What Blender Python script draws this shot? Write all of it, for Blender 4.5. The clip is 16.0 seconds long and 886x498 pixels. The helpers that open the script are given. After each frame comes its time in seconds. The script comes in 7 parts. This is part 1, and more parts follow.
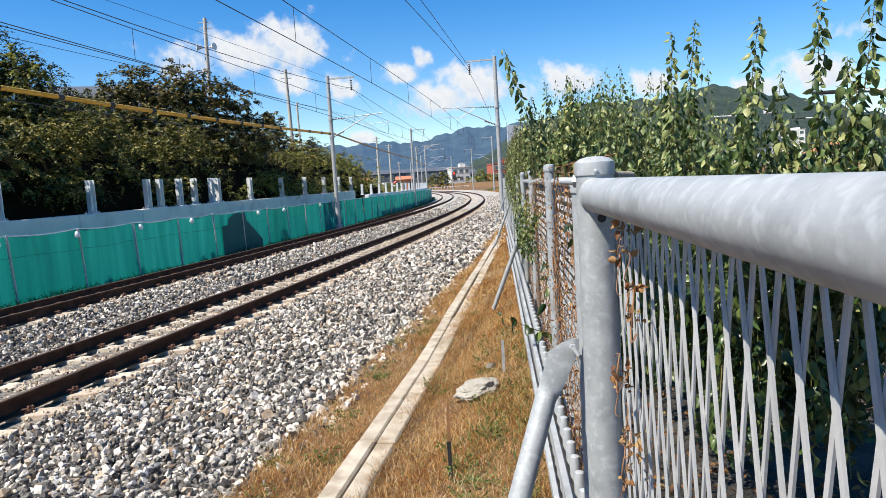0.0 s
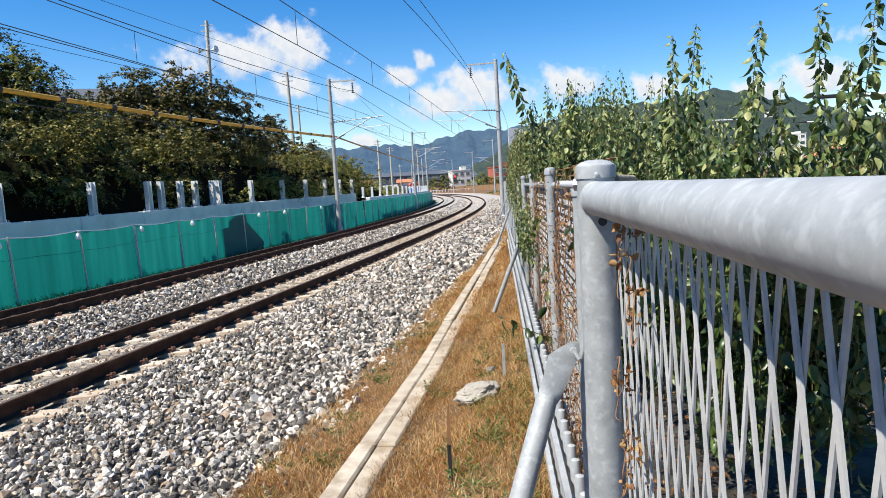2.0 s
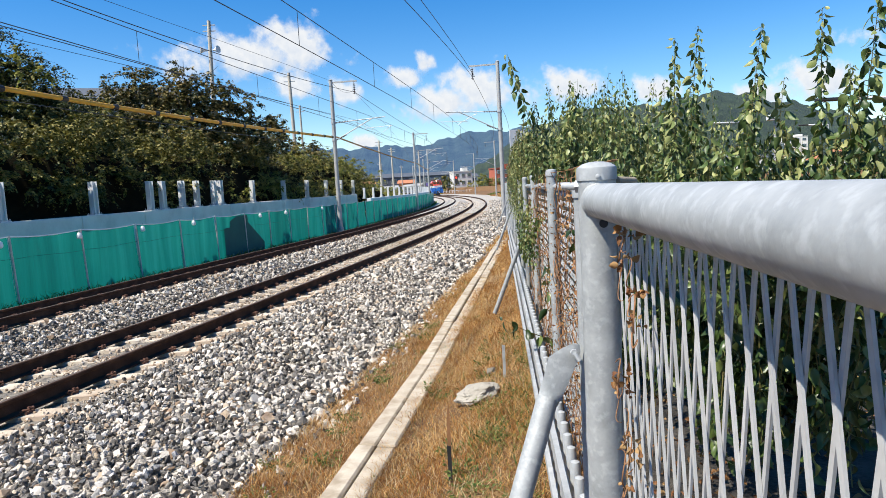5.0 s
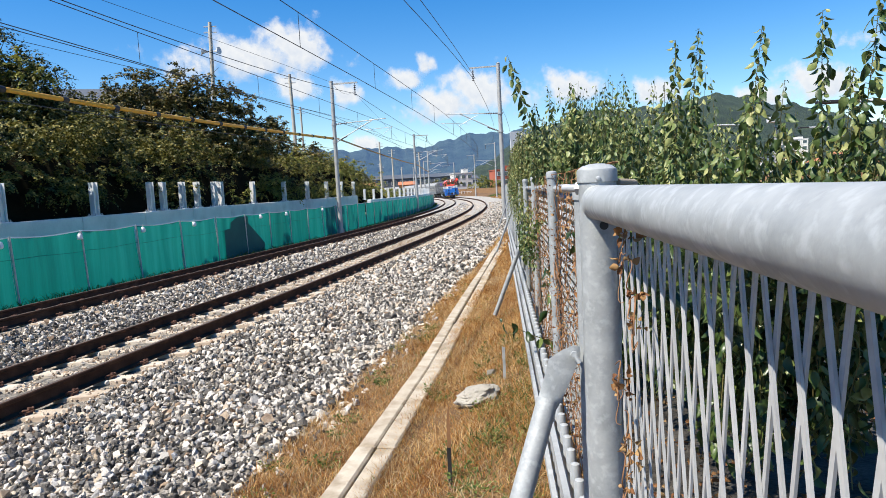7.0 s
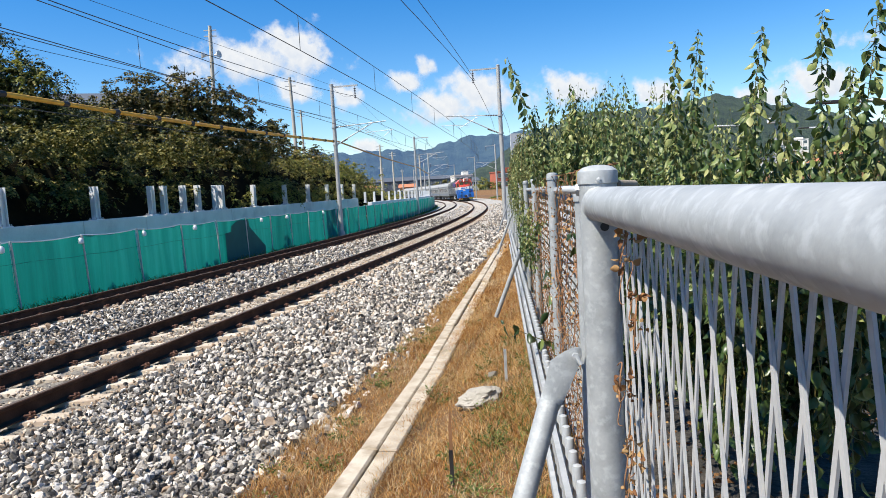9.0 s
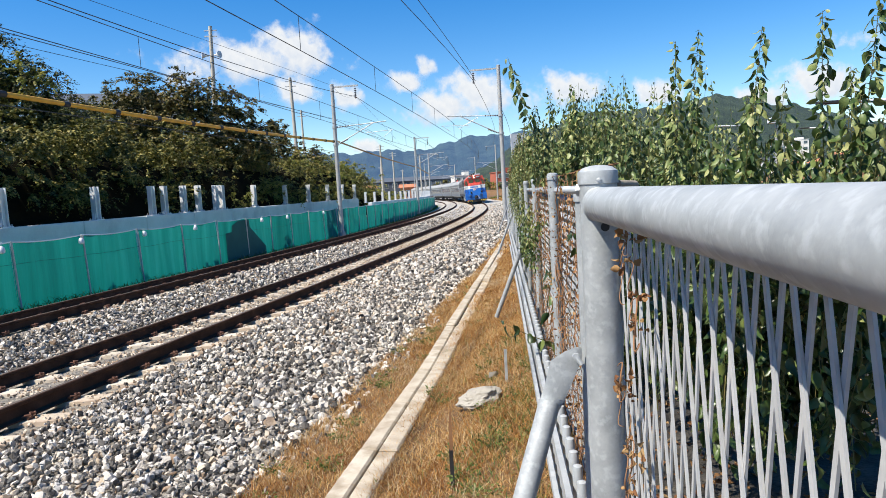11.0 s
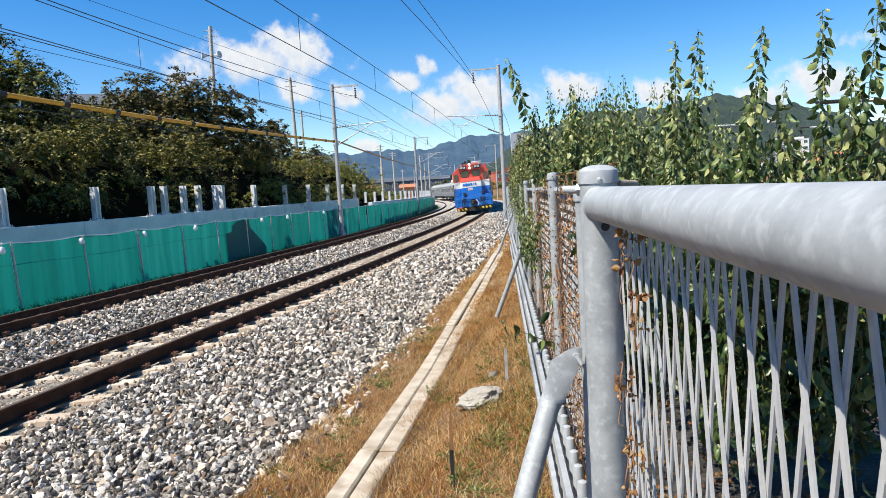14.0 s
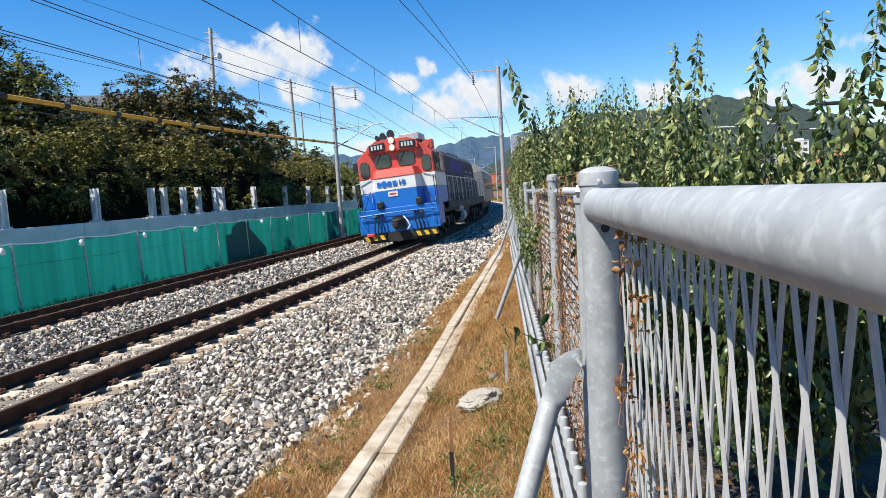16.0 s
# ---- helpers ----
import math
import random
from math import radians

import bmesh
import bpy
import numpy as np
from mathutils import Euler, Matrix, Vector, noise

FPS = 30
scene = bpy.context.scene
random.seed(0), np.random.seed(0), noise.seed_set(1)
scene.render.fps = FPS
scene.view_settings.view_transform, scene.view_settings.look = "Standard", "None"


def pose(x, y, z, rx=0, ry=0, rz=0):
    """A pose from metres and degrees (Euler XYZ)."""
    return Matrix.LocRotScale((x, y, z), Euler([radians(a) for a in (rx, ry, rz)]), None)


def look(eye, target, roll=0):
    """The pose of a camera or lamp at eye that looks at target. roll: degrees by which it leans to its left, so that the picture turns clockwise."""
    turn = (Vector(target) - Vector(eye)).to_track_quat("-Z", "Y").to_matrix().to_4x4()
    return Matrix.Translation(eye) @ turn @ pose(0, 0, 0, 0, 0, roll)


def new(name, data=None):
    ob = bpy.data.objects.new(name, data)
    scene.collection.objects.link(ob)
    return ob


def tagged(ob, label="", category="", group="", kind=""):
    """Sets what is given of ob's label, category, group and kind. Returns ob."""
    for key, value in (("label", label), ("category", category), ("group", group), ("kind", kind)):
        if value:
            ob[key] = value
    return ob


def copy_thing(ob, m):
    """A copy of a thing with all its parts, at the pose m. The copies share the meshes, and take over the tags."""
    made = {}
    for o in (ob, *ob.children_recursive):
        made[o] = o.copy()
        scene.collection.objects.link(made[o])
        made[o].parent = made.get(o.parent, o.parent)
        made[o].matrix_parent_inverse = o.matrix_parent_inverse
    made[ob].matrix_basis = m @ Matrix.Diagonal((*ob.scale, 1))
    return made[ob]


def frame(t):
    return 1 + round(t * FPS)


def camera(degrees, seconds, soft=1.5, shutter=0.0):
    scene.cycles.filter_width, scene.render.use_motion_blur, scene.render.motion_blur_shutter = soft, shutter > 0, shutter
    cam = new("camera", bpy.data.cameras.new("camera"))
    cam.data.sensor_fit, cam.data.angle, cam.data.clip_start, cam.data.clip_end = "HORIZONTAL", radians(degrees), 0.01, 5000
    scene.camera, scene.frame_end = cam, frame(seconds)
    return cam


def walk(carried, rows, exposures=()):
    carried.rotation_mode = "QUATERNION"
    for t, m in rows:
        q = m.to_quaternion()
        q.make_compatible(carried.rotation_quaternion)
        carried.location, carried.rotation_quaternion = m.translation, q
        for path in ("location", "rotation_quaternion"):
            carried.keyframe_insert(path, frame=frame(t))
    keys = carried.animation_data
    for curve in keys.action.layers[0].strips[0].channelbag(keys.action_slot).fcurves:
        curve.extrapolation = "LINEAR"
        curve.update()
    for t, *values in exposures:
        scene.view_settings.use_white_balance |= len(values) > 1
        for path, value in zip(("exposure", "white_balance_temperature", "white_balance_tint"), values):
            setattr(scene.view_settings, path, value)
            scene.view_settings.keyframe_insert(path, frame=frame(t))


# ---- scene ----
cam = camera(67.005, 16.0, soft=0.55)
EYE = (0.0, 0.0, 1.50)
walk(cam, [(t, pose(*EYE, rx, ry, rz)) for t, rx, ry, rz in (
    (0.0, 84.439, 3.557, -0.587),
    (0.5, 84.558, 3.562, -0.567),
    (1.0, 84.640, 3.642, -0.520),
    (1.5, 84.720, 3.594, -0.507),
    (2.0, 84.700, 3.408, -0.509),
    (2.5, 84.707, 3.397, -0.504),
    (3.0, 84.724, 3.300, -0.501),
    (3.5, 84.697, 3.373, -0.494),
    (4.0, 84.698, 3.136, -0.448),
    (6.5, 84.965, 3.124, -0.361),
    (7.0, 84.940, 3.003, -0.375),
    (7.5, 84.973, 3.223, -0.352),
    (8.0, 85.020, 3.128, -0.333),
    (8.5, 85.083, 3.277, -0.341),
    (9.0, 85.131, 3.306, -0.330),
    (11.5, 85.149, 3.308, -0.287),
    (12.0, 85.136, 3.356, -0.285),
    (12.5, 85.136, 3.356, -0.285),
    (13.0, 85.135, 3.365, -0.290),
    (13.5, 85.136, 3.356, -0.285),
    (14.0, 85.135, 3.365, -0.290),
    (14.5, 85.136, 3.356, -0.285),
    (15.0, 85.180, 3.285, -0.288),
    (15.5, 85.221, 3.309, -0.288),
    (16.0, 85.270, 3.369, -0.293),
)])

# ---- world, sun ----
SUN_AZ, SUN_EL = radians(-120), radians(55)      # azimuth from +y towards +x
world = bpy.data.worlds.new("sky")
scene.world = world
world.use_nodes = True
wn = world.node_tree
wn.nodes.clear()
sky = wn.nodes.new("ShaderNodeTexSky")
sky.sky_type, sky.sun_disc = "NISHITA", False
sky.sun_elevation, sky.sun_rotation = SUN_EL, SUN_AZ
sky.air_density, sky.dust_density, sky.ozone_density = 1.0, 0.05, 2.2
wbg = wn.nodes.new("ShaderNodeBackground")
wbg.inputs["Strength"].default_value = 0.093
wout = wn.nodes.new("ShaderNodeOutputWorld")
tone = wn.nodes.new("ShaderNodeHueSaturation")
tone.inputs["Saturation"].default_value = 1.48
tone.inputs["Hue"].default_value = 0.507
wn.links.new(sky.outputs[0], tone.inputs["Color"])
wn.links.new(tone.outputs[0], wbg.inputs["Color"])
wn.links.new(wbg.outputs[0], wout.inputs["Surface"])

sun_dir = Vector((math.sin(SUN_AZ) * math.cos(SUN_EL), math.cos(SUN_AZ) * math.cos(SUN_EL), math.sin(SUN_EL)))
sun_data = bpy.data.lights.new("sun", "SUN")
sun_data.energy, sun_data.angle, sun_data.color = 5.0, radians(0.53), (1.0, 0.94, 0.83)
sun = new("sun", sun_data)
sun.matrix_world = look(sun_dir * 200, (0, 0, 0))
scene.view_settings.exposure = 0.86

# ---- materials ----


def links_of(m):
    m.use_nodes = True
    nt = m.node_tree
    bsdf = nt.nodes["Principled BSDF"]
    return nt, bsdf


TONE_SCALE = 0.84       # darkens every base colour alike against the raised exposure, so shade renders deeper


def surface(name, colors, rough=0.7, metal=0.0, scale=8.0, fine=60.0, bump=0.2, dist=0.01, vary=0.0, island=0.0,
            stretch=(1, 1, 1), spec=0.5, rough_var=0.1, transl=0.0, wear=None, wear_scale=3.0, wear_amount=0.5):
    """Procedural surface: colours mixed by coarse and fine noise, bump, per-object or per-island variation, worn patches."""
    colors = [tuple(v * TONE_SCALE for v in c) for c in colors]
    m = bpy.data.materials.new(name)
    nt, b = links_of(m)
    N, L = nt.nodes, nt.links
    tc = N.new("ShaderNodeTexCoord")
    mp = N.new("ShaderNodeMapping")
    mp.inputs["Scale"].default_value = stretch
    L.new(tc.outputs["Object"], mp.inputs["Vector"])
    n1, n2 = N.new("ShaderNodeTexNoise"), N.new("ShaderNodeTexNoise")
    for n, s, d in ((n1, scale, 4), (n2, fine, 3)):
        n.inputs["Scale"].default_value, n.inputs["Detail"].default_value = s, d
        L.new(mp.outputs[0], n.inputs["Vector"])
    add = N.new("ShaderNodeMath")
    add.operation = "MULTIPLY_ADD"
    L.new(n2.outputs[0], add.inputs[0])
    add.inputs[1].default_value = 0.4
    half = N.new("ShaderNodeMath")
    half.operation = "MULTIPLY_ADD"
    L.new(n1.outputs[0], half.inputs[0])
    half.inputs[1].default_value, half.inputs[2].default_value = 1.2, -0.3
    L.new(half.outputs[0], add.inputs[2])
    value = add.outputs[0]
    if vary or island:
        if island:
            src = N.new("ShaderNodeNewGeometry").outputs["Random Per Island"]
        else:
            src = N.new("ShaderNodeObjectInfo").outputs["Random"]
        mv = N.new("ShaderNodeMath")
        mv.operation = "MULTIPLY_ADD"
        L.new(src, mv.inputs[0])
        mv.inputs[1].default_value = vary or island
        sub = N.new("ShaderNodeMath")
        sub.operation = "ADD"
        L.new(value, sub.inputs[0])
        sub.inputs[1].default_value = -0.5 * (vary or island)
        L.new(sub.outputs[0], mv.inputs[2])
        value = mv.outputs[0]
    ramp = N.new("ShaderNodeValToRGB")
    els = ramp.color_ramp.elements
    k = len(colors)
    for i, c in enumerate(colors):
        pos = 0.15 + 0.7 * i / max(1, k - 1)
        if i < 2:
            els[i].position = pos
            e = els[i]
        else:
            e = els.new(pos)
        e.color = (*c, 1)
    if k == 1:
        els[1].color = (*colors[0], 1)
    L.new(value, ramp.inputs[0])
    color = ramp.outputs[0]
    if wear:
        nw = N.new("ShaderNodeTexNoise")
        nw.inputs["Scale"].default_value, nw.inputs["Detail"].default_value = wear_scale, 6
        L.new(mp.outputs[0], nw.inputs["Vector"])
        wr = N.new("ShaderNodeValToRGB")
        wr.color_ramp.elements[0].position, wr.color_ramp.elements[1].position = 0.52, 0.66
        L.new(nw.outputs[0], wr.inputs[0])
        mx = N.new("ShaderNodeMix")
        mx.data_type = "RGBA"
        fac = N.new("ShaderNodeMath")
        fac.operation = "MULTIPLY"
        fac.inputs[1].default_value = wear_amount
        L.new(wr.outputs[0], fac.inputs[0])
        L.new(fac.outputs[0], mx.inputs["Factor"])
        L.new(color, mx.inputs["A"])
        mx.inputs["B"].default_value = (*wear, 1)
        color = mx.outputs["Result"]
    L.new(color, b.inputs["Base Color"])
    rr = N.new("ShaderNodeMath")
    rr.operation = "MULTIPLY_ADD"
    L.new(n2.outputs[0], rr.inputs[0])
    rr.inputs[1].default_value, rr.inputs[2].default_value = 2 * rough_var, rough - rough_var
    L.new(rr.outputs[0], b.inputs["Roughness"])
    b.inputs["Metallic"].default_value = metal
    b.inputs["Specular IOR Level"].default_value = spec
    if bump:
        bp = N.new("ShaderNodeBump")
        bp.inputs["Strength"].default_value, bp.inputs["Distance"].default_value = bump, dist
        L.new(n2.outputs[0], bp.inputs["Height"])
        L.new(bp.outputs[0], b.inputs["Normal"])
    if transl:
        tr = N.new("ShaderNodeBsdfTranslucent")
        L.new(color, tr.inputs["Color"])
        mix = N.new("ShaderNodeMixShader")
        mix.inputs[0].default_value = transl
        L.new(b.outputs[0], mix.inputs[1])
        L.new(tr.outputs[0], mix.inputs[2])
        L.new(mix.outputs[0], N["Material Output"].inputs["Surface"])
    return m


def glowing(name, color, strength):
    m = bpy.data.materials.new(name)
    nt, b = links_of(m)
    b.inputs["Base Color"].default_value = (*color, 1)
    b.inputs["Emission Color"].default_value = (*color, 1)
    b.inputs["Emission Strength"].default_value = strength
    return m


M_STONE = surface("ballast_stone", [(0.09, 0.081, 0.071), (0.27, 0.243, 0.208), (0.48, 0.43, 0.365), (0.70, 0.64, 0.555)], 0.85, scale=26, fine=120, bump=0.7,
                  dist=0.01, island=1.4)
M_STONE_ONE = surface("ballast_stone_single", [(0.10, 0.097, 0.092), (0.25, 0.24, 0.225), (0.42, 0.40, 0.37), (0.62, 0.59, 0.55)], 0.85, scale=26, fine=120,
                      bump=0.35, dist=0.01, vary=1.1)
M_STONE_TAN = surface("ballast_stone_tan", [(0.28, 0.19, 0.12), (0.48, 0.37, 0.26), (0.62, 0.52, 0.40)], 0.88, scale=9, fine=70, bump=0.35,
                      dist=0.01, island=1.0)
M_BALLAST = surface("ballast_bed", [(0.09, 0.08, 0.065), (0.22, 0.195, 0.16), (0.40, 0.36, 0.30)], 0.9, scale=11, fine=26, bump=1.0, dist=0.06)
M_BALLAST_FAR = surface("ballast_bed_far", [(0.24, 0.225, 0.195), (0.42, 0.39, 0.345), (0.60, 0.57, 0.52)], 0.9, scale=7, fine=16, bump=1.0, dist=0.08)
M_SLEEPER = surface("sleeper_concrete", [(0.42, 0.34, 0.25), (0.55, 0.47, 0.37), (0.62, 0.55, 0.45)], 0.9, scale=4, fine=50, bump=0.2, dist=0.004, vary=0.5,
                    wear=(0.30, 0.20, 0.13), wear_amount=0.5)
M_RAIL = surface("rail_rust", [(0.042, 0.025, 0.018), (0.075, 0.043, 0.030), (0.12, 0.068, 0.045)], 0.9, 0.0, spec=0.08, scale=5, fine=60, bump=0.15, dist=0.002)
M_RAILTOP = surface("rail_running_face", [(0.10, 0.072, 0.055), (0.17, 0.13, 0.10)], 0.6, 0.3, scale=3, fine=40, bump=0.03, dist=0.001)
M_CLIP = surface("clip_rust", [(0.12, 0.05, 0.03), (0.22, 0.11, 0.07)], 0.8, 0.2, scale=20, fine=90, bump=0.1, dist=0.002, vary=0.4)
M_KERB = surface("gutter_concrete", [(0.34, 0.28, 0.205), (0.47, 0.405, 0.315), (0.57, 0.505, 0.41)], 0.9, scale=7, fine=90, bump=0.6, dist=0.006, vary=0.3,
                 wear=(0.22, 0.17, 0.11), wear_scale=5, wear_amount=0.7)
M_SOIL = surface("verge_soil", [(0.07, 0.034, 0.012), (0.16, 0.082, 0.028), (0.27, 0.16, 0.065)], 0.95, scale=2.5, fine=30, bump=0.6, dist=0.03)
M_GROUND = surface("ground_far", [(0.10, 0.11, 0.05), (0.17, 0.15, 0.08), (0.24, 0.20, 0.13)], 0.95, scale=0.05, fine=0.6, bump=0.2, dist=0.05)
# soil tone lowered to hold the shade that falls below the hedge
M_SOIL_SHADED = surface("shaded_soil", [(0.02, 0.018, 0.014), (0.05, 0.044, 0.036), (0.13, 0.115, 0.095)], 0.95, scale=4, fine=40, bump=0.6, dist=0.03)
M_GRASS = surface("dry_grass", [(0.22, 0.08, 0.014), (0.44, 0.195, 0.042), (0.58, 0.32, 0.09), (0.70, 0.49, 0.23)], 0.8, scale=1.6, fine=12, bump=0, island=0.9, transl=0.3)
M_WEED = surface("weed_green", [(0.05, 0.10, 0.015), (0.11, 0.17, 0.03), (0.22, 0.26, 0.06)], 0.7, scale=3, fine=20, bump=0, island=0.8, transl=0.3)
M_GALV = surface("galvanised_steel", [(0.27, 0.29, 0.295), (0.37, 0.39, 0.395), (0.46, 0.48, 0.485)], 0.58, 0.18, scale=14, fine=110, bump=0.14, dist=0.002,
                 wear=(0.48, 0.50, 0.51), wear_scale=48, wear_amount=0.45)
M_BAR = surface("zinc_flat_bar", [(0.40, 0.40, 0.395), (0.50, 0.50, 0.49), (0.64, 0.64, 0.63)], 0.6, 0.1, scale=10, fine=90, bump=0.1, dist=0.002,
                wear=(0.42, 0.43, 0.43), wear_scale=30, wear_amount=0.5)
M_GALV_DULL = surface("galvanised_dull", [(0.34, 0.36, 0.37), (0.46, 0.48, 0.49), (0.56, 0.57, 0.58)], 0.55, 0.3, scale=10, fine=70, bump=0.1, dist=0.002,
                      wear=(0.54, 0.55, 0.55), wear_scale=14, wear_amount=0.5)
M_MAST = surface("mast_steel", [(0.36, 0.36, 0.35), (0.45, 0.45, 0.44), (0.54, 0.54, 0.52)], 0.6, 0.3, scale=3, fine=40, bump=0.1, dist=0.003,
                 wear=(0.30, 0.29, 0.27), wear_scale=2, wear_amount=0.4)
M_WIRE = surface("wire_dark", [(0.05, 0.055, 0.06), (0.09, 0.095, 0.1)], 0.6, 0.4, scale=3, fine=30, bump=0)
M_DARK = surface("dark_iron", [(0.02, 0.02, 0.022), (0.05, 0.05, 0.052)], 0.6, 0.2, scale=4, fine=40, bump=0.05, dist=0.003)
M_YELLOW = surface("yellow_sleeve", [(0.72, 0.36, 0.02), (0.82, 0.45, 0.04)], 0.5, scale=3, fine=30, bump=0)
M_RUSTY_WIRE = surface("rust_sleeve", [(0.30, 0.16, 0.06), (0.45, 0.28, 0.12)], 0.7, scale=3, fine=20, bump=0)
M_INSUL = surface("insulator_brown", [(0.05, 0.03, 0.03), (0.10, 0.06, 0.05)], 0.25, scale=5, fine=20, bump=0)
M_CONC = surface("wall_concrete", [(0.62, 0.605, 0.57), (0.75, 0.735, 0.69), (0.83, 0.815, 0.77)], 0.85, scale=1.2, fine=18, bump=0.12, dist=0.01,
                 wear=(0.30, 0.30, 0.29), wear_scale=1.0, wear_amount=0.35)
M_WHITE = surface("white_paint", [(0.66, 0.68, 0.70), (0.78, 0.79, 0.80)], 0.5, scale=2, fine=30, bump=0.03, dist=0.003)
M_BARK = surface("bark", [(0.035, 0.027, 0.02), (0.09, 0.072, 0.055)], 0.9, scale=6, fine=40, bump=0.5, dist=0.02, stretch=(1, 1, 0.3))
M_POLEWOOD = surface("pole_concrete", [(0.42, 0.38, 0.32), (0.54, 0.50, 0.43)], 0.8, scale=2, fine=20, bump=0.1, dist=0.005)
M_STEM = surface("green_stem", [(0.09, 0.10, 0.025), (0.15, 0.14, 0.035), (0.20, 0.13, 0.05)], 0.6, scale=6, fine=30, bump=0)
M_LEAF = surface("hedge_leaf", [(0.035, 0.070, 0.014), (0.095, 0.150, 0.035), (0.19, 0.235, 0.07), (0.35, 0.36, 0.13)], 0.5, scale=5, fine=60, bump=0.5, dist=0.003,
                 island=0.9, transl=0.16)
# deep green of older leaves, also holding the shade low in the hedge
M_LEAF_OLD_SHADED = surface("old_shaded_hedge_leaf", [(0.018, 0.042, 0.008), (0.045, 0.085, 0.016), (0.085, 0.130, 0.030), (0.16, 0.20, 0.055)], 0.38, scale=5, fine=60, bump=0.15, dist=0.002,
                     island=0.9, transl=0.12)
M_LEAF_DRY = surface("withered_leaf", [(0.16, 0.06, 0.02), (0.32, 0.15, 0.05), (0.42, 0.26, 0.11)], 0.8, scale=8, fine=40, bump=0.1, dist=0.003, island=0.8, transl=0.2)
M_TREE = surface("tree_leaf", [(0.029, 0.036, 0.010), (0.085, 0.085, 0.022), (0.165, 0.142, 0.042), (0.29, 0.215, 0.08)], 0.55, spec=0.25, scale=0.8, fine=6, bump=0, island=0.9, transl=0.16)
M_SHRUB = surface("shrub_leaf", [(0.034, 0.045, 0.010), (0.10, 0.11, 0.022), (0.20, 0.185, 0.042), (0.34, 0.28, 0.08)], 0.55, spec=0.25, scale=0.8, fine=6, bump=0, island=0.8, transl=0.16)
M_YTREE = surface("autumn_leaf", [(0.13, 0.17, 0.032), (0.27, 0.27, 0.055), (0.42, 0.36, 0.085)], 0.6, scale=0.8, fine=6, bump=0, island=0.6, transl=0.42)
M_DARKTREE = surface("conifer_leaf", [(0.012, 0.020, 0.006), (0.036, 0.050, 0.014), (0.08, 0.09, 0.026), (0.17, 0.155, 0.045)], 0.6, spec=0.2, scale=0.8, fine=6, bump=0, island=0.9, transl=0.10)
# litter taken near black: the shade under the shrubs is in the colour
M_BANK_SHADE = surface("slope_litter_shade", [(0.008, 0.0075, 0.005), (0.020, 0.018, 0.011)], 1.0, spec=0.0, scale=1, fine=8, bump=0.2, dist=0.05)
M_ROCK = surface("pale_rock", [(0.29, 0.265, 0.22), (0.42, 0.39, 0.335)], 0.9, scale=9, fine=60, bump=0.5, dist=0.01)

# ---- mesh tools ----


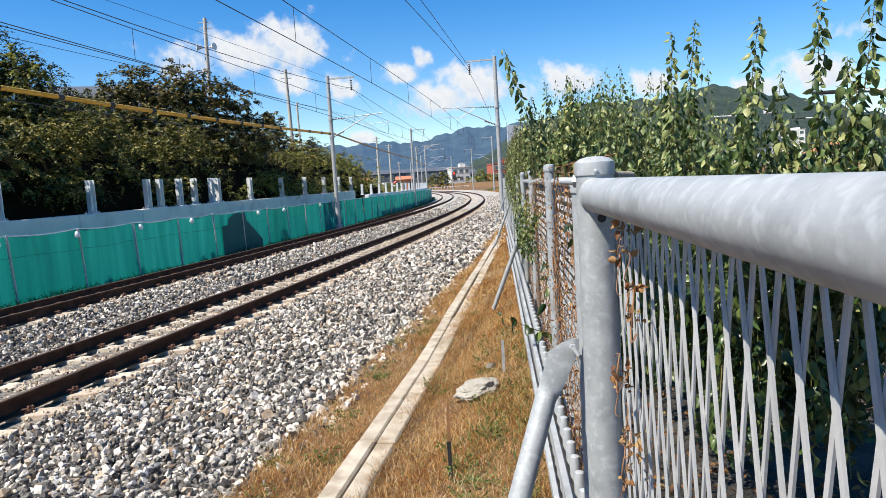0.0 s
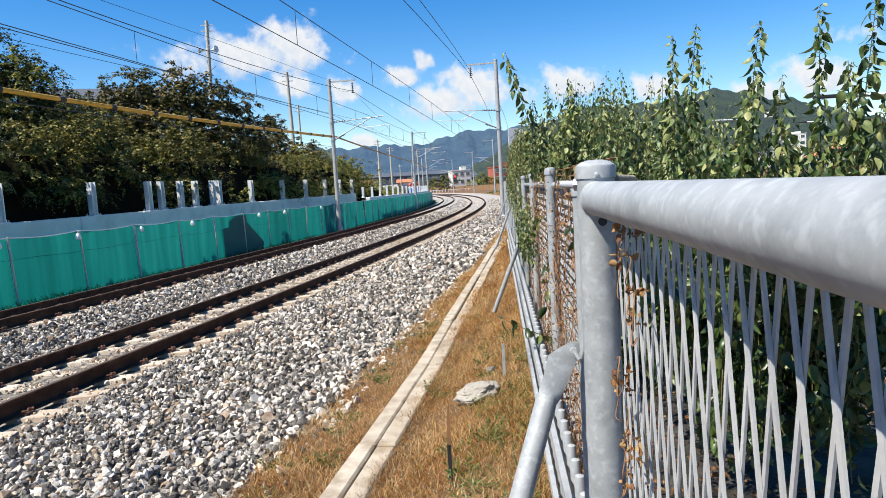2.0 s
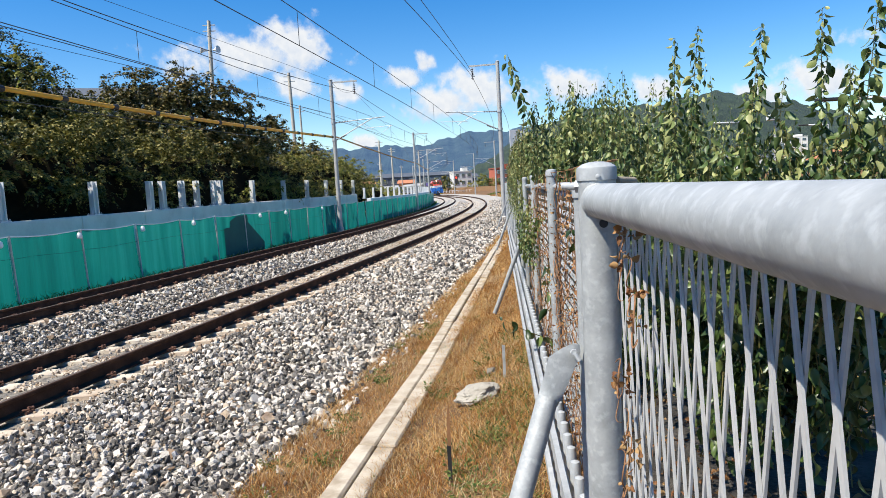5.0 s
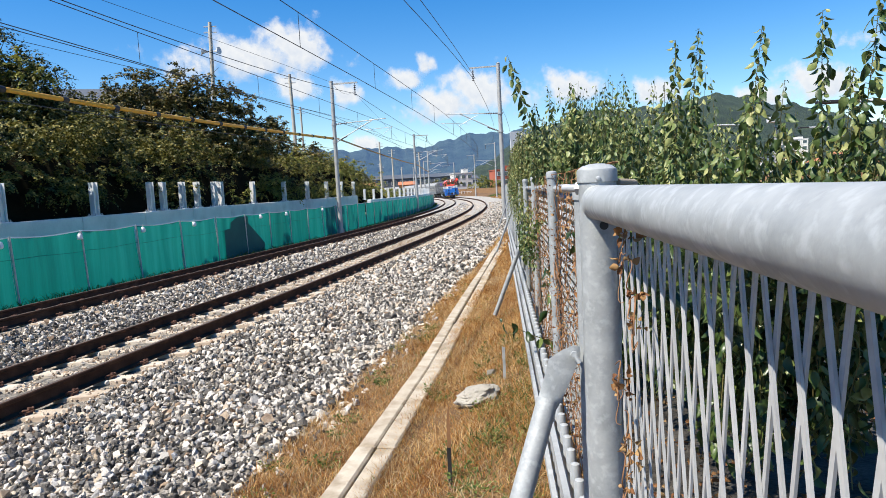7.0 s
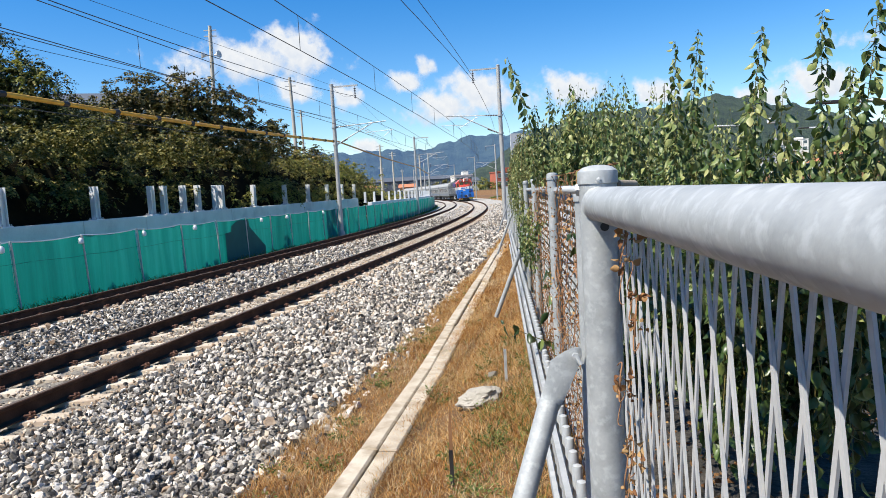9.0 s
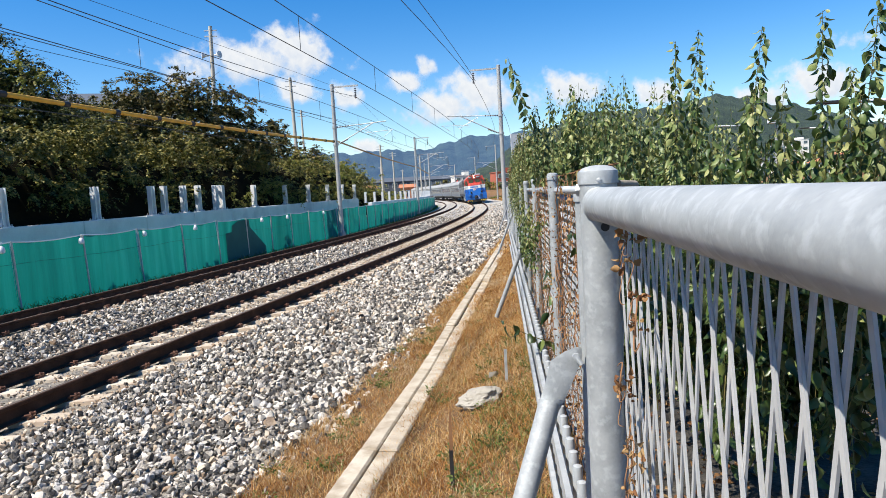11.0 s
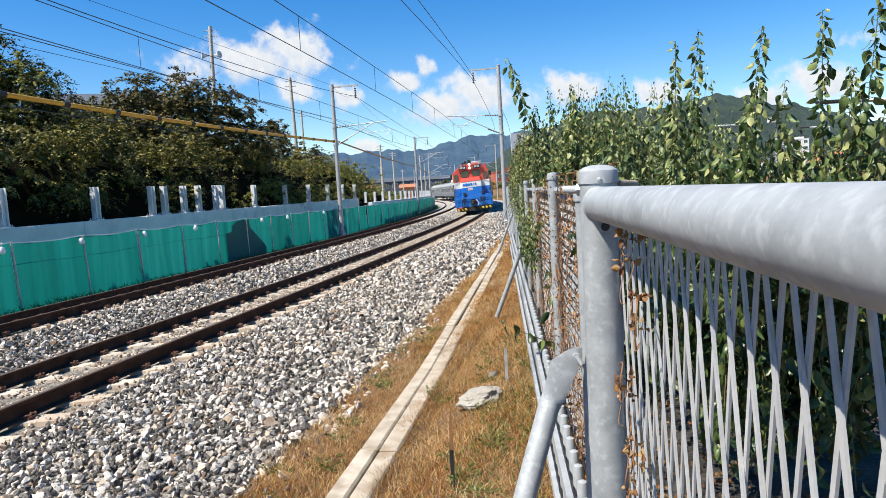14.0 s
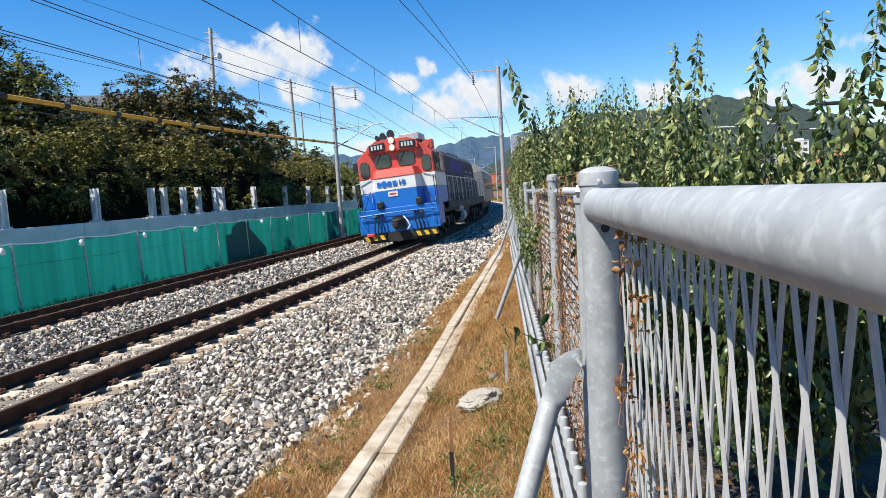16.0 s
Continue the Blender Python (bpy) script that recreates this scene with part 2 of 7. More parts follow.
class Shape:
    """Gathers vertices, faces and material slots of one mesh."""

    def __init__(self):
        self.v, self.f, self.m = [], [], []

    def add(self, verts, faces, slot=0):
        k = len(self.v)
        self.v += [tuple(p) for p in verts]
        self.f += [tuple(i + k for i in q) for q in faces]
        self.m += [slot] * len(faces)
        return self

    def box(self, c, size, m=None, slot=0, taper=(1, 1)):
        sx, sy, sz = (s / 2 for s in size)
        vs = [Vector((x * sx * (taper[0] if z > 0 else 1), y * sy * (taper[1] if z > 0 else 1), z * sz)) for z in (-1, 1) for y in (-1, 1) for x in (-1, 1)]
        if m is not None:
            vs = [m @ p for p in vs]
        vs = [p + Vector(c) for p in vs]
        return self.add(vs, [(0, 2, 3, 1), (4, 5, 7, 6), (0, 1, 5, 4), (2, 6, 7, 3), (0, 4, 6, 2), (1, 3, 7, 5)], slot)

    def tube(self, pts, radii, n=10, caps=True, slot=0):
        pts = [Vector(p) for p in pts]
        if not isinstance(radii, (list, tuple)):
            radii = [radii] * len(pts)
        rings, up = [], None
        for i, p in enumerate(pts):
            d = (pts[min(i + 1, len(pts) - 1)] - pts[max(i - 1, 0)]).normalized()
            if up is None:
                up = Vector((0, 0, 1)) if abs(d.z) < 0.9 else Vector((1, 0, 0))
            a = d.cross(up).normalized()
            b = a.cross(d).normalized()
            up = b
            rings.append([p + (a * math.cos(2 * math.pi * j / n) + b * math.sin(2 * math.pi * j / n)) * radii[i] for j in range(n)])
        vs = [q for r in rings for q in r]
        fs = [(i * n + j, i * n + (j + 1) % n, (i + 1) * n + (j + 1) % n, (i + 1) * n + j) for i in range(len(pts) - 1) for j in range(n)]
        if caps:
            fs += [tuple(range(n - 1, -1, -1)), tuple((len(pts) - 1) * n + j for j in range(n))]
        return self.add(vs, fs, slot)

    def lathe(self, c, prof, n=16, axis=None, slot=0):
        """Turned form: prof of (radius, height) up the axis."""
        q = Vector((0, 0, 1)).rotation_difference(Vector(axis)) if axis is not None else None
        vs = []
        for r, z in prof:
            for j in range(n):
                p = Vector((r * math.cos(2 * math.pi * j / n), r * math.sin(2 * math.pi * j / n), z))
                vs.append((q @ p if q else p) + Vector(c))
        fs = [(i * n + j, i * n + (j + 1) % n, (i + 1) * n + (j + 1) % n, (i + 1) * n + j) for i in range(len(prof) - 1) for j in range(n)]
        fs += [tuple(range(n - 1, -1, -1)), tuple((len(prof) - 1) * n + j for j in range(n))]
        return self.add(vs, fs, slot)

    def loft(self, rings, closed=False, caps=False, slot=0):
        n = len(rings[0])
        vs = [p for r in rings for p in r]
        last = n if closed else n - 1
        fs = [(i * n + j, i * n + (j + 1) % n, (i + 1) * n + (j + 1) % n, (i + 1) * n + j) for i in range(len(rings) - 1) for j in range(last)]
        if caps:
            fs += [tuple(range(n - 1, -1, -1)), tuple((len(rings) - 1) * n + j for j in range(n))]
        return self.add(vs, fs, slot)

    def mesh(self, name, *mats, smooth=40, bevel=0.0, fix=True):
        me = bpy.data.meshes.new(name)
        me.from_pydata(self.v, [], self.f)
        for m in mats:
            me.materials.append(m)
        if len(mats) > 1:
            me.polygons.foreach_set("material_index", self.m)
        if bevel or fix:
            bm = bmesh.new()
            bm.from_mesh(me)
            if fix:
                bmesh.ops.recalc_face_normals(bm, faces=bm.faces)
            if bevel:
                sharp = [e for e in bm.edges if len(e.link_faces) == 2 and e.calc_face_angle(0) > 0.6]
                bmesh.ops.bevel(bm, geom=sharp, offset=bevel, segments=1, affect="EDGES", clamp_overlap=True)
            bm.to_mesh(me)
            bm.free()
        me.polygons.foreach_set("use_smooth", [bool(smooth)] * len(me.polygons))
        if smooth:
            me.set_sharp_from_angle(angle=radians(smooth))
        me.update()
        return me


def part(name, shape, material, parent=None, label="", smooth=40, bevel=0.0, m=None):
    mats = material if isinstance(material, (list, tuple)) else [material]
    ob = new(name, shape.mesh(name, *mats, smooth=smooth, bevel=bevel) if isinstance(shape, Shape) else shape)
    if parent is not None:
        ob.parent = parent
    if m is not None:
        ob.matrix_basis = m
    if label:
        tagged(ob, label)
    return ob


def soup(name, verts, faces, mats, slots=None, smooth=False):
    """A large mesh from arrays."""
    me = bpy.data.meshes.new(name)
    verts = np.asarray(verts, dtype=np.float32)
    faces = np.asarray(faces, dtype=np.int32)
    nf, k = faces.shape
    me.vertices.add(len(verts))
    me.vertices.foreach_set("co", verts.ravel())
    me.loops.add(nf * k)
    me.loops.foreach_set("vertex_index", faces.ravel())
    me.polygons.add(nf)
    me.polygons.foreach_set("loop_start", np.arange(0, nf * k, k, dtype=np.int32))
    for m in mats:
        me.materials.append(m)
    if slots is not None:
        me.polygons.foreach_set("material_index", np.asarray(slots, dtype=np.int32))
    me.polygons.foreach_set("use_smooth", np.full(nf, smooth))
    me.update(calc_edges=True)
    return me


rng = np.random.default_rng(7)

# ---- the line of the railway: distance s along it, offset o to the left of the right-hand rail, heights from the eye ----
EZ = EYE[2]
S_ALL = np.arange(-60.0, 420.0, 0.5)
BEND = np.interp(S_ALL, [-10, 30, 60, 100, 150, 200], [0.0006, -0.0022, -0.0024, -0.0021, -0.0016, -0.0016])
BEND[S_ALL < -12] = 0.0
TURN = np.cumsum(BEND) * 0.5
TURN = TURN - np.interp(0, S_ALL, TURN) + 0.1872
LX, LY = np.cumsum(np.sin(TURN)) * 0.5, np.cumsum(np.cos(TURN)) * 0.5
LX = LX - np.interp(0, S_ALL, LX) - 4.199
LY = LY - np.interp(0, S_ALL, LY) + 6.0


def heading(s):
    return float(np.interp(s, S_ALL, TURN))


def at(s, o, z):
    t = heading(s)
    return Vector((float(np.interp(s, S_ALL, LX)) - math.cos(t) * o, float(np.interp(s, S_ALL, LY)) + math.sin(t) * o, z + EZ))


def at_many(s, o, z):
    t = np.interp(s, S_ALL, TURN)
    return np.stack([np.interp(s, S_ALL, LX) - np.cos(t) * o, np.interp(s, S_ALL, LY) + np.sin(t) * o, z + EZ], -1)


BED_O = np.array([-14, -4.65, -4.2, -3.35, -2.2, -0.6, 0.0, 1.5, 2.05, 3.0, 3.69, 5.19, 5.75, 6.4, 7.2, 12])
BED_Z = np.array([-1.5, -1.52, -1.68, -1.74, -1.85, -1.90, -1.95, -2.06, -2.10, -1.81, -1.845, -1.99, -2.05, -2.12, -2.2, -2.2])


GUT_S, GUT_O = [-6, -1.7, 0, 1, 2.7, 6, 11.6, 15.8, 30], [-3.90, -3.84, -3.80, -3.78, -3.70, -3.56, -3.34, -3.20, -3.2]   # track side of the drainage kerb


def bed(o):
    return np.interp(o, BED_O, BED_Z)


TRACKS = ((0.7505, -1.8125, math.asin(0.109 / 1.505)), (4.4405, -1.7465, math.asin(0.130 / 1.505)))   # centre offset, rail top, cant


def track_frame(s, k):
    """Pose on track k at s: x to the right as seen from the camera's end, y up the line, z up, tilted by the cant."""
    o, z, cant = TRACKS[k]
    t = heading(s)
    m = Matrix.Rotation(-t, 4, "Z") @ Matrix.Rotation(-cant, 4, "Y")
    m.translation = at(s, o, z)
    return m

# ---- ground, ballast, verge ----
def sheet(name, s_values, o_values, zf, material):
    ss, oo = np.meshgrid(s_values, o_values, indexing="ij")
    P = at_many(ss, oo, zf(ss, oo)).reshape(-1, 3)
    a, b = len(s_values), len(o_values)
    idx = np.arange(a * b).reshape(a, b)
    F = np.stack([idx[:-1, :-1], idx[:-1, 1:], idx[1:, 1:], idx[1:, :-1]], -1).reshape(-1, 4)
    return new(name, soup(name, P, F, [material], smooth=True))


g = Shape()
g.add([(-4500, -4500, EZ - 2.6), (4500, -4500, EZ - 2.6), (4500, 4500, EZ - 2.6), (-4500, 4500, EZ - 2.6)], [(0, 1, 2, 3)])
ground = tagged(part("ground", g, M_GROUND), "flat dry grassy valley ground reaching the hills", "ground", kind="structure")
ground["label"] = "flat dry grassy valley ground reaching the hills"

s_bed = np.concatenate([np.arange(-14, 30, 0.25), np.arange(30, 410, 1.5)])
s_near, s_far = s_bed[s_bed <= 45.2], s_bed[s_bed >= 44.9]
ballast = sheet("ballast_bed", s_near, np.arange(-3.45, 7.3, 0.15), lambda s, o: bed(o) - 0.035, M_BALLAST)
tagged(ballast, "grey crushed-stone ballast under two curved tracks", "ballast", kind="structure")
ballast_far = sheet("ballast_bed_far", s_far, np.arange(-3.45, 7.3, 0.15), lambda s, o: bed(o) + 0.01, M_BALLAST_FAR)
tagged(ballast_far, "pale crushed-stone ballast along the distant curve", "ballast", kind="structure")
verge = sheet("verge", s_bed, np.concatenate([np.arange(-30, -6, 1.0), np.arange(-6, -3.2, 0.1)]),
              lambda s, o: np.interp(o, [-30, -14], [-1.9, 0.0]) * (o < -14) + bed(o) * (o >= -14) + 0.02 * np.sin(s * 3.1 + o * 5) * np.sin(o * 2.3), M_SOIL)
tagged(verge, "dry earth verge between the ballast and fence", "verge", kind="structure")

# stones: crushed chips, each the hull of ten spread points
def chip_kinds(count):
    pts, tris = [], []
    while len(pts) < count:
        p = rng.normal(size=(10, 3))
        for q in range(2):
            p /= np.linalg.norm(p, axis=1)[:, None]
            gap = p[:, None] - p[None]
            p = p + 0.06 * np.sum(gap / (np.sum(gap ** 2, -1, keepdims=True) + 0.15), axis=1)
        p /= np.linalg.norm(p, axis=1)[:, None]
        p *= rng.uniform(0.86, 1.08, (10, 1))
        bm = bmesh.new()
        vs = [bm.verts.new(q) for q in p]
        bm.verts.index_update()
        bmesh.ops.convex_hull(bm, input=vs)
        f = [[v.index for v in face.verts] for face in bm.faces]
        bm.free()
        if len(f) == 16 and all(len(q) == 3 for q in f):
            pts.append(p)
            tris.append(f)
    return np.array(pts), np.array(tris)


CHIP_V, CHIP_F = chip_kinds(32)


def random_turns(n):
    q = rng.normal(size=(n, 4))
    q /= np.linalg.norm(q, axis=1)[:, None]
    w, x, y, z = q.T
    return np.stack([1 - 2 * (y * y + z * z), 2 * (x * y - z * w), 2 * (x * z + y * w), 2 * (x * y + z * w), 1 - 2 * (x * x + z * z), 2 * (y * z - x * w),
                     2 * (x * z - y * w), 2 * (y * z + x * w), 1 - 2 * (x * x + y * y)], -1).reshape(n, 3, 3)


def stones(centres, size):
    n = len(centres)
    kind = rng.integers(0, len(CHIP_V), n)
    stretch = rng.uniform(0.46, 1.28, (n, 1, 3)) * size[:, None, None]
    V = CHIP_V[kind] * stretch
    V = np.einsum("nij,nkj->nki", random_turns(n), V) + centres[:, None, :]
    F = CHIP_F[kind] + (np.arange(n) * 10)[:, None, None]
    return V, F


def scatter(s0, s1, o0, o1, step, jitter=0.45):
    ss, oo = np.meshgrid(np.arange(s0, s1, step), np.arange(o0, o1, step), indexing="ij")
    ss = ss.ravel() + rng.uniform(-jitter, jitter, ss.size) * step
    oo = oo.ravel() + rng.uniform(-jitter, jitter, oo.size) * step
    return ss, oo


def sleeper_gap(s, o):
    """True where a stone would lie on a sleeper or a rail."""
    near_rail = np.zeros(len(s), bool)
    for r in (0.0, 1.5, 3.69, 5.19):
        near_rail |= np.abs(o - r) < 0.11
    k = np.abs((s / 0.6) % 1.0 - 0.5) * 0.6
    on = (k > 0.165) & (((o > -0.5) & (o < 2.0)) | ((o > 3.19) & (o < 5.69)))
    return near_rail | on


bands = ((-4.5, 1.5, -3.5, 1.6, 0.040, 0.0275), (-4.5, 1.5, 1.6, 3.1, 0.09, 0.05), (1.5, 9, -3.5, 3.1, 0.0445, 0.030), (-9, -4.5, -3.5, 3.1, 0.085, 0.052), (9, 24, -3.4, 3.1, 0.068, 0.043), (5, 26, 3.1, 6.3, 0.084, 0.038), (24, 45, -3.3, 3.2, 0.105, 0.038), (45, 80, -3.4, 3.2, 0.20, 0.05))
VV, FF, SL, tot = [], [], [], 0
for s0, s1, o0, o1, step, size in bands:
    ss, oo = scatter(s0, s1, o0, o1, step)
    keep = ~sleeper_gap(ss, oo) & (oo > np.interp(ss, GUT_S, GUT_O) + 0.18)
    edge = np.clip((oo + 3.5) / 0.35, 0.0, 1.0)
    keep &= rng.uniform(size=len(ss)) < 0.25 + 0.75 * edge
    ss, oo = ss[keep], oo[keep]
    zz = bed(oo) + rng.uniform(-0.05, 0.035, len(ss)) * size / 0.031
    inside = ((oo > -0.45) & (oo < 1.95)) | ((oo > 3.2) & (oo < 5.6))
    zz = np.where(inside, zz - 0.018, zz)
    sz = rng.gamma(9, 1 / 9, len(ss)) * size * np.where(inside, 0.62, 1.0)
    V, F = stones(at_many(ss, oo, zz), sz)
    VV.append(V.reshape(-1, 3))
    FF.append(F.reshape(-1, 3) + tot)
    brown = (rng.uniform(size=len(ss)) < np.where(inside | (np.abs(oo - 0.75) < 1.3), 0.8, 0.14)).astype(int)
    SL.append(np.repeat(brown, 16))
    tot += len(V) * 10
loose = new("ballast_stones", soup("ballast_stones", np.concatenate(VV), np.concatenate(FF), [M_STONE, M_STONE_TAN], np.concatenate(SL)))
loose.parent = ballast
tagged(loose, "heaped angular grey and white ballast stones", kind="stuff")

# single ballast stones on the shoulder nearest the fence side
kinds = []
for i in range(8):
    V, F = stones(np.zeros((1, 3)), np.array([0.030]))
    kinds.append(soup("stone", V[0], F[0], [M_STONE_ONE]))
single_s, single_o = rng.uniform(-3.2, 0.6, 290), rng.uniform(-2.75, -0.9, 290)
for i, (s, o) in enumerate(zip(single_s, single_o)):
    st = new("stone", kinds[i % 8])
    st.parent = ballast
    st.matrix_basis = Matrix.Translation(at(s, o, float(bed(o)) + 0.022)) @ Euler((i * 1.3, i * 2.1, i * 0.7)).to_matrix().to_4x4() @ Matrix.Scale(0.8 + 0.5 * ((i * 37) % 10) / 10, 4)

# ---- tracks ----
RAIL_PROFILE = [(-0.075, -0.172), (0.075, -0.172), (0.075, -0.160), (0.012, -0.140), (0.009, -0.05), (0.036, -0.036), (0.037, -0.008), (0.028, 0.0),
                (-0.028, 0.0), (-0.037, -0.008), (-0.036, -0.036), (-0.009, -0.05), (-0.012, -0.140), (-0.075, -0.160)]
SLEEPER_TOP = -0.182


def sleeper_mesh():
    sh = Shape()
    rings = []
    for x, w, h in ((-1.22, 0.13, 0.0), (-1.16, 0.145, 0.0), (-0.5, 0.14, 0.0), (-0.3, 0.115, -0.035), (0.3, 0.115, -0.035), (0.5, 0.14, 0.0), (1.16, 0.145, 0.0), (1.22, 0.13, 0.0)):
        rings.append([(x, -w, -0.2), (x, -w * 0.86, h), (x, w * 0.86, h), (x, w, -0.2)])
    sh.loft(rings, closed=True, caps=True)
    return sh.mesh("sleeper", M_SLEEPER, smooth=0)


def clip_mesh():
    """Spring clip: a bent bar beside the rail foot on a small shoulder."""
    sh = Shape()
    sh.box((0.095, 0, 0.012), (0.05, 0.11, 0.03))
    sh.tube([(0.055, -0.055, 0.03), (0.10, -0.06, 0.05), (0.13, -0.03, 0.045), (0.10, 0.0, 0.06), (0.13, 0.03, 0.045), (0.10, 0.06, 0.05), (0.055, 0.055, 0.03)], 0.011, 5)
    return sh.mesh("rail_clip", M_CLIP, smooth=50)


SLEEPER, CLIP = sleeper_mesh(), clip_mesh()
track_labels = ("canted ballasted railway track with rusty brown rails", "second railway track with rusty brown rails beside the green net")
for k in range(2):
    track = new("railway_track")
    tagged(track, track_labels[k], "railway track", "tracks of the line")
    for side in (-1, 1):
        sh = Shape()
        rings = []
        for s in np.concatenate([np.arange(-14, 40, 0.5), np.arange(40, 410, 2.0)]):
            m = track_frame(s, k)
            rings.append([m @ Vector((side * 0.7525 + x, 0, z)) for x, z in RAIL_PROFILE])
        sh.loft(rings, closed=True, caps=True)
        n = len(RAIL_PROFILE)
        for i in range(len(sh.f) - 2):
            if i % n == 7:
                sh.m[i] = 1
        part("rail", sh, [M_RAIL, M_RAILTOP], track, smooth=35)
    far = Shape()
    count = 0
    s = -11.7
    while s < 200:
        m = track_frame(s, k) @ Matrix.Translation((0, 0, SLEEPER_TOP))
        if s < 60 and (k == 0 or s > 4):
            part("sleeper", SLEEPER, None, track, m=m)
        elif s > 4:
            far.box((0, 0, 0), (2.4, 0.24, 0.2))
            far.v[-8:] = [tuple(m @ (Vector(p) - Vector((0, 0, 0.1)))) for p in far.v[-8:]]
        if (k == 0 and s < 27) or (k == 1 and 2 < s < 26):
            for side in (-1, 1):
                for io in (-1, 1):
                    c = m @ Matrix.Translation((side * 0.7525, 0, 0)) @ Matrix.Rotation(0 if io > 0 else math.pi, 4, "Z")
                    part("rail_clip", CLIP, None, track, m=c)
        elif s < 60:
            for side in (-1, 1):
                for io in (-1, 1):
                    far.box((0, 0, 0), (0.09, 0.11, 0.055), slot=1)
                    far.v[-8:] = [tuple(m @ (Vector(p) + Vector((side * 0.7525 + io * 0.10, 0, 0.03)))) for p in far.v[-8:]]
        s += 0.6
    far_ob = part("sleeper_run", far, [M_SLEEPER, M_CLIP], track, smooth=0)
    tagged(far_ob, "distant concrete sleepers", kind="stuff")

# ---- concrete gutter ----
gutter = new("drainage_kerb")
tagged(gutter, "pale concrete drainage kerb blocks in dry grass", "kerb", kind="structure")


def gutter_o(s):
    return float(np.interp(s, GUT_S, GUT_O))


def block(s0, s1, da, db, top, drop):
    sh = Shape()
    rings = []
    for s in np.linspace(s0 + 0.008, s1 - 0.008, 4):
        o = gutter_o(s)
        wob = 0.0012 * math.sin(s * 7)
        rings.append([at(s, o + da + wob, top - drop), at(s, o + da + wob, top), at(s, o + db + wob, top), at(s, o + db + wob, top - drop)])
    sh.loft(rings, closed=True, caps=True)
    return sh


s = -12.0
r = random.Random(4)
while s < 15.2:
    dz = r.uniform(-0.012, 0.012)
    part("kerb_block", block(s, s + 1.0, 0.0, -0.122, -1.655 + dz, 0.25), M_KERB, gutter, smooth=0, bevel=0.012)
    part("kerb_block", block(s, s + 1.0, -0.129, -0.262, -1.668 - dz, 0.25), M_KERB, gutter, smooth=0, bevel=0.012)
    s += 1.0

# ---- green net screen on pipes ----
M_NET = surface("green_net", [(0.006, 0.20, 0.170), (0.009, 0.28, 0.242), (0.022, 0.37, 0.325)], 0.75, scale=1.6, fine=22, bump=0.35, dist=0.01, stretch=(2.2, 2.2, 0.12), transl=0.45, vary=0.35)
M_NET_DARK = surface("green_net_seam_shadow", [(0.004, 0.085, 0.075), (0.006, 0.12, 0.105)], 0.8, scale=2, fine=90, bump=0.2, dist=0.004)
SCREEN_O = 6.75
net_screen = new("net_screen")
tagged(net_screen, "green construction netting stretched on steel pipe posts", "screen fence")
r = random.Random(11)
pole_s = [5.4 + 2.23 * i for i in range(-4, 47)]
for i, s in enumerate(pole_s):
    lean = r.uniform(-0.06, 0.06)
    b, t = at(s, SCREEN_O - 0.03, -2.2), at(s + lean - 0.12, SCREEN_O - 0.06 + r.uniform(-0.03, 0.03), -0.53 + r.uniform(-0.02, 0.03))
    part("pipe_post", Shape().tube([b, t], 0.024, 8), M_GALV_DULL, net_screen)
    if s > 90:
        break
    s2 = pole_s[i + 1]
    sh = Shape()
    rings = []
    ph = r.uniform(0, 6)
    for u in np.linspace(0, 1, 13):
        ring = []
        for w in np.linspace(0, 1, 9):
            sag = 0.05 * math.sin(math.pi * u) * w ** 3
            rip = 0.022 * math.sin(u * 17 + ph) * (0.5 + w) + 0.02 * math.sin(u * 6 + w * 4 + ph * 2)
            ring.append(at(s + (s2 - s) * u - 0.12 * w, SCREEN_O + rip, -2.16 + 1.6 * w - sag))
        rings.append(ring)
    sh.loft(rings)
    part("net_panel", sh, M_NET, net_screen, smooth=60)
    for z in (-1.05,):
        part("seam", Shape().tube([at(s + (s2 - s) * u - 0.07, SCREEN_O - 0.035, z + 0.02 * math.sin(u * 5 + ph)) for u in np.linspace(0, 1, 5)], 0.004, 4, caps=False), M_NET_DARK, net_screen)
    part("top_rope", Shape().tube([at(s + (s2 - s) * u - 0.12, SCREEN_O - 0.02, -0.545 - 0.05 * math.sin(math.pi * u)) for u in np.linspace(0, 1, 6)], 0.012, 5), M_WHITE, net_screen)
# cast shadow on the net, drawn as a darker green sheet before it
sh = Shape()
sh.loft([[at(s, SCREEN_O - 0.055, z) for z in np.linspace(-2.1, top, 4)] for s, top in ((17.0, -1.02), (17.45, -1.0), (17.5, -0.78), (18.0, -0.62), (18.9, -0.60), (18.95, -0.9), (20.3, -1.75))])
part("doubled_net", sh, M_NET_DARK, net_screen, "stepped cast shadow painted as a darker patch on the net")

# hanging work lamps on the rope
M_BULB = surface("lamp_white_plastic", [(0.75, 0.76, 0.76), (0.82, 0.83, 0.83)], 0.35, scale=3, fine=20, bump=0)
for i, s in enumerate((7.2, 9.62, 12.2, 14.95, 20.0, 22.65, 27.5)):
    lamp = new("hanging_lamp")
    lamp.location = at(s, SCREEN_O - 0.09, -0.60)
    tagged(lamp, "small white plastic lantern hanging on the net rope", "lantern", "lanterns on the net")
    part("bulb_cover", Shape().lathe((0, 0, -0.17), [(0.03, 0), (0.062, 0.02), (0.07, 0.07), (0.058, 0.13), (0.03, 0.16)], 12), M_BULB, lamp)
    part("hook", Shape().tube([(0, 0, -0.01), (0, 0, 0.05), (0.01, 0.02, 0.07)], 0.008, 5), M_GALV_DULL, lamp)

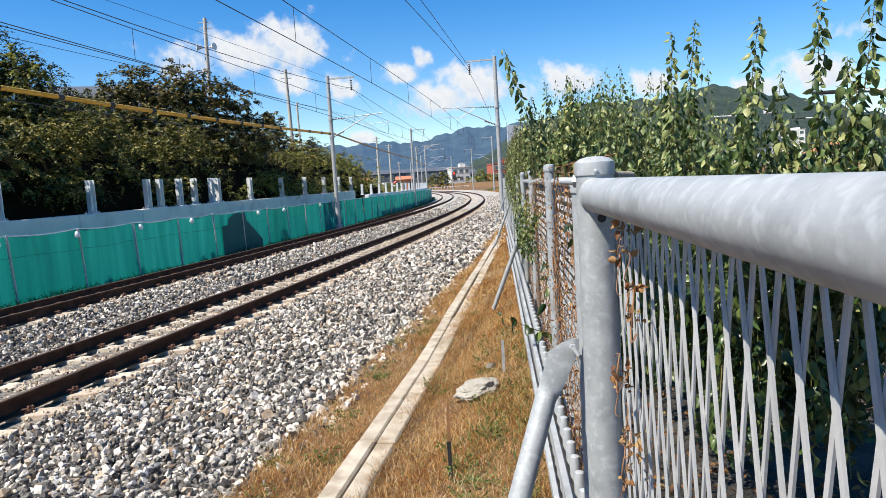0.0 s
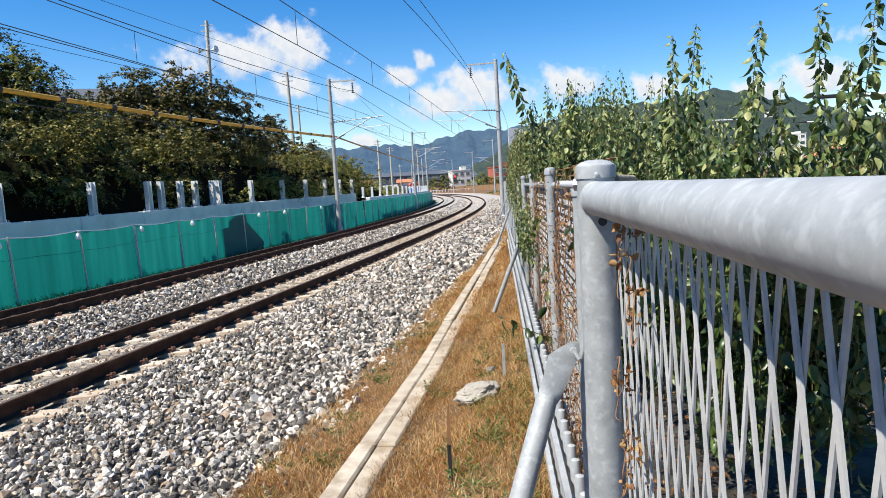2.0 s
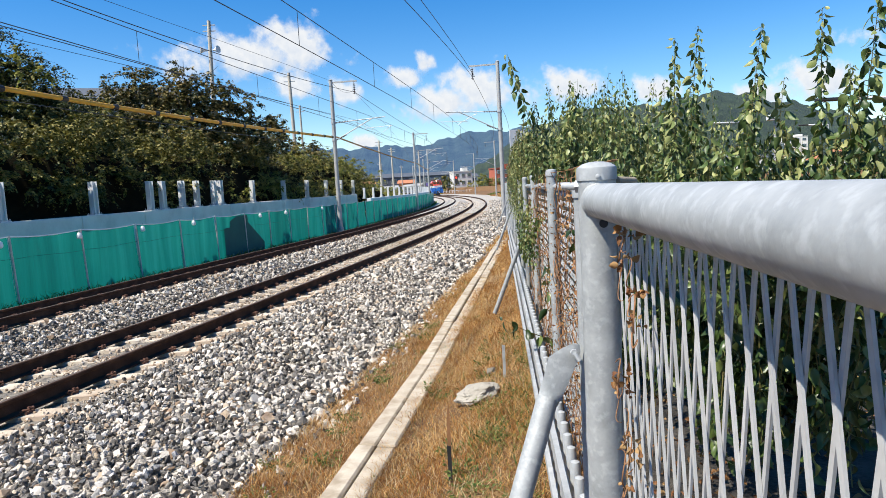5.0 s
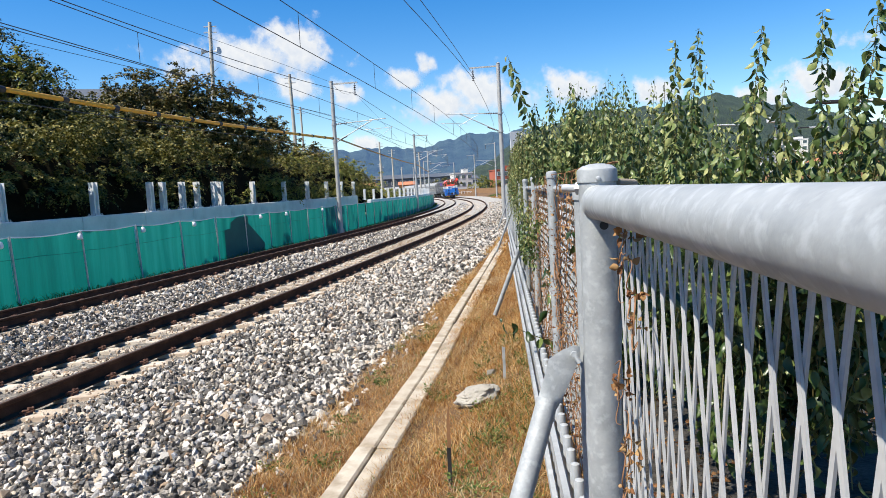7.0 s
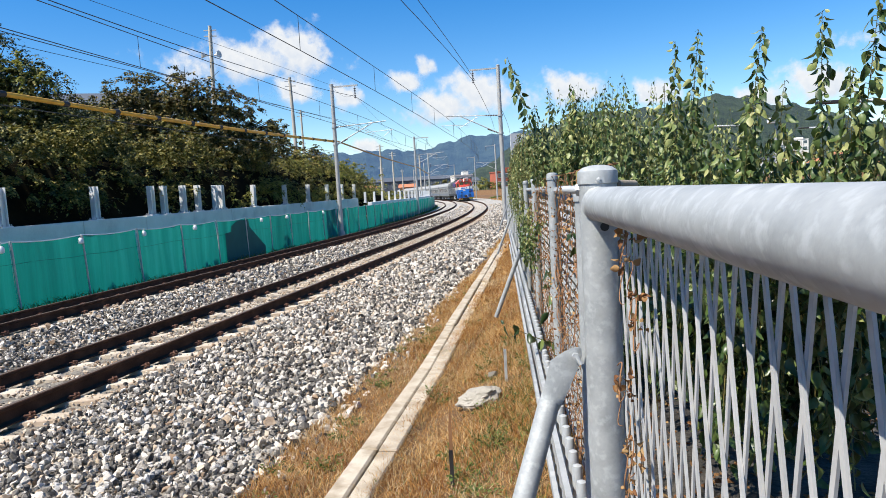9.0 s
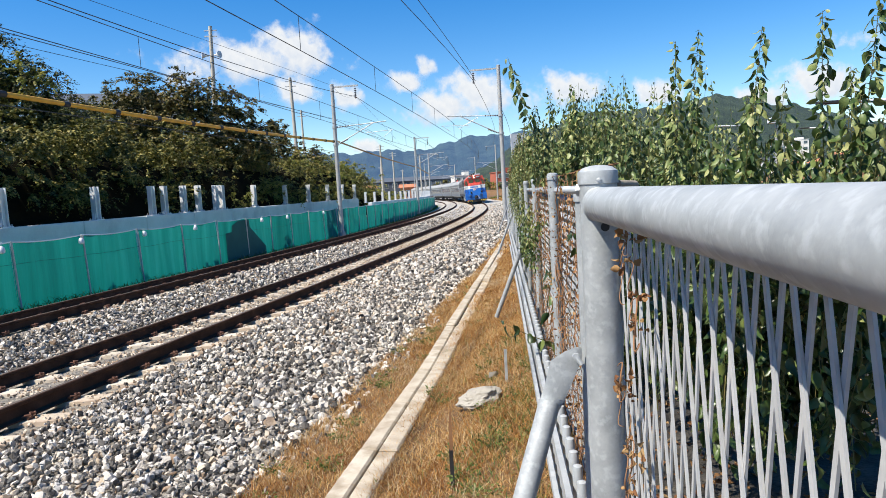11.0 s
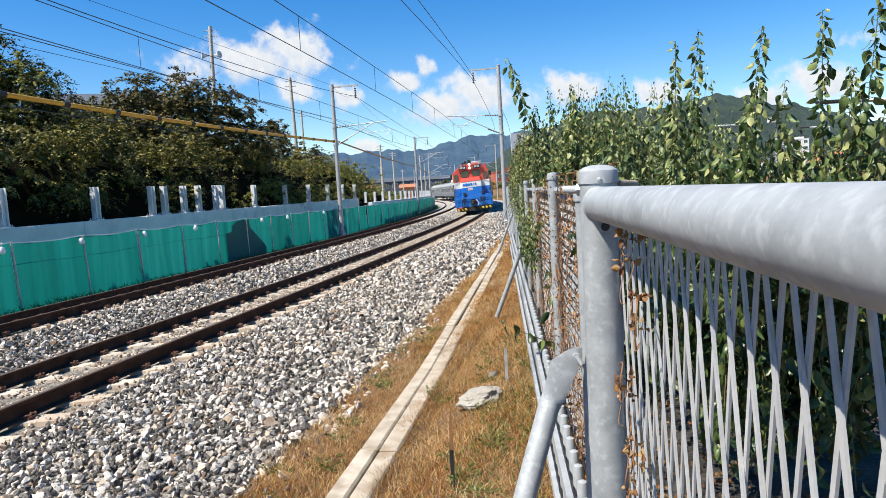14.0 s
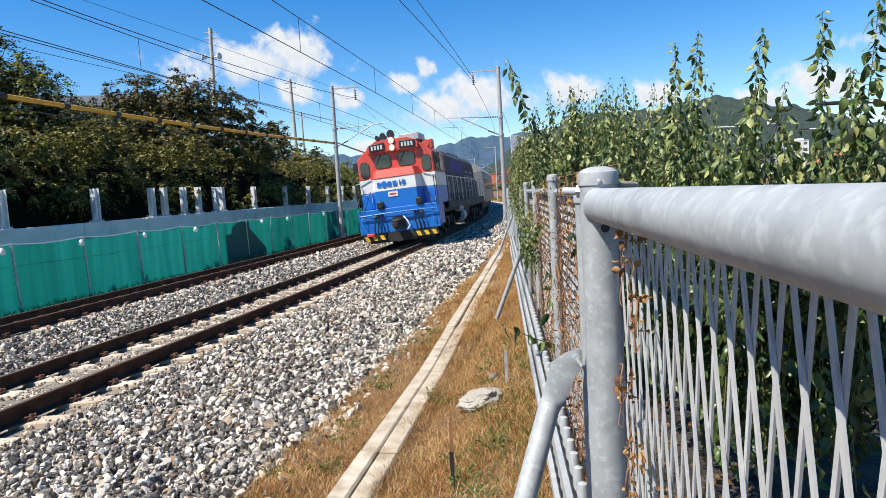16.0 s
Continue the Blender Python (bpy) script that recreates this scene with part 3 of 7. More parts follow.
# ---- retaining wall with steel stanchions ----
retaining = new("wall_west")
tagged(retaining, "new grey concrete retaining wall under a wooded bank", "wall", kind="structure")
WALL_O = 8.6


def wall_top(s):
    return float(np.interp(s, [-6, 10, 20, 41], [-0.27, -0.255, -0.19, -0.10]))


s = -6.0
while s < 41:
    e = min(s + 3.0, 41.2)
    sh = Shape()
    rings = []
    for q in np.linspace(s + 0.01, e - 0.01, 4):
        z = wall_top(q)
        rings.append([at(q, WALL_O - 0.2, -2.4), at(q, WALL_O - 0.2, z), at(q, WALL_O + 0.25, z), at(q, WALL_O + 0.25, -2.4)])
    sh.loft(rings, closed=True, caps=True)
    part("wall_panel", sh, M_CONC, retaining, smooth=0, bevel=0.015)
    s = e
low = new("wall_low")
tagged(low, "low white painted concrete wall along the curve", "wall", kind="structure")
s = 41.3
while s < 112:
    sh = Shape()
    sh.loft([[at(q, 7.45, -2.4), at(q, 7.45, -0.42), at(q, 7.75, -0.42), at(q, 7.75, -2.4)] for q in np.linspace(s + 0.01, s + 3.99, 4)], closed=True, caps=True)
    part("wall_panel", sh, M_WHITE, low, smooth=0, bevel=0.015)
    s += 4.0


def h_post(height, w):
    thing = new("steel_stanchion")
    sh = Shape()
    for y in (-1, 1):
        sh.box((0, y * (w / 2 - 0.008), height / 2), (w, 0.016, height))
    sh.box((0, 0, height / 2), (0.014, w - 0.034, height))
    part("h_column", sh, M_STANCHION, thing, smooth=0)
    part("base_plate", Shape().box((0, 0, 0.012), (w * 1.7, w * 1.7, 0.024)), M_STANCHION, thing, smooth=0)
    for x in (-1, 1):
        for y in (-1, 1):
            st = Shape()
            a = w / 2
            st.add([(x * a * 0.4, y * a, 0.024), (x * a * 0.4, y * a * 1.65, 0.024), (x * a * 0.4, y * a, 0.24), (x * a * 0.4 + 0.014, y * a, 0.024), (x * a * 0.4 + 0.014, y * a * 1.65, 0.024), (x * a * 0.4 + 0.014, y * a, 0.24)],
                   [(0, 1, 2), (3, 5, 4), (0, 3, 4, 1), (1, 4, 5, 2), (2, 5, 3, 0)])
            part("gusset", st, M_STANCHION, thing, smooth=0)
            part("anchor_bolt", Shape().lathe((x * w * 0.68, y * w * 0.68, 0.024), [(0.018, 0), (0.018, 0.05)], 6), M_GALV_DULL, thing)
    return thing


M_STANCHION = surface("new_zinc", [(0.74, 0.74, 0.73), (0.86, 0.86, 0.85)], 0.4, 0.2, scale=3, fine=40, bump=0.03, dist=0.002)
master = None
for s in (9.4, 12.85, 15.7, 16.45, 17.7, 18.75, 20.1, 20.65, 23.7, 27.45, 30.95, 34.5, 37.8, 41.0):
    m = Matrix.Translation(at(s, WALL_O + 0.02, wall_top(s))) @ Matrix.Rotation(-heading(s) - 0.12, 4, "Z")
    if master is None:
        master = h_post(1.0, 0.18)
        master.matrix_basis = m
        tagged(master, "bright zinc steel H stanchion bolted on the concrete wall", "steel post", "stanchions on the wall")
    else:
        copy_thing(master, m)
for i in range(24):
    s = 40.0 + 2.9 * i
    copy_thing(master, Matrix.Translation(at(s, 7.6, -0.42)) @ Matrix.Rotation(-heading(s), 4, "Z") @ Matrix.Diagonal((0.8, 0.8, 0.74, 1)))

# ---- catenary masts and wires ----
def insulator(thing, p, q, r=0.055):
    p, q = Vector(p), Vector(q)
    L = (q - p).length
    prof = [(0.015, 0.0)]
    n = max(4, int(L / 0.09))
    for i in range(n):
        z = L * (i + 0.5) / n
        prof += [(0.02, z - 0.03), (r, z - 0.012), (r, z + 0.006), (0.02, z + 0.02)]
    prof.append((0.015, L))
    part("insulator", Shape().lathe(p, prof, 10, axis=(q - p).normalized()), M_INSUL, thing)


def mast(s, o, base, height, reach, arm, group):
    """Steel pipe mast; reach: towards which side and how far the bracket goes (to the wire's offset)."""
    thing = new("catenary_mast")
    tagged(thing, "grey tubular steel catenary mast with bracket arms", "railway mast", group)
    thing.location = at(s, o, base)
    t = heading(s)
    left = Vector((-math.cos(t), math.sin(t), 0))
    P = lambda d, z: left * d + Vector((0, 0, z))
    part("pole", Shape().tube([P(0, -0.5), P(0, height)], [0.135, 0.105], 16), M_MAST, thing)
    part("footing", Shape().lathe((0, 0, -0.5), [(0.20, 0), (0.20, 0.44), (0.17, 0.47)], 14), M_MAST, thing)
    part("pole_cap", Shape().lathe((0, 0, height), [(0.115, 0), (0.115, 0.04), (0.06, 0.07)], 14), M_MAST, thing)
    k = 1 if reach > 0 else -1
    ztop, zlow = -base + 4.12, -base + 3.12
    sh = Shape().tube([P(k * 0.1, ztop), P(reach, ztop + 0.16)], 0.028, 8)
    part("top_tube", sh, M_GALV_DULL, thing)
    insulator(thing, P(k * 0.14, ztop + 0.005), P(k * 0.9, ztop + 0.045), 0.05)
    part("bracket_tube", Shape().tube([P(k * 0.1, zlow), P(reach * 0.74, ztop + 0.10)], 0.03, 8), M_GALV_DULL, thing)
    insulator(thing, P(k * 0.14, zlow + 0.02), P(k * 0.75, zlow + 0.27), 0.05)
    part("steady_arm", Shape().tube([P(reach * 0.42, ztop - 0.02), P(reach * 0.78, ztop - 0.58)], 0.017, 6), M_GALV_DULL, thing)
    part("registration_arm", Shape().tube([P(reach * 0.60, ztop - 0.43), P(reach * 1.12, ztop - 0.36)], 0.016, 6), M_GALV_DULL, thing)
    part("drop_arm", Shape().tube([P(reach * 1.10, ztop - 0.36), P(reach * 0.94, ztop - 0.72)], 0.012, 6), M_GALV_DULL, thing)
    for z in (ztop, zlow):
        part("clamp", Shape().lathe((0, 0, z - 0.06), [(0.15, 0), (0.15, 0.12)], 12), M_GALV_DULL, thing)
    if arm:
        za = height - 0.12
        part("feeder_arm", Shape().box(P(k * arm / 2, za), (abs(arm) + 0.2, 0.07, 0.08), m=Matrix.Rotation(-t, 4, "Z")), M_MAST, thing, smooth=0)
        part("arm_tie", Shape().tube([P(k * arm * 0.95, za - 0.04), P(k * arm * 0.95, za - 0.14)], 0.02, 6), M_MAST, thing)
        insulator(thing, P(k * arm * 0.95, za - 0.74), P(k * arm * 0.95, za - 0.12), 0.075)
    return thing


MAST_S = (33.0, 67.0, 100.0, 134.0, 168.0, -14.0)
NEARER = Matrix.Translation(EYE) @ Matrix.Scale(0.905, 4) @ Matrix.Translation(-Vector(EYE))     # shrinks a thing towards the eye: before the net, unchanged in the camera's view
for s in MAST_S:
    pole = mast(s, 7.43, -1.95, 8.5 if s < 40 else 8.0, -3.1, 1.45, "masts on the far side")
    if s in (33.0, 67.0):
        pole.matrix_basis = NEARER @ Matrix.Translation(pole.location)
    if s != 67.0 and s > 0:
        mast(s, -2.25 if s < 40 else -3.1, -1.75, 8.6, 3.05, 1.5, "masts on the near side")
mast(-14.0, -3.0, -1.62, 8.6, 3.7, 1.5, "masts on the near side")

wires = new("overhead_wires")
tagged(wires, "dark overhead contact and feeder wires strung between masts", "overhead wires")


def strung(spans, sag, radius, name="wire", material=None, seg=10):
    """Wire over supports (s, o, z), sagging between them."""
    pts = []
    for (s0, o0, z0), (s1, o1, z1) in zip(spans[:-1], spans[1:]):
        for u in np.linspace(0, 1, seg, endpoint=False):
            pts.append(at(s0 + (s1 - s0) * u, o0 + (o1 - o0) * u, z0 + (z1 - z0) * u - 4 * sag * u * (1 - u)))
    pts.append(at(*spans[-1]))
    return part(name, Shape().tube(pts, radius, 5), material or M_WIRE, wires)


for zig, zc, zm, ss in (((0.15, 0.85, 0.6, 0.9, 0.6), 3.36, 4.25, (-14.0, 33, 67, 100, 134)), ((4.2, 4.8, 4.25, 4.55, 4.25), 3.34, 4.18, (-14.0, 33, 67, 100, 134))):
    strung([(s, q, zc) for s, q in zip(ss, zig)], 0.0, 0.010, "contact_wire")
    strung([(s, q, zm) for s, q in zip(ss, zig)], 0.12, 0.010, "messenger_wire")
    for i in range(len(ss) - 1):
        for u in (0.1, 0.23, 0.36, 0.5, 0.64, 0.77, 0.9):
            s = ss[i] + (ss[i + 1] - ss[i]) * u
            q = zig[i] + (zig[i + 1] - zig[i]) * u
            if s > 5:
                part("dropper", Shape().tube([at(s, q, zc), at(s, q, zm - 0.48 * u * (1 - u))], 0.007 if s < 30 else 0.010, 4), M_WIRE, wires)
strung([(-14.0, 0.15, 6.0), (33, -0.85, 6.12)], 0.05, 0.013, "feeder_wire")
strung([(33, -0.8, 6.15), (67, -1.2, 6.0), (100, -1.7, 6.0)], 0.32, 0.013, "feeder_wire")
strung([(-14.0, -1.1, 5.95), (33, -0.95, 6.12)], 0.05, 0.012, "feeder_wire")
strung([(33, -2.25, 4.65), (100, -3.1, 4.6)], 0.2, 0.012, "feeder_wire")
strung([(-14.0, 6.05, 5.65), (33, 6.05, 5.80)], 0.9, 0.013, "feeder_wire", seg=20)
strung([(33, 6.05, 5.80), (67, 6.05, 5.5), (100, 6.05, 5.5), (134, 6.05, 5.5)], 0.28, 0.013, "feeder_wire")
strung([(-14.0, 7.3, 4.4), (33, 7.35, 4.55), (67, 7.35, 4.2), (100, 7.35, 4.2)], 0.22, 0.012, "feeder_wire")
strung([(-30, 19, 7.2), (60, 12, 7.0), (150, 10, 7)], 0.5, 0.012, "feeder_wire")
strung([(-30, 16, 8.6), (60, 14.5, 11.0), (70, 14.2, 11.4), (120, 12, 9)], 0.6, 0.012, "feeder_wire")
strung([(33, 7.3, 3.3), (67, 7.3, 2.85), (100, 7.3, 2.9)], 0.25, 0.05, "rust_cable", M_RUSTY_WIRE)
strung([(-14.0, 7.43, 2.75), (33, 7.43, 2.7)], 0.15, 0.010, "stay_wire")

# yellow protective sleeve on a cable, with black joints
sleeve = new("cable_sleeve")
sleeve.matrix_basis = NEARER
tagged(sleeve, "yellow plastic sleeves with black joints on an overhead cable", "cable cover")
cable_z = lambda s: 3.30 - 0.46 * math.sin(math.pi * min(1.0, (33 - s) / 47)) 
s = -14.0
while s < 32.2:
    e = min(s + 2.05, 32.6)
    part("sleeve_tube", Shape().tube([at(q, 7.43, cable_z(q)) for q in np.linspace(s, e - 0.12, 4)], 0.062, 8), M_YELLOW, sleeve)
    part("joint", Shape().tube([at(q, 7.43, cable_z(q)) for q in (e - 0.16, e + 0.04)], 0.078, 8), M_DARK, sleeve, "black rubber joint")
    s = e

# ---- line-side telegraph poles ----
def utility_pole(name, base, top, r, lamps):
    thing = new(name)
    base, top = Vector(base), Vector(top)
    thing.location = base
    d = top - base
    part("shaft", Shape().tube([(0, 0, -3), d], [r * 1.15, r * 0.75], 10), M_POLEWOOD, thing)
    for z in (0.93, 0.97):
        part("cross_arm", Shape().box(d * z, (1.1, 0.08, 0.08)), M_GALV_DULL, thing, smooth=0)
    if lamps:
        for x in (-1, 1):
            part("horn_speaker", Shape().lathe(d * 0.8 + Vector((x * 0.25, 0, 0)), [(0.06, 0), (0.09, 0.2), (0.3, 0.55), (0.32, 0.58)], 12, axis=(x, -0.4, 0.05)), M_WHITE, thing, "white horn loudspeaker")
    return tagged(thing, "pale concrete utility pole above the trees", "utility pole", "utility poles")


utility_pole("utility_pole", (-19.6, 60, EZ + 3.0), (-19.17, 60, EZ + 15.6), 0.20, True)
utility_pole("utility_pole", (-14.4, 70, EZ + 0.0), (-14.65, 70, EZ + 12.6), 0.20, False)
utility_pole("utility_pole", (-17.6, 90, EZ + 0.0), (-17.7, 90, EZ + 11.9), 0.16, False)
utility_pole("utility_pole", (-24.0, 40, EZ + 5.0), (-24.6, 37, EZ + 14.5), 0.22, False)
for x, y, h in ((-8.3, 100, 9.5), (-7.2, 110, 9.0), (-3.2, 125, 9), (-13.5, 160, 9), (-10, 190, 9), (-18, 220, 11)):
    utility_pole("utility_pole", (x, y, EZ - 2), (x - 0.1, y, EZ - 2 + h), 0.16, False)

# ---- fence and balustrade ----
def fence_x(y, lateral):
    return 0.0895 * y + lateral


fence = new("chain_link_fence")
tagged(fence, "galvanised chain-link fence overgrown with withered vines", "fence")
RUN = Vector((0.0895, 1, 0)).normalized()
for i, y in enumerate([1.96] + [3.98 + 2.0 * j for j in range(0, 14)]):
    x = fence_x(y, 0.248 if i == 0 else 0.316)
    p = part("fence_post", Shape().lathe((x, y, -0.25), [(0.030, 0), (0.030, 1.5 + 0.25 + (0.05 if i else -0.035))], 14), M_GALV, fence)
    part("post_cap", Shape().lathe((x, y, EZ + (0.035 if i else -0.05)), [(0.034, 0), (0.035, 0.022), (0.031, 0.036), (0.015, 0.042)], 14), M_GALV, fence)
    if i in (3, 7, 11):
        part("brace", Shape().tube([(x - 0.42, y + 0.12, -0.06), (x - 0.03, y, 0.92)], 0.027, 12), M_GALV, fence)
part("top_rail", Shape().tube([(fence_x(y, 0.316) + 0.02, y, EZ - 0.03) for y in (1.9, 16, 32)], 0.02, 8), M_GALV, fence)
part("bottom_rail", Shape().tube([(fence_x(y, 0.316) + 0.02, y, 0.22) for y in (1.9, 16, 32)], 0.018, 8), M_GALV, fence)
# near brace with flattened bolted end
brace = part("brace", Shape().tube([(-0.113, 1.503, -0.09), (0.187, 1.80, 0.640), (0.284, 1.896, 0.876)], 0.031, 20), M_GALV, fence)
sh = Shape()
rings = []
for a, b, y, thick in (((0.2530, 0.872), (0.3100, 0.848), 1.897, 0.030), ((0.264, 0.905), (0.328, 0.876), 1.900, 0.018), ((0.276, 0.935), (0.344, 0.906), 1.905, 0.008), ((0.295, 0.993), (0.379, 0.975), 1.915, 0.005),
                       ((0.338, 1.017), (0.389, 1.000), 1.920, 0.005), ((0.373, 1.027), (0.389, 1.022), 1.925, 0.004)):
    mid = ((a[0] + b[0]) / 2, (a[1] + b[1]) / 2)
    rings.append([(a[0], y, a[1]), (mid[0], y - thick, mid[1]), (b[0], y, b[1]), (mid[0], y + thick, mid[1])])
sh.loft(rings, closed=True, caps=True)
part("flat_end", sh, M_GALV, brace, "flattened pipe end")
part("bolt", Shape().lathe((0.366, 1.893, 1.005), [(0.011, 0), (0.011, 0.012), (0.006, 0.013), (0.006, 0.05)], 6, axis=(0.1, 1, 0)), M_GALV_DULL, brace)
part("bolt_head", Shape().tube([(0.366, 1.888, 1.005), (0.378, 1.880, 0.985)], 0.007, 8), M_GALV_DULL, brace)

# woven mesh: zigzag wires
def mesh_panel(y0, y1, pitch, radius, n_side):
    sh = Shape()
    y = y0
    k = 0
    while y < y1:
        pts = []
        for j in range(int(1.28 / (pitch * 0.5)) + 1):
            yy = y + (pitch * 0.55 if j % 2 else -pitch * 0.02)
            z = 0.22 + j * pitch * 0.5
            pts.append((fence_x(yy, 0.316) + 0.035 + (0.004 if j % 2 else -0.004), yy, z))
        sh.tube(pts, radius, n_side, caps=False)
        y += pitch * 0.5
        k += 1
    return sh


part("wire_mesh", mesh_panel(2.0, 6.0, 0.05, 0.0016, 3), M_GALV_DULL, fence, smooth=0)
part("wire_mesh", mesh_panel(6.0, 14.0, 0.10, 0.0022, 3), M_GALV_DULL, fence, smooth=0)

# low row of capped pipes and flat rails on the track side of the fence
stub_row = new("picket_row")
tagged(stub_row, "low row of capped grey pipe pickets at the fence foot", "picket fence")
PK = Shape().lathe((0, 0, -0.2), [(0.019, 0), (0.019, 0.70), (0.016, 0.715), (0.006, 0.72)], 12).mesh("picket", M_GALV_DULL)
y = 1.5
while y < 16:
    part("picket", PK, None, stub_row, m=Matrix.Translation((fence_x(y, 0.225), y, 0.0)))
    y += 0.13
for z in (0.12, 0.42):
    part("flat_rail", Shape().loft([[(fence_x(q, 0.17), q, z), (fence_x(q, 0.17), q, z + 0.05), (fence_x(q, 0.192), q, z + 0.05), (fence_x(q, 0.192), q, z)] for q in (1.2, 8, 16)], closed=True, caps=True), M_GALV_DULL, stub_row, smooth=0)

rail_fence = new("balustrade")
tagged(rail_fence, "galvanised steel pipe balustrade with crossed flat bars", "railing")
PX, PY = fence_x(1.60, 0.235), 1.60
post = part("post", Shape().lathe((PX, PY, -0.3), [(0.0445, 0), (0.0445, EZ + 0.3 + 0.018)], 32), M_GALV, rail_fence)
part("cap", Shape().lathe((PX, PY, EZ - 0.002), [(0.0455, 0), (0.0475, 0.001), (0.0475, 0.026), (0.0462, 0.031), (0.034, 0.040), (0.018, 0.044), (0.004, 0.045)], 40), M_GALV, post, smooth=28)
part("cap_rivet", Shape().lathe((PX - 0.008, PY - 0.046, EZ + 0.007), [(0.006, 0), (0.006, 0.004), (0.003, 0.006)], 8, axis=(-0.1, -1, 0)), M_GALV, post)
part("drain_hole", Shape().lathe((PX + 0.002, PY - 0.0435, EZ - 0.102), [(0.0105, 0), (0.0105, 0.003)], 16, axis=(0.15, -1, 0)), M_DARK, post, "dark bolt hole")
RAIL_R, RAIL_Z = 0.0400, EZ - 0.049
rail_pt = lambda y: Vector((fence_x(y, 0.235), y, RAIL_Z))
part("handrail", Shape().tube([rail_pt(y) for y in (PY - 0.02, 0.9, 0.2, -0.8, -3.2)], RAIL_R, 48), M_GALV, rail_fence, smooth=60)
part("weld", Shape().tube([rail_pt(y) for y in (PY - 0.047, PY - 0.036)], [RAIL_R, RAIL_R + 0.004], 32), M_GALV, rail_fence)
part("post", Shape().lathe((fence_x(-1.4, 0.235), -1.4, -0.3), [(0.0445, 0), (0.0445, EZ + 0.3 + 0.018)], 32), M_GALV, rail_fence)
post2 = part("post", Shape().lathe((fence_x(0.1, 0.235), 0.1, -0.3), [(0.0445, 0), (0.0445, EZ + 0.3 + 0.018)], 32), M_GALV, rail_fence)
part("stub_bolt", Shape().tube([(PX - 0.055, PY + 0.13, EZ - 0.012), (PX + 0.0, PY + 0.03, EZ - 0.018)], 0.010, 10), M_GALV_DULL, rail_fence)
part("stub_nut", Shape().lathe((PX - 0.045, PY + 0.02, EZ - 0.014), [(0.017, 0), (0.017, 0.016)], 6, axis=(1, -0.6, 0)), M_GALV_DULL, rail_fence)
part("stub_bolt", Shape().tube([(PX + 0.05, PY + 0.02, EZ - 0.006), (PX + 0.13, PY + 0.15, EZ - 0.01)], 0.012, 10), M_KERB, rail_fence)


def flat_bar(y, lean, dx):
    """Flat bar in the fence plane from under the handrail to the bottom rail."""
    sh = Shape()
    w, th = 0.0037, 0.0018
    rings = []
    for u in np.linspace(0, 1, 2):
        yy = y + lean * u
        x = fence_x(yy, 0.235) + dx
        z = RAIL_Z - 0.03 - (EZ - 0.25) * u
        rings.append([(x - th, yy - w, z), (x - th, yy + w, z), (x + th, yy + w, z), (x + th, yy - w, z)])
    return sh.loft(rings, closed=True, caps=True)


for k in range(-44, 26):
    y = 0.10 + 0.068 * k
    if -2.9 < y < PY + 0.25:
        part("flat_bar", flat_bar(y, -0.25, 0.043), M_BAR, rail_fence, smooth=0)
        part("flat_bar", flat_bar(y - 0.25, 0.25, 0.0475), M_BAR, rail_fence, smooth=0)
part("lower_rail", Shape().tube([rail_pt(y) - Vector((0, 0, EZ - 0.28)) for y in (PY, 0.2, -3.2)], 0.025, 16), M_GALV, rail_fence)

# ---- foliage tools ----
def unit(a):
    return a / np.maximum(np.linalg.norm(a, axis=-1, keepdims=True), 1e-9)


def leaf_soup(pos, tip, length, width, rich=0, face=None):
    """Leaves at pos whose tips point along tip: folded kites, or rich ones with a curved blade."""
    n = len(pos)
    tip = unit(tip)
    side = unit(np.cross(tip, rng.normal(size=(n, 3)) if face is None else face))
    nor = np.cross(side, tip)
    L, Wd = length[:, None], width[:, None]
    if not rich:
        V = np.stack([pos, pos + tip * L * 0.45 + side * Wd - nor * L * 0.08, pos + tip * L - nor * L * 0.12, pos + tip * L * 0.45 - side * Wd - nor * L * 0.08], 1)
        F = np.array([(0, 1, 2), (0, 2, 3)])
    elif rich == 1:
        fold = rng.uniform(0.2, 0.9, (n, 1)) * Wd
        mid = pos + tip * L * 0.42
        V = np.stack([pos, mid, pos + tip * L - nor * L * 0.25, mid + side * Wd + nor * fold, mid - side * Wd + nor * fold], 1)
        F = np.array([(0, 1, 3), (1, 2, 3), (0, 4, 1), (1, 4, 2)])
    else:
        curl = rng.uniform(0.1, 0.65, (n, 1)) * L
        fold = rng.uniform(0.2, 0.9, (n, 1)) * Wd
        m = [pos, pos + tip * L * 0.2, pos + tip * L * 0.45 - nor * curl * 0.15, pos + tip * L * 0.74 - nor * curl * 0.5, pos + tip * L - nor * curl * 1.1]
        ls = [m[i + 1] + side * Wd * q + nor * fold * q for i, q in enumerate((0.80, 1.0, 0.62))]
        rs = [m[i + 1] - side * Wd * q + nor * fold * q for i, q in enumerate((0.80, 1.0, 0.62))]
        V = np.stack(m + ls + rs, 1)
        F = np.array([(0, 1, 5), (1, 2, 6), (1, 6, 5), (2, 3, 7), (2, 7, 6), (3, 4, 7), (0, 8, 1), (1, 9, 2), (1, 8, 9), (2, 10, 3), (2, 9, 10), (3, 10, 4)])
    k = V.shape[1]
    return V.reshape(-1, 3), (F[None] + (np.arange(n) * k)[:, None, None]).reshape(-1, 3)


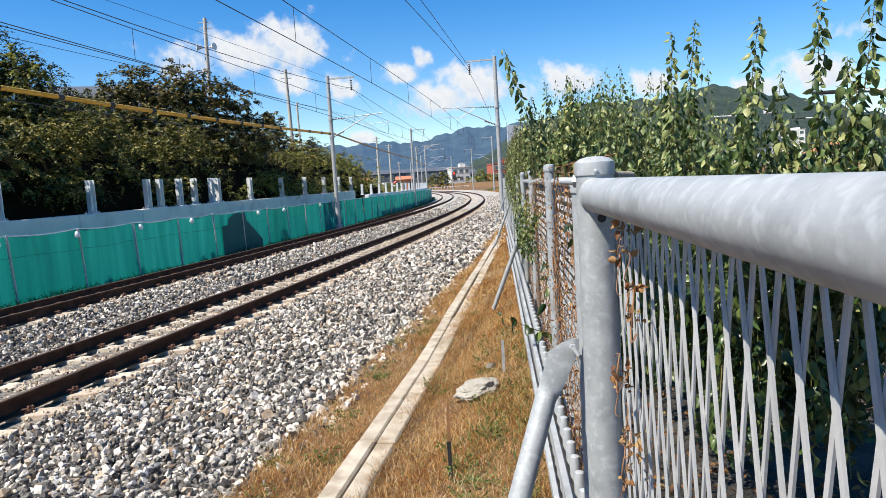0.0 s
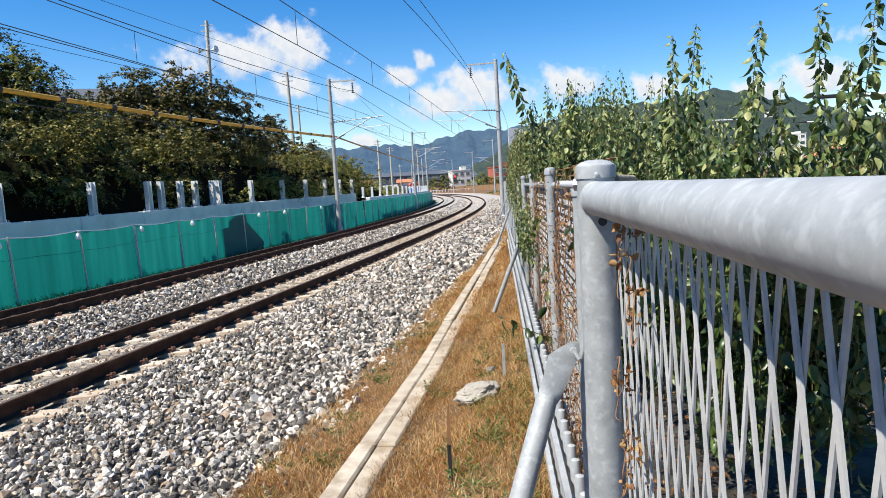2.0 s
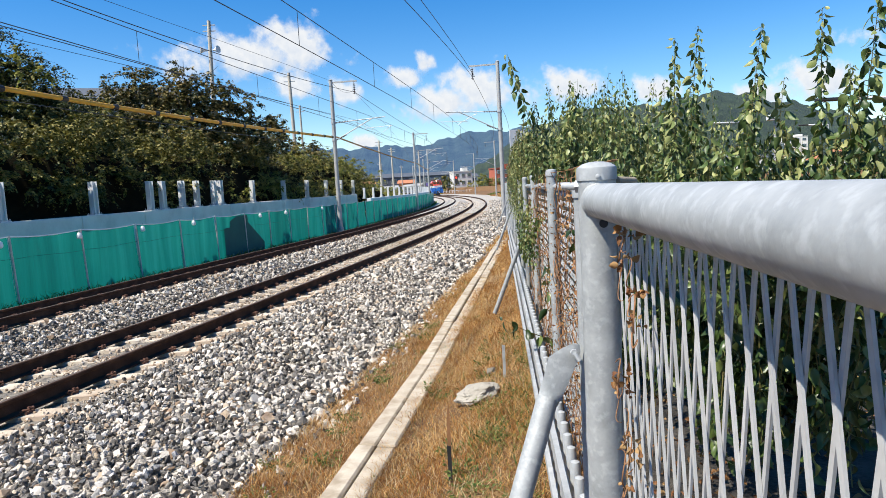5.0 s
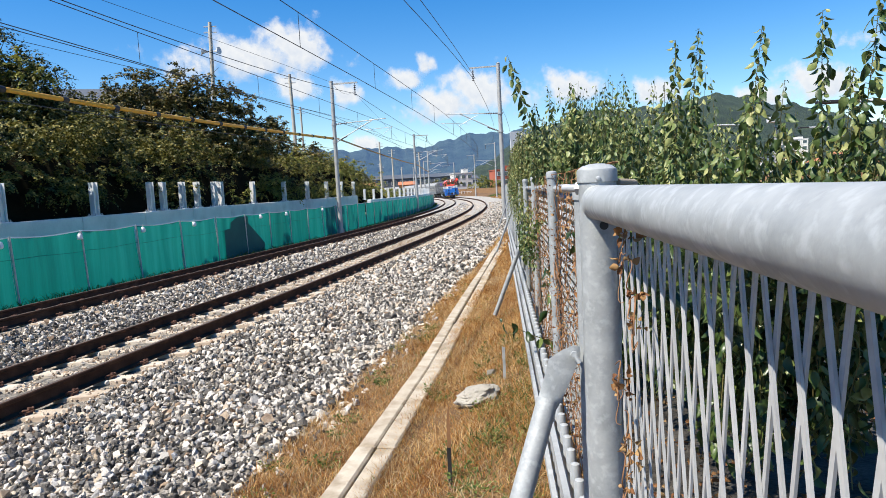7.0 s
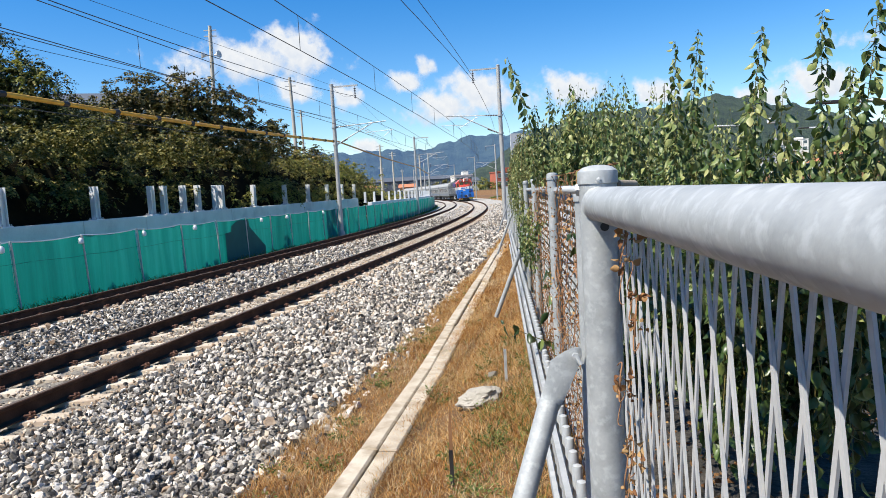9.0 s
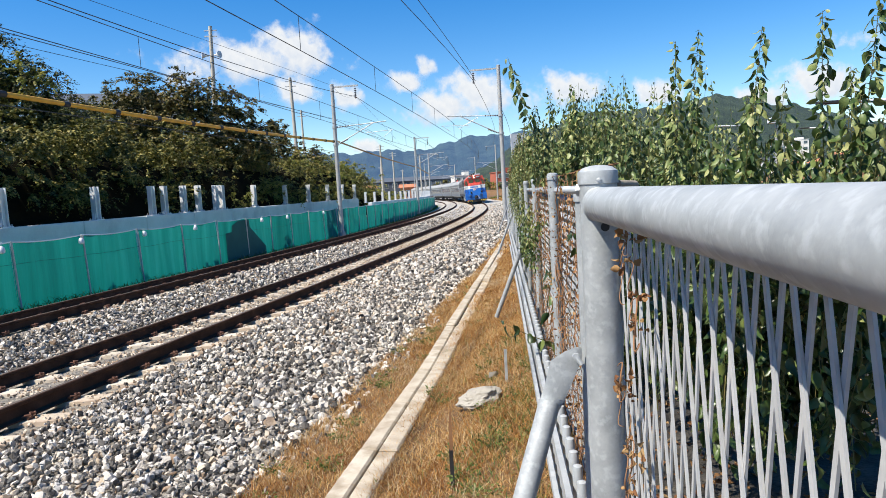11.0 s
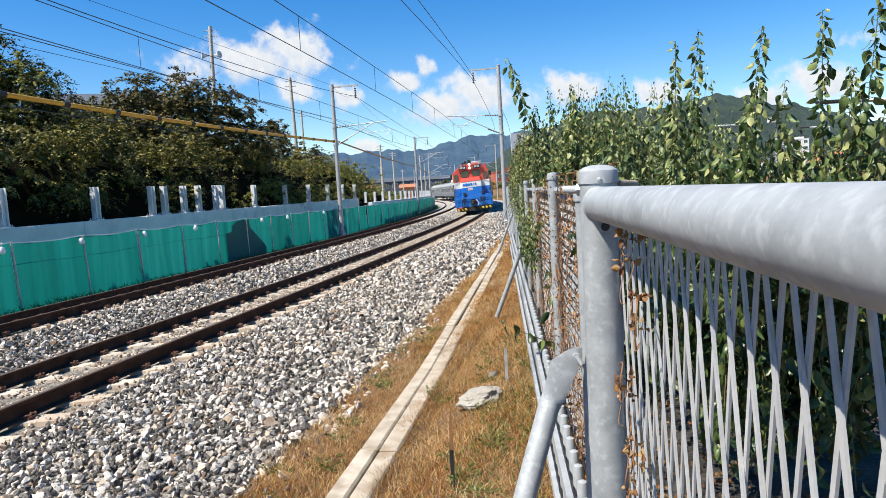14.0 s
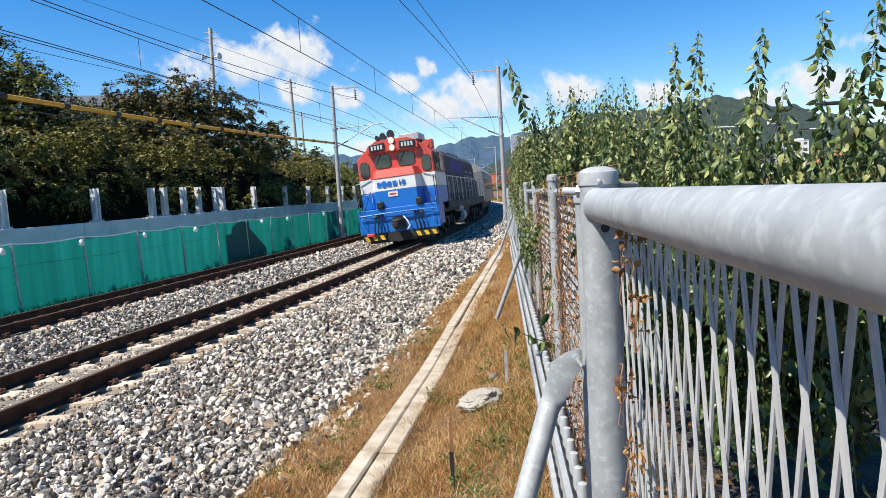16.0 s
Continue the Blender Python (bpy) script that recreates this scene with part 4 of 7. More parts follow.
def clump_points(centres, radii, per, flat=0.8, inner=0.25):
    """Points gathered round clump centres."""
    c = np.repeat(centres, per, axis=0)
    r = np.repeat(radii, per)
    d = unit(rng.normal(size=c.shape)) * (rng.uniform(inner, 1.0, len(c)) ** 0.6 * r)[:, None]
    if inner > 0.5:
        d[:, 2] = np.where(d[:, 2] < 0, d[:, 2] * 0.45, d[:, 2])
    d[:, 2] *= flat
    return c + d, d


def sprays(tips, out, fronds, leaflets, rachis, leaf, droop, width=0.30):
    """Leafy twigs: from every tip drooping stalks fan out, with leaflets set along both sides."""
    n = len(tips) * fronds
    T, D = np.repeat(tips, fronds, axis=0), np.repeat(unit(out), fronds, axis=0)
    way = unit(D + rng.normal(size=(n, 3)) * 0.75 + np.array((0, 0, 0.15)))
    L = rachis * rng.uniform(0.55, 1.3, n)
    u = np.tile(np.linspace(0.2, 1.0, leaflets), n)
    T, way, L = np.repeat(T, leaflets, axis=0), np.repeat(way, leaflets, axis=0), np.repeat(L, leaflets)
    P = T + way * (L * u)[:, None] - np.array((0, 0, 1.0)) * (droop * L * u * u)[:, None]
    side = unit(np.cross(way, np.array((0, 0, 1.0)))) * np.where(np.arange(len(P)) % 2, 1.0, -1.0)[:, None]
    tip = side * 0.8 + way * 0.55 + np.array((0, 0, -0.45)) + rng.normal(size=P.shape) * 0.3
    ln = leaf * rng.uniform(0.65, 1.3, len(P)) * (1.15 - 0.45 * u)
    return leaf_soup(P, tip, ln, ln * width, face=np.array((0, 0, 1.0)) + way * 0.3 + rng.normal(size=P.shape) * 0.4)


def hollow(points, scale, level, seed):
    """True away from the dark hollows of a crown."""
    return np.array([noise.noise(Vector(p) * scale + Vector((seed, 0, 0))) for p in points]) > level


def crown_mesh(name, lobes, clumps, per, leaf, material, clump_r=0.5, droop=0.6, floor=-9.0):
    """A crown of leafy twigs over lobes (centre, radius), with hollows between them."""
    cs, ds = [], []
    tot = sum(l[3] ** 2 for l in lobes)
    for x, y, z, R in lobes:
        k = max(12, int(clumps * per / 39 * R * R / tot))
        d = unit(rng.normal(size=(k, 3)))
        d[:, 2] = np.abs(d[:, 2]) * np.where(rng.uniform(size=k) < 0.72, 1, -0.7)
        cs.append(np.array((x, y, z)) + d * (R * np.where(rng.uniform(size=k) < 0.35, 0.45, 1.0) * rng.uniform(0.7, 1.12, k))[:, None] * np.array((1, 1, 0.85)))
        ds.append(d)
    cs, ds = np.concatenate(cs), np.concatenate(ds)
    keep = (cs[:, 2] > floor) & hollow(cs, 0.95, -0.30, lobes[0][0])
    V, F = sprays(cs[keep], ds[keep], 5, 7, clump_r * 0.8, leaf * 1.30, droop, 0.34)
    return soup(name, V, F, [material])


def tree(base, height, lobes, clumps, per, leaf, material, label, clump_r=0.5, trunk=0.18, group=""):
    thing = new("tree")
    tagged(thing, label, "tree", group)
    b = Vector(base)
    sh = Shape()
    top = b + Vector((0.2, 0.1, height * 0.7))
    sh.tube([b - Vector((0, 0, 0.8)), b + Vector((0.1, 0.05, height * 0.35)), top], [trunk, trunk * 0.75, trunk * 0.3], 8)
    for x, y, z, R in lobes:
        e = Vector((x, y, z + R * 0.2))
        a = b.lerp(top, 0.35 + 0.4 * random.random())
        mid = a.lerp(e, 0.5) + Vector((0, 0, 0.25))
        sh.tube([a, mid, e], [trunk * 0.45, trunk * 0.28, trunk * 0.1], 6)
        for q in range(4):
            f = e + Vector((random.uniform(-1, 1), random.uniform(-1, 1), random.uniform(-0.3, 1))) * R * 0.8
            sh.tube([mid.lerp(e, 0.6), f], [trunk * 0.15, trunk * 0.04], 5)
    part("trunk", sh, M_BARK, thing)
    part("crown", crown_mesh("crown", lobes, clumps, per, leaf, material, clump_r), None, thing, "leafy crown")
    return thing


# ---- wooded bank behind the retaining wall ----
def bank_z(s, o):
    z = np.interp(o, [8.8, 9.5, 9.9, 12.2, 18, 26, 60], [-0.55, -0.4, 1.5, 2.1, 2.9, 3.6, 4.2])
    fade = np.clip((78 - s) / 34.0, 0, 1)
    return -2.3 + (z + 2.3) * fade + 0.25 * np.sin(s * 0.7) * np.sin(o * 0.9) * fade


bank = sheet("bank", np.arange(-40, 80, 1.0), np.concatenate([np.arange(8.85, 20, 0.35), np.arange(20, 70, 4)]), bank_z, M_BANK_SHADE)
tagged(bank, "earth bank with the shade under dense shrubs painted near black", "embankment", kind="structure")


def shrub(s0, s1, o0, o1, clumps, per, leaf, rise, material, label, r=0.75, lift=0.0):
    """A thicket of rounded mounds on the bank."""
    k = max(30, clumps // 5)
    ss, oo = rng.uniform(s0, s1, k), rng.uniform(o0, o1, k)
    hh = rng.uniform(0.0, 1.0, k) ** 0.8 * rise * (0.65 + 0.35 * np.sin(ss * 1.1 + oo)) + lift * np.clip(1 - (oo - 9.1) / 1.3, 0, 1)
    C = at_many(ss, oo, bank_z(ss, oo) + hh - 0.2)
    R = rng.uniform(0.65, 1.5, k) * r
    each = np.maximum(6, (clumps * per / 33 * R * R / np.sum(R * R))).astype(int)
    C, R = np.repeat(C, each, axis=0), np.repeat(R, each)
    d = unit(rng.normal(size=C.shape))
    d[:, 2] = np.abs(d[:, 2]) * np.where(rng.uniform(size=len(d)) < 0.75, 1, -0.8)
    P = C + d * (R * rng.uniform(0.7, 1.1, len(R)))[:, None] * np.array((1, 1, 0.8))
    keep = hollow(P, 1.3, -0.34, s0)
    V, F = sprays(P[keep], d[keep], 4, 6, 0.12 + leaf * 1.5, leaf * 1.4, 0.7, 0.34)
    ob = new("thicket", soup("thicket", V, F, [material]))
    return tagged(ob, label, "shrubs", kind="stuff")


shrub(-3, 22, 9.4, 12.2, 760, 84, 0.088, 1.5, M_SHRUB, "dense vine-covered shrubs on the bank", 0.42, 1.0)
shrub(-3, 22, 9.25, 10.5, 300, 76, 0.085, 1.9, M_SHRUB, "dense vine-covered shrubs on the bank", 0.5, 0.5)
shrub(-3, 46, 9.1, 9.9, 420, 80, 0.068, 0.7, M_SHRUB, "dense vine-covered shrubs above the wall", 0.5, 1.1)
shrub(-3, 24, 11.5, 17.0, 300, 70, 0.09, 1.6, M_SHRUB, "dense vine-covered shrubs on the bank", 1.1)
shrub(20, 52, 9.5, 12.6, 270, 150, 0.088, 1.1, M_SHRUB, "dense green shrubs on the bank", 0.9, 0.7)
shrub(24, 62, 12.0, 18.0, 420, 36, 0.15, 2.8, M_SHRUB, "dense green shrubs on the bank")
shrub(23, 47, 8.95, 9.6, 300, 60, 0.085, 1.5, M_YTREE, "sunlit yellow-green bushes above the wall", 0.5)
shrub(33, 50, 9.3, 11.5, 170, 70, 0.10, 1.6, M_YTREE, "sunlit yellow-green bushes on the bank", 0.6)
shrub(46, 74, 9.2, 14.0, 260, 50, 0.11, 1.7, M_YTREE, "yellowing bushes at the end of the bank", 0.9)

E = EZ
tree((-12.3, 34, E + 2.0), 5.0, [(-14.2, 33, E + 4.9, 1.9), (-12.2, 33.5, E + 5.0, 1.9), (-10.6, 34.5, E + 4.3, 1.7), (-15.6, 33.5, E + 3.6, 1.7), (-13.2, 32.5, E + 3.0, 2.0), (-11.3, 33.2, E + 2.7, 1.9), (-9.3, 35.0, E + 2.9, 1.5), (-8.5, 35.5, E + 3.5, 0.8)],
     640, 110, 0.12, M_TREE, "broad dark-green tree on the bank with drooping leaves", 0.45, 0.2, "trees on the bank")
tree((-16.2, 30, E + 2.4), 4.0, [(-16.6, 30, E + 3.9, 1.5), (-14.9, 30.5, E + 3.2, 1.5), (-17.6, 29, E + 2.9, 1.6)], 120, 170, 0.095, M_DARKTREE, "dark-green tree among shrubs on the bank", 0.75, 0.16, "trees on the bank")
tree((-16.6, 25.5, E + 2.2), 6.0, [(-16.6, 25.2, E + 6.4, 1.0), (-15.9, 25.0, E + 5.3, 1.4), (-17.2, 25, E + 4.6, 1.7), (-15.2, 24.6, E + 4.1, 1.4), (-16.0, 24.5, E + 3.0, 1.8), (-14.5, 24.8, E + 4.7, 1.0), (-14.2, 24.6, E + 3.4, 1.4), (-13.3, 24.7, E + 2.5, 1.3), (-15.4, 24.4, E + 2.2, 1.5)],
     330, 150, 0.085, M_DARKTREE, "tall dark tree with sunlit yellow-green tips", 0.6, 0.2, "trees on the bank")
tree((-15.2, 23.6, E + 2.0), 5.0, [(-15.0, 23.6, E + 5.2, 0.7), (-14.1, 23.8, E + 4.7, 0.7), (-15.3, 23.2, E + 3.9, 0.8)], 60, 44, 0.11, M_YTREE, "yellow-green tree with thin layered branches", 0.38, 0.12, "trees on the bank")
tree((-11.3, 46, E + 1.2), 4.0, [(-11.2, 46, E + 3.2, 1.6), (-9.6, 47, E + 2.4, 1.6), (-12.4, 45, E + 2.6, 1.6), (-8.6, 49, E + 1.6, 1.4)], 200, 40, 0.18, M_TREE, "rounded green tree at the end of the bank", 0.6, 0.16, "trees on the bank")
tree((-9.6, 58, E - 0.8), 4.0, [(-9.8, 58, E + 2.2, 1.6), (-8.4, 59, E + 1.2, 1.5), (-11, 57, E + 2.4, 1.8)], 170, 90, 0.11, M_YTREE, "rounded yellow-green tree at the end of the bank", 0.65, 0.16, "trees on the bank")

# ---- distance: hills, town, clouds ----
def hill_material(name, cols, haze, strength, scale):
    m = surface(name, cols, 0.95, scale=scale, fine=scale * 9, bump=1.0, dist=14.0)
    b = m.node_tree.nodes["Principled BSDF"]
    # blue emission stands in for air haze over the wooded slopes
    b.inputs["Emission Color"].default_value = (*haze, 1)
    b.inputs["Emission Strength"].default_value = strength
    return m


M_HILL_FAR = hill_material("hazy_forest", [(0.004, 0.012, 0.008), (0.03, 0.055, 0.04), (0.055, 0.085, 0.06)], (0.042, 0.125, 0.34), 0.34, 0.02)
M_HILL = hill_material("forest_slope_haze", [(0.010, 0.024, 0.007), (0.034, 0.060, 0.018), (0.085, 0.12, 0.042)], (0.10, 0.18, 0.30), 0.085, 0.05)


def hill(name, dist, depth, az0, az1, crest, material, label, rough):
    """A wooded ridge: crest gives the angle of its skyline by azimuth."""
    az = np.radians(np.linspace(az0, az1, 260))
    rows = np.linspace(0, 1, 26)
    P = np.zeros((len(rows), len(az), 3))
    for i, u in enumerate(rows):
        r = dist + depth * u
        prof = np.sin(u * math.pi * 0.62) * 0.93
        top = (dist + depth) * np.tan(np.radians(crest(np.degrees(az))))
        x, y = r * np.sin(az), r * np.cos(az)
        nz = np.array([noise.fractal(Vector((a * 0.004, b * 0.004, 3.0)), 0.9, 2.1, 5) for a, b in zip(x, y)])
        P[i] = np.stack([x, y, E - 3 + (top + 3) * prof + nz * rough * prof], -1)
    a, b = len(rows), len(az)
    idx = np.arange(a * b).reshape(a, b)
    F = np.stack([idx[:-1, :-1], idx[:-1, 1:], idx[1:, 1:], idx[1:, :-1]], -1).reshape(-1, 4)
    return tagged(new(name, soup(name, P.reshape(-1, 3), F, [material], smooth=True)), label, "hill", kind="structure")


bump_at = lambda a, c, w, h: h * np.exp(-((a - c) / w) ** 2)
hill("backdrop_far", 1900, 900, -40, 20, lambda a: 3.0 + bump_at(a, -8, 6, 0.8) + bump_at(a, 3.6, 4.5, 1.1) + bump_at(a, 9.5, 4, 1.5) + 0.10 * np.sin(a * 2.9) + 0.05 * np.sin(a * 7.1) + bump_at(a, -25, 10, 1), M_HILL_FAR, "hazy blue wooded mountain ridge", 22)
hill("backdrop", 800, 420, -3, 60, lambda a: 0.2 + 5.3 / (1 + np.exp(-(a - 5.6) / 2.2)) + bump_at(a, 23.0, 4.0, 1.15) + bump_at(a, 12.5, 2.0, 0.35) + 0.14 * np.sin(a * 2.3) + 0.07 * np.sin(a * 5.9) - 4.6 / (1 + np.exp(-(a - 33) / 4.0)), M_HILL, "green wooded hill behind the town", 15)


def cloud_material():
    m = bpy.data.materials.new("cloud_glow")
    nt, b = links_of(m)
    N, L = nt.nodes, nt.links
    N.remove(b)
    tc, oi = N.new("ShaderNodeTexCoord"), N.new("ShaderNodeObjectInfo")
    sep = N.new("ShaderNodeSeparateXYZ")
    L.new(tc.outputs["Generated"], sep.inputs[0])

    def math_node(op, a, bb, c=None):
        n = N.new("ShaderNodeMath")
        n.operation = op
        for i, v in enumerate((a, bb, c)):
            if v is None:
                continue
            if isinstance(v, (int, float)):
                n.inputs[i].default_value = v
            else:
                L.new(v, n.inputs[i])
        return n.outputs[0]

    u = math_node("MULTIPLY_ADD", sep.outputs[0], 2.0, -1.0)
    v = math_node("MULTIPLY_ADD", sep.outputs[1], 2.0, -1.0)
    up = math_node("MAXIMUM", v, 0.0)
    dn = math_node("MULTIPLY", math_node("MINIMUM", v, 0.0), 1.35)
    vv = math_node("ADD", up, dn)
    d = math_node("SQRT", math_node("ADD", math_node("MULTIPLY", u, u), math_node("MULTIPLY", vv, vv)), 0.0)
    nz = N.new("ShaderNodeTexNoise")
    nz.noise_dimensions = "4D"
    nz.inputs["Scale"].default_value, nz.inputs["Detail"].default_value, nz.inputs["Roughness"].default_value = 0.0062, 9, 0.60
    L.new(tc.outputs["Object"], nz.inputs["Vector"])
    w = math_node("MULTIPLY", oi.outputs["Random"], 40.0)
    L.new(w, nz.inputs["W"])
    dens = math_node("SUBTRACT", math_node("MULTIPLY_ADD", nz.outputs[0], 2.6, -0.50), d)
    ramp = N.new("ShaderNodeValToRGB")
    ramp.color_ramp.elements[0].position, ramp.color_ramp.elements[1].position = 0.0, 0.6
    ramp.color_ramp.interpolation = "EASE"
    L.new(dens, ramp.inputs[0])
    # cloud cards glow; this ramp paints sunlit tops and greyer undersides
    shade = N.new("ShaderNodeValToRGB")
    shade.color_ramp.elements[0].position, shade.color_ramp.elements[1].position = 0.25, 0.6
    shade.color_ramp.elements[0].color, shade.color_ramp.elements[1].color = (0.35, 0.395, 0.465, 1), (0.50, 0.51, 0.52, 1)
    n2 = N.new("ShaderNodeTexNoise")
    n2.inputs["Scale"].default_value, n2.inputs["Detail"].default_value = 0.022, 6
    L.new(tc.outputs["Object"], n2.inputs["Vector"])
    L.new(math_node("ADD", math_node("MULTIPLY_ADD", v, 0.22, 0.22), math_node("MULTIPLY", n2.outputs[0], 0.55)), shade.inputs[0])
    em, tr, mix = N.new("ShaderNodeEmission"), N.new("ShaderNodeBsdfTransparent"), N.new("ShaderNodeMixShader")
    L.new(shade.outputs[0], em.inputs["Color"])
    L.new(math_node("MULTIPLY", ramp.outputs[0], 0.97), mix.inputs[0])
    L.new(tr.outputs[0], mix.inputs[1])
    L.new(em.outputs[0], mix.inputs[2])
    L.new(mix.outputs[0], N["Material Output"].inputs["Surface"])
    return m


M_CLOUD = cloud_material()
CLOUDS = ((-11.6, 11.5, 8.6, 5.0), (-16.2, 10.9, 12.0, 4.0), (-12.1, 8.6, 4.8, 2.7), (-7.7, 8.0, 3.0, 2.7), (-2.9, 9.0, 3.9, 2.0), (-0.7, 10.2, 1.7, 2.1), (3.2, 7.5, 9.4, 4.6),
          (0.0, 6.7, 6.2, 3.0), (10.6, 7.5, 8.2, 3.4), (17.3, 6.6, 5.6, 2.6), (29.0, 5.9, 8.4, 3.6), (24.6, 5.4, 6.0, 2.0), (-6.4, 4.0, 3.8, 1.4),
          (-30, 5, 14, 4), (40, 8, 15, 5))
for az, el, w, h in CLOUDS:
    D = 3600.0
    a, e = radians(az), radians(el)
    c = Vector((math.sin(a) * math.cos(e), math.cos(a) * math.cos(e), math.sin(e))) * D + Vector((0, 0, E))
    hw, hh = D * math.tan(radians(w * 0.70)), D * math.tan(radians(h * 0.70))
    cl = Shape()
    cl.add([(-hw, -hh, 0), (hw, -hh, 0), (hw, hh, 0), (-hw, hh, 0)], [(0, 1, 2, 3)])
    ob = part("backdrop_cloud", cl, M_CLOUD, smooth=0)
    ob.matrix_world = look(c, c * 2 - Vector(EYE))
    tagged(ob, "white fair-weather cumulus cloud", "cloud", kind="structure")

# ---- overgrowth behind the fence ----
def shoot_geometry(base, tip, lean, leaf, gap, start=0.0, thin=0.004):
    """Stem points and leaf places of one upright shoot."""
    base, tip = np.array(base, float), np.array(tip, float)
    L = np.linalg.norm(tip - base)
    us = np.linspace(0, 1, 7)
    bow = np.array(lean)
    stem = [base + (tip - base) * u + bow * math.sin(math.pi * u) for u in us]
    n = max(3, int(L * (1 - start) / gap))
    U = start + (1 - start) * (np.arange(n) + 0.5 + rng.uniform(-0.4, 0.4, n)) / n
    P = base + (tip - base) * U[:, None] + bow * np.sin(math.pi * U)[:, None]
    ang = np.arange(n) * 2.4 + rng.uniform(-0.5, 0.5, n)
    out = np.stack([np.cos(ang), np.sin(ang), np.full(n, 0.0)], -1)
    size = leaf * rng.uniform(0.7, 1.2, n) * np.clip((1.04 - U) * 9, 0.5, 1.0)
    return stem, P, out, size


def leafy(name, shoots, material, label, category, stem_r=0.004, group="", droop=0.95, rich=2):
    thing = new(name)
    tagged(thing, label, category, group)
    sh = Shape()
    Ps, Ts, Ls = [], [], []
    for stem, P, out, size in shoots:
        sh.tube([tuple(p) for p in stem], [stem_r * (1.1 - 0.8 * i / 6) for i in range(7)], 3)
        k = len(P)
        off = out * (0.35 * size)[:, None]
        Ps.append(P + off + np.array((0, 0, 0.004)))
        Ts.append(out * rng.uniform(0.1, 0.75, (k, 1)) + np.array((0, 0, -1.0)) * rng.uniform(0.45, 1.3, (k, 1)) * droop + rng.normal(size=(k, 3)) * 0.2)
        Ls.append(size)
        for p, o, z in zip(P, out, size) if category == "plant shoot" else ():
            sh.tube([tuple(p), tuple(p + o * z * 0.35 + np.array((0, 0, 0.004)))], 0.0011, 3, caps=False)
    P, T, Ln = np.concatenate(Ps), np.concatenate(Ts), np.concatenate(Ls)
    V, F = leaf_soup(P, T, Ln, Ln * rng.uniform(0.21, 0.32, len(Ln)), rich=rich)
    part("stem", sh, M_STEM, thing)
    part("leaves", soup("leaves", V, F, [material], smooth=True), None, thing)
    thing.children[-1]["kind"] = "stuff"
    return thing


def bush(x, y, spread, top, n, leaf, gap, bottom=-1.45, start=0.05):
    shoots = []
    for i in range(n):
        bx, by = x + rng.normal() * spread * 0.5, y + rng.normal() * spread * 0.5
        bx = max(bx, fence_x(by, 0.316) + 0.12)
        tx, ty = bx + abs(rng.normal()) * 0.08, by + rng.normal() * 0.10
        tz = top + rng.uniform(-0.35, 0.12)
        shoots.append(shoot_geometry((bx, by, EZ + bottom), (tx, ty, EZ + tz), (rng.normal() * 0.06, rng.normal() * 0.06, 0), leaf, gap, start))
    return shoots


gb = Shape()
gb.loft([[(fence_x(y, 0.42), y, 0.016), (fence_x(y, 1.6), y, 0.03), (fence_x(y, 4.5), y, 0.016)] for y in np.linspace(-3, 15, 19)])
tagged(part("hedge_bed", gb, M_SOIL_SHADED), "littered soil under the hedge, darkened for its shade", "soil", kind="structure")

HEDGE = "climbing hedge shrub with drooping pointed green leaves"
for i in range(11):                                   # along the chain-link fence
    y = 4.6 + 0.9 * i
    leafy("hedge_shrub", bush(fence_x(y, 0.316) + 0.42 + 0.1 * (i % 3), y, 0.42, 0.56 + 0.13 * math.sin(i * 1.7) + 0.012 * i, 80, 0.050 if i < 4 else 0.040, 0.024), M_LEAF, HEDGE, "hedge", 0.003, "hedge along the fence", rich=1)
for i in range(2, 6):
    y = 3.4 + 0.8 * i
    leafy("hedge_shrub", bush(fence_x(y, 0.316) + 1.25, y + 0.3, 0.5, 0.42 + 0.12 * math.cos(i * 2.1), 60, 0.056, 0.026), M_LEAF, HEDGE, "hedge", 0.003, "hedge along the fence", rich=1)
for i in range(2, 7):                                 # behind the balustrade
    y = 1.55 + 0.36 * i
    leafy("hedge_shrub", bush(fence_x(y, 0.235) + 0.75 + 0.16 * (i % 2), y, 0.34, 0.0 + 0.06 * math.sin(i * 2.3), 62, 0.054, 0.024, -0.95, 0.02), M_LEAF_OLD_SHADED, HEDGE, "hedge", 0.0022, "hedge behind the balustrade")
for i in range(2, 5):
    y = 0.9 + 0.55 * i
    leafy("hedge_shrub", bush(fence_x(y, 0.235) + 1.7, y + 0.3, 0.4, -0.06 + 0.05 * (i % 2), 48, 0.058, 0.026, -0.9, 0.05), M_LEAF_OLD_SHADED, HEDGE, "hedge", 0.0022, "hedge behind the balustrade", rich=1)
for i in range(6):                                    # the mass that hangs over the fence farther on
    y = 9.0 + 1.0 * i
    sh = []
    for q in range(60):
        bx, by = fence_x(y, 0.316) + rng.uniform(-0.02, 0.35), y + rng.normal() * 0.4
        top = rng.uniform(0.2, 0.85)
        sh.append(shoot_geometry((bx, by, EZ + top), (bx - rng.uniform(-0.08, 0.1), by + rng.normal() * 0.2, EZ - rng.uniform(0.1, 0.75)), (-0.05, 0, 0.1), 0.036, 0.021))
    leafy("hedge_shrub", sh, M_LEAF, "green vine mass hanging over the fence", "hedge", 0.004, "hedge along the fence", rich=1)

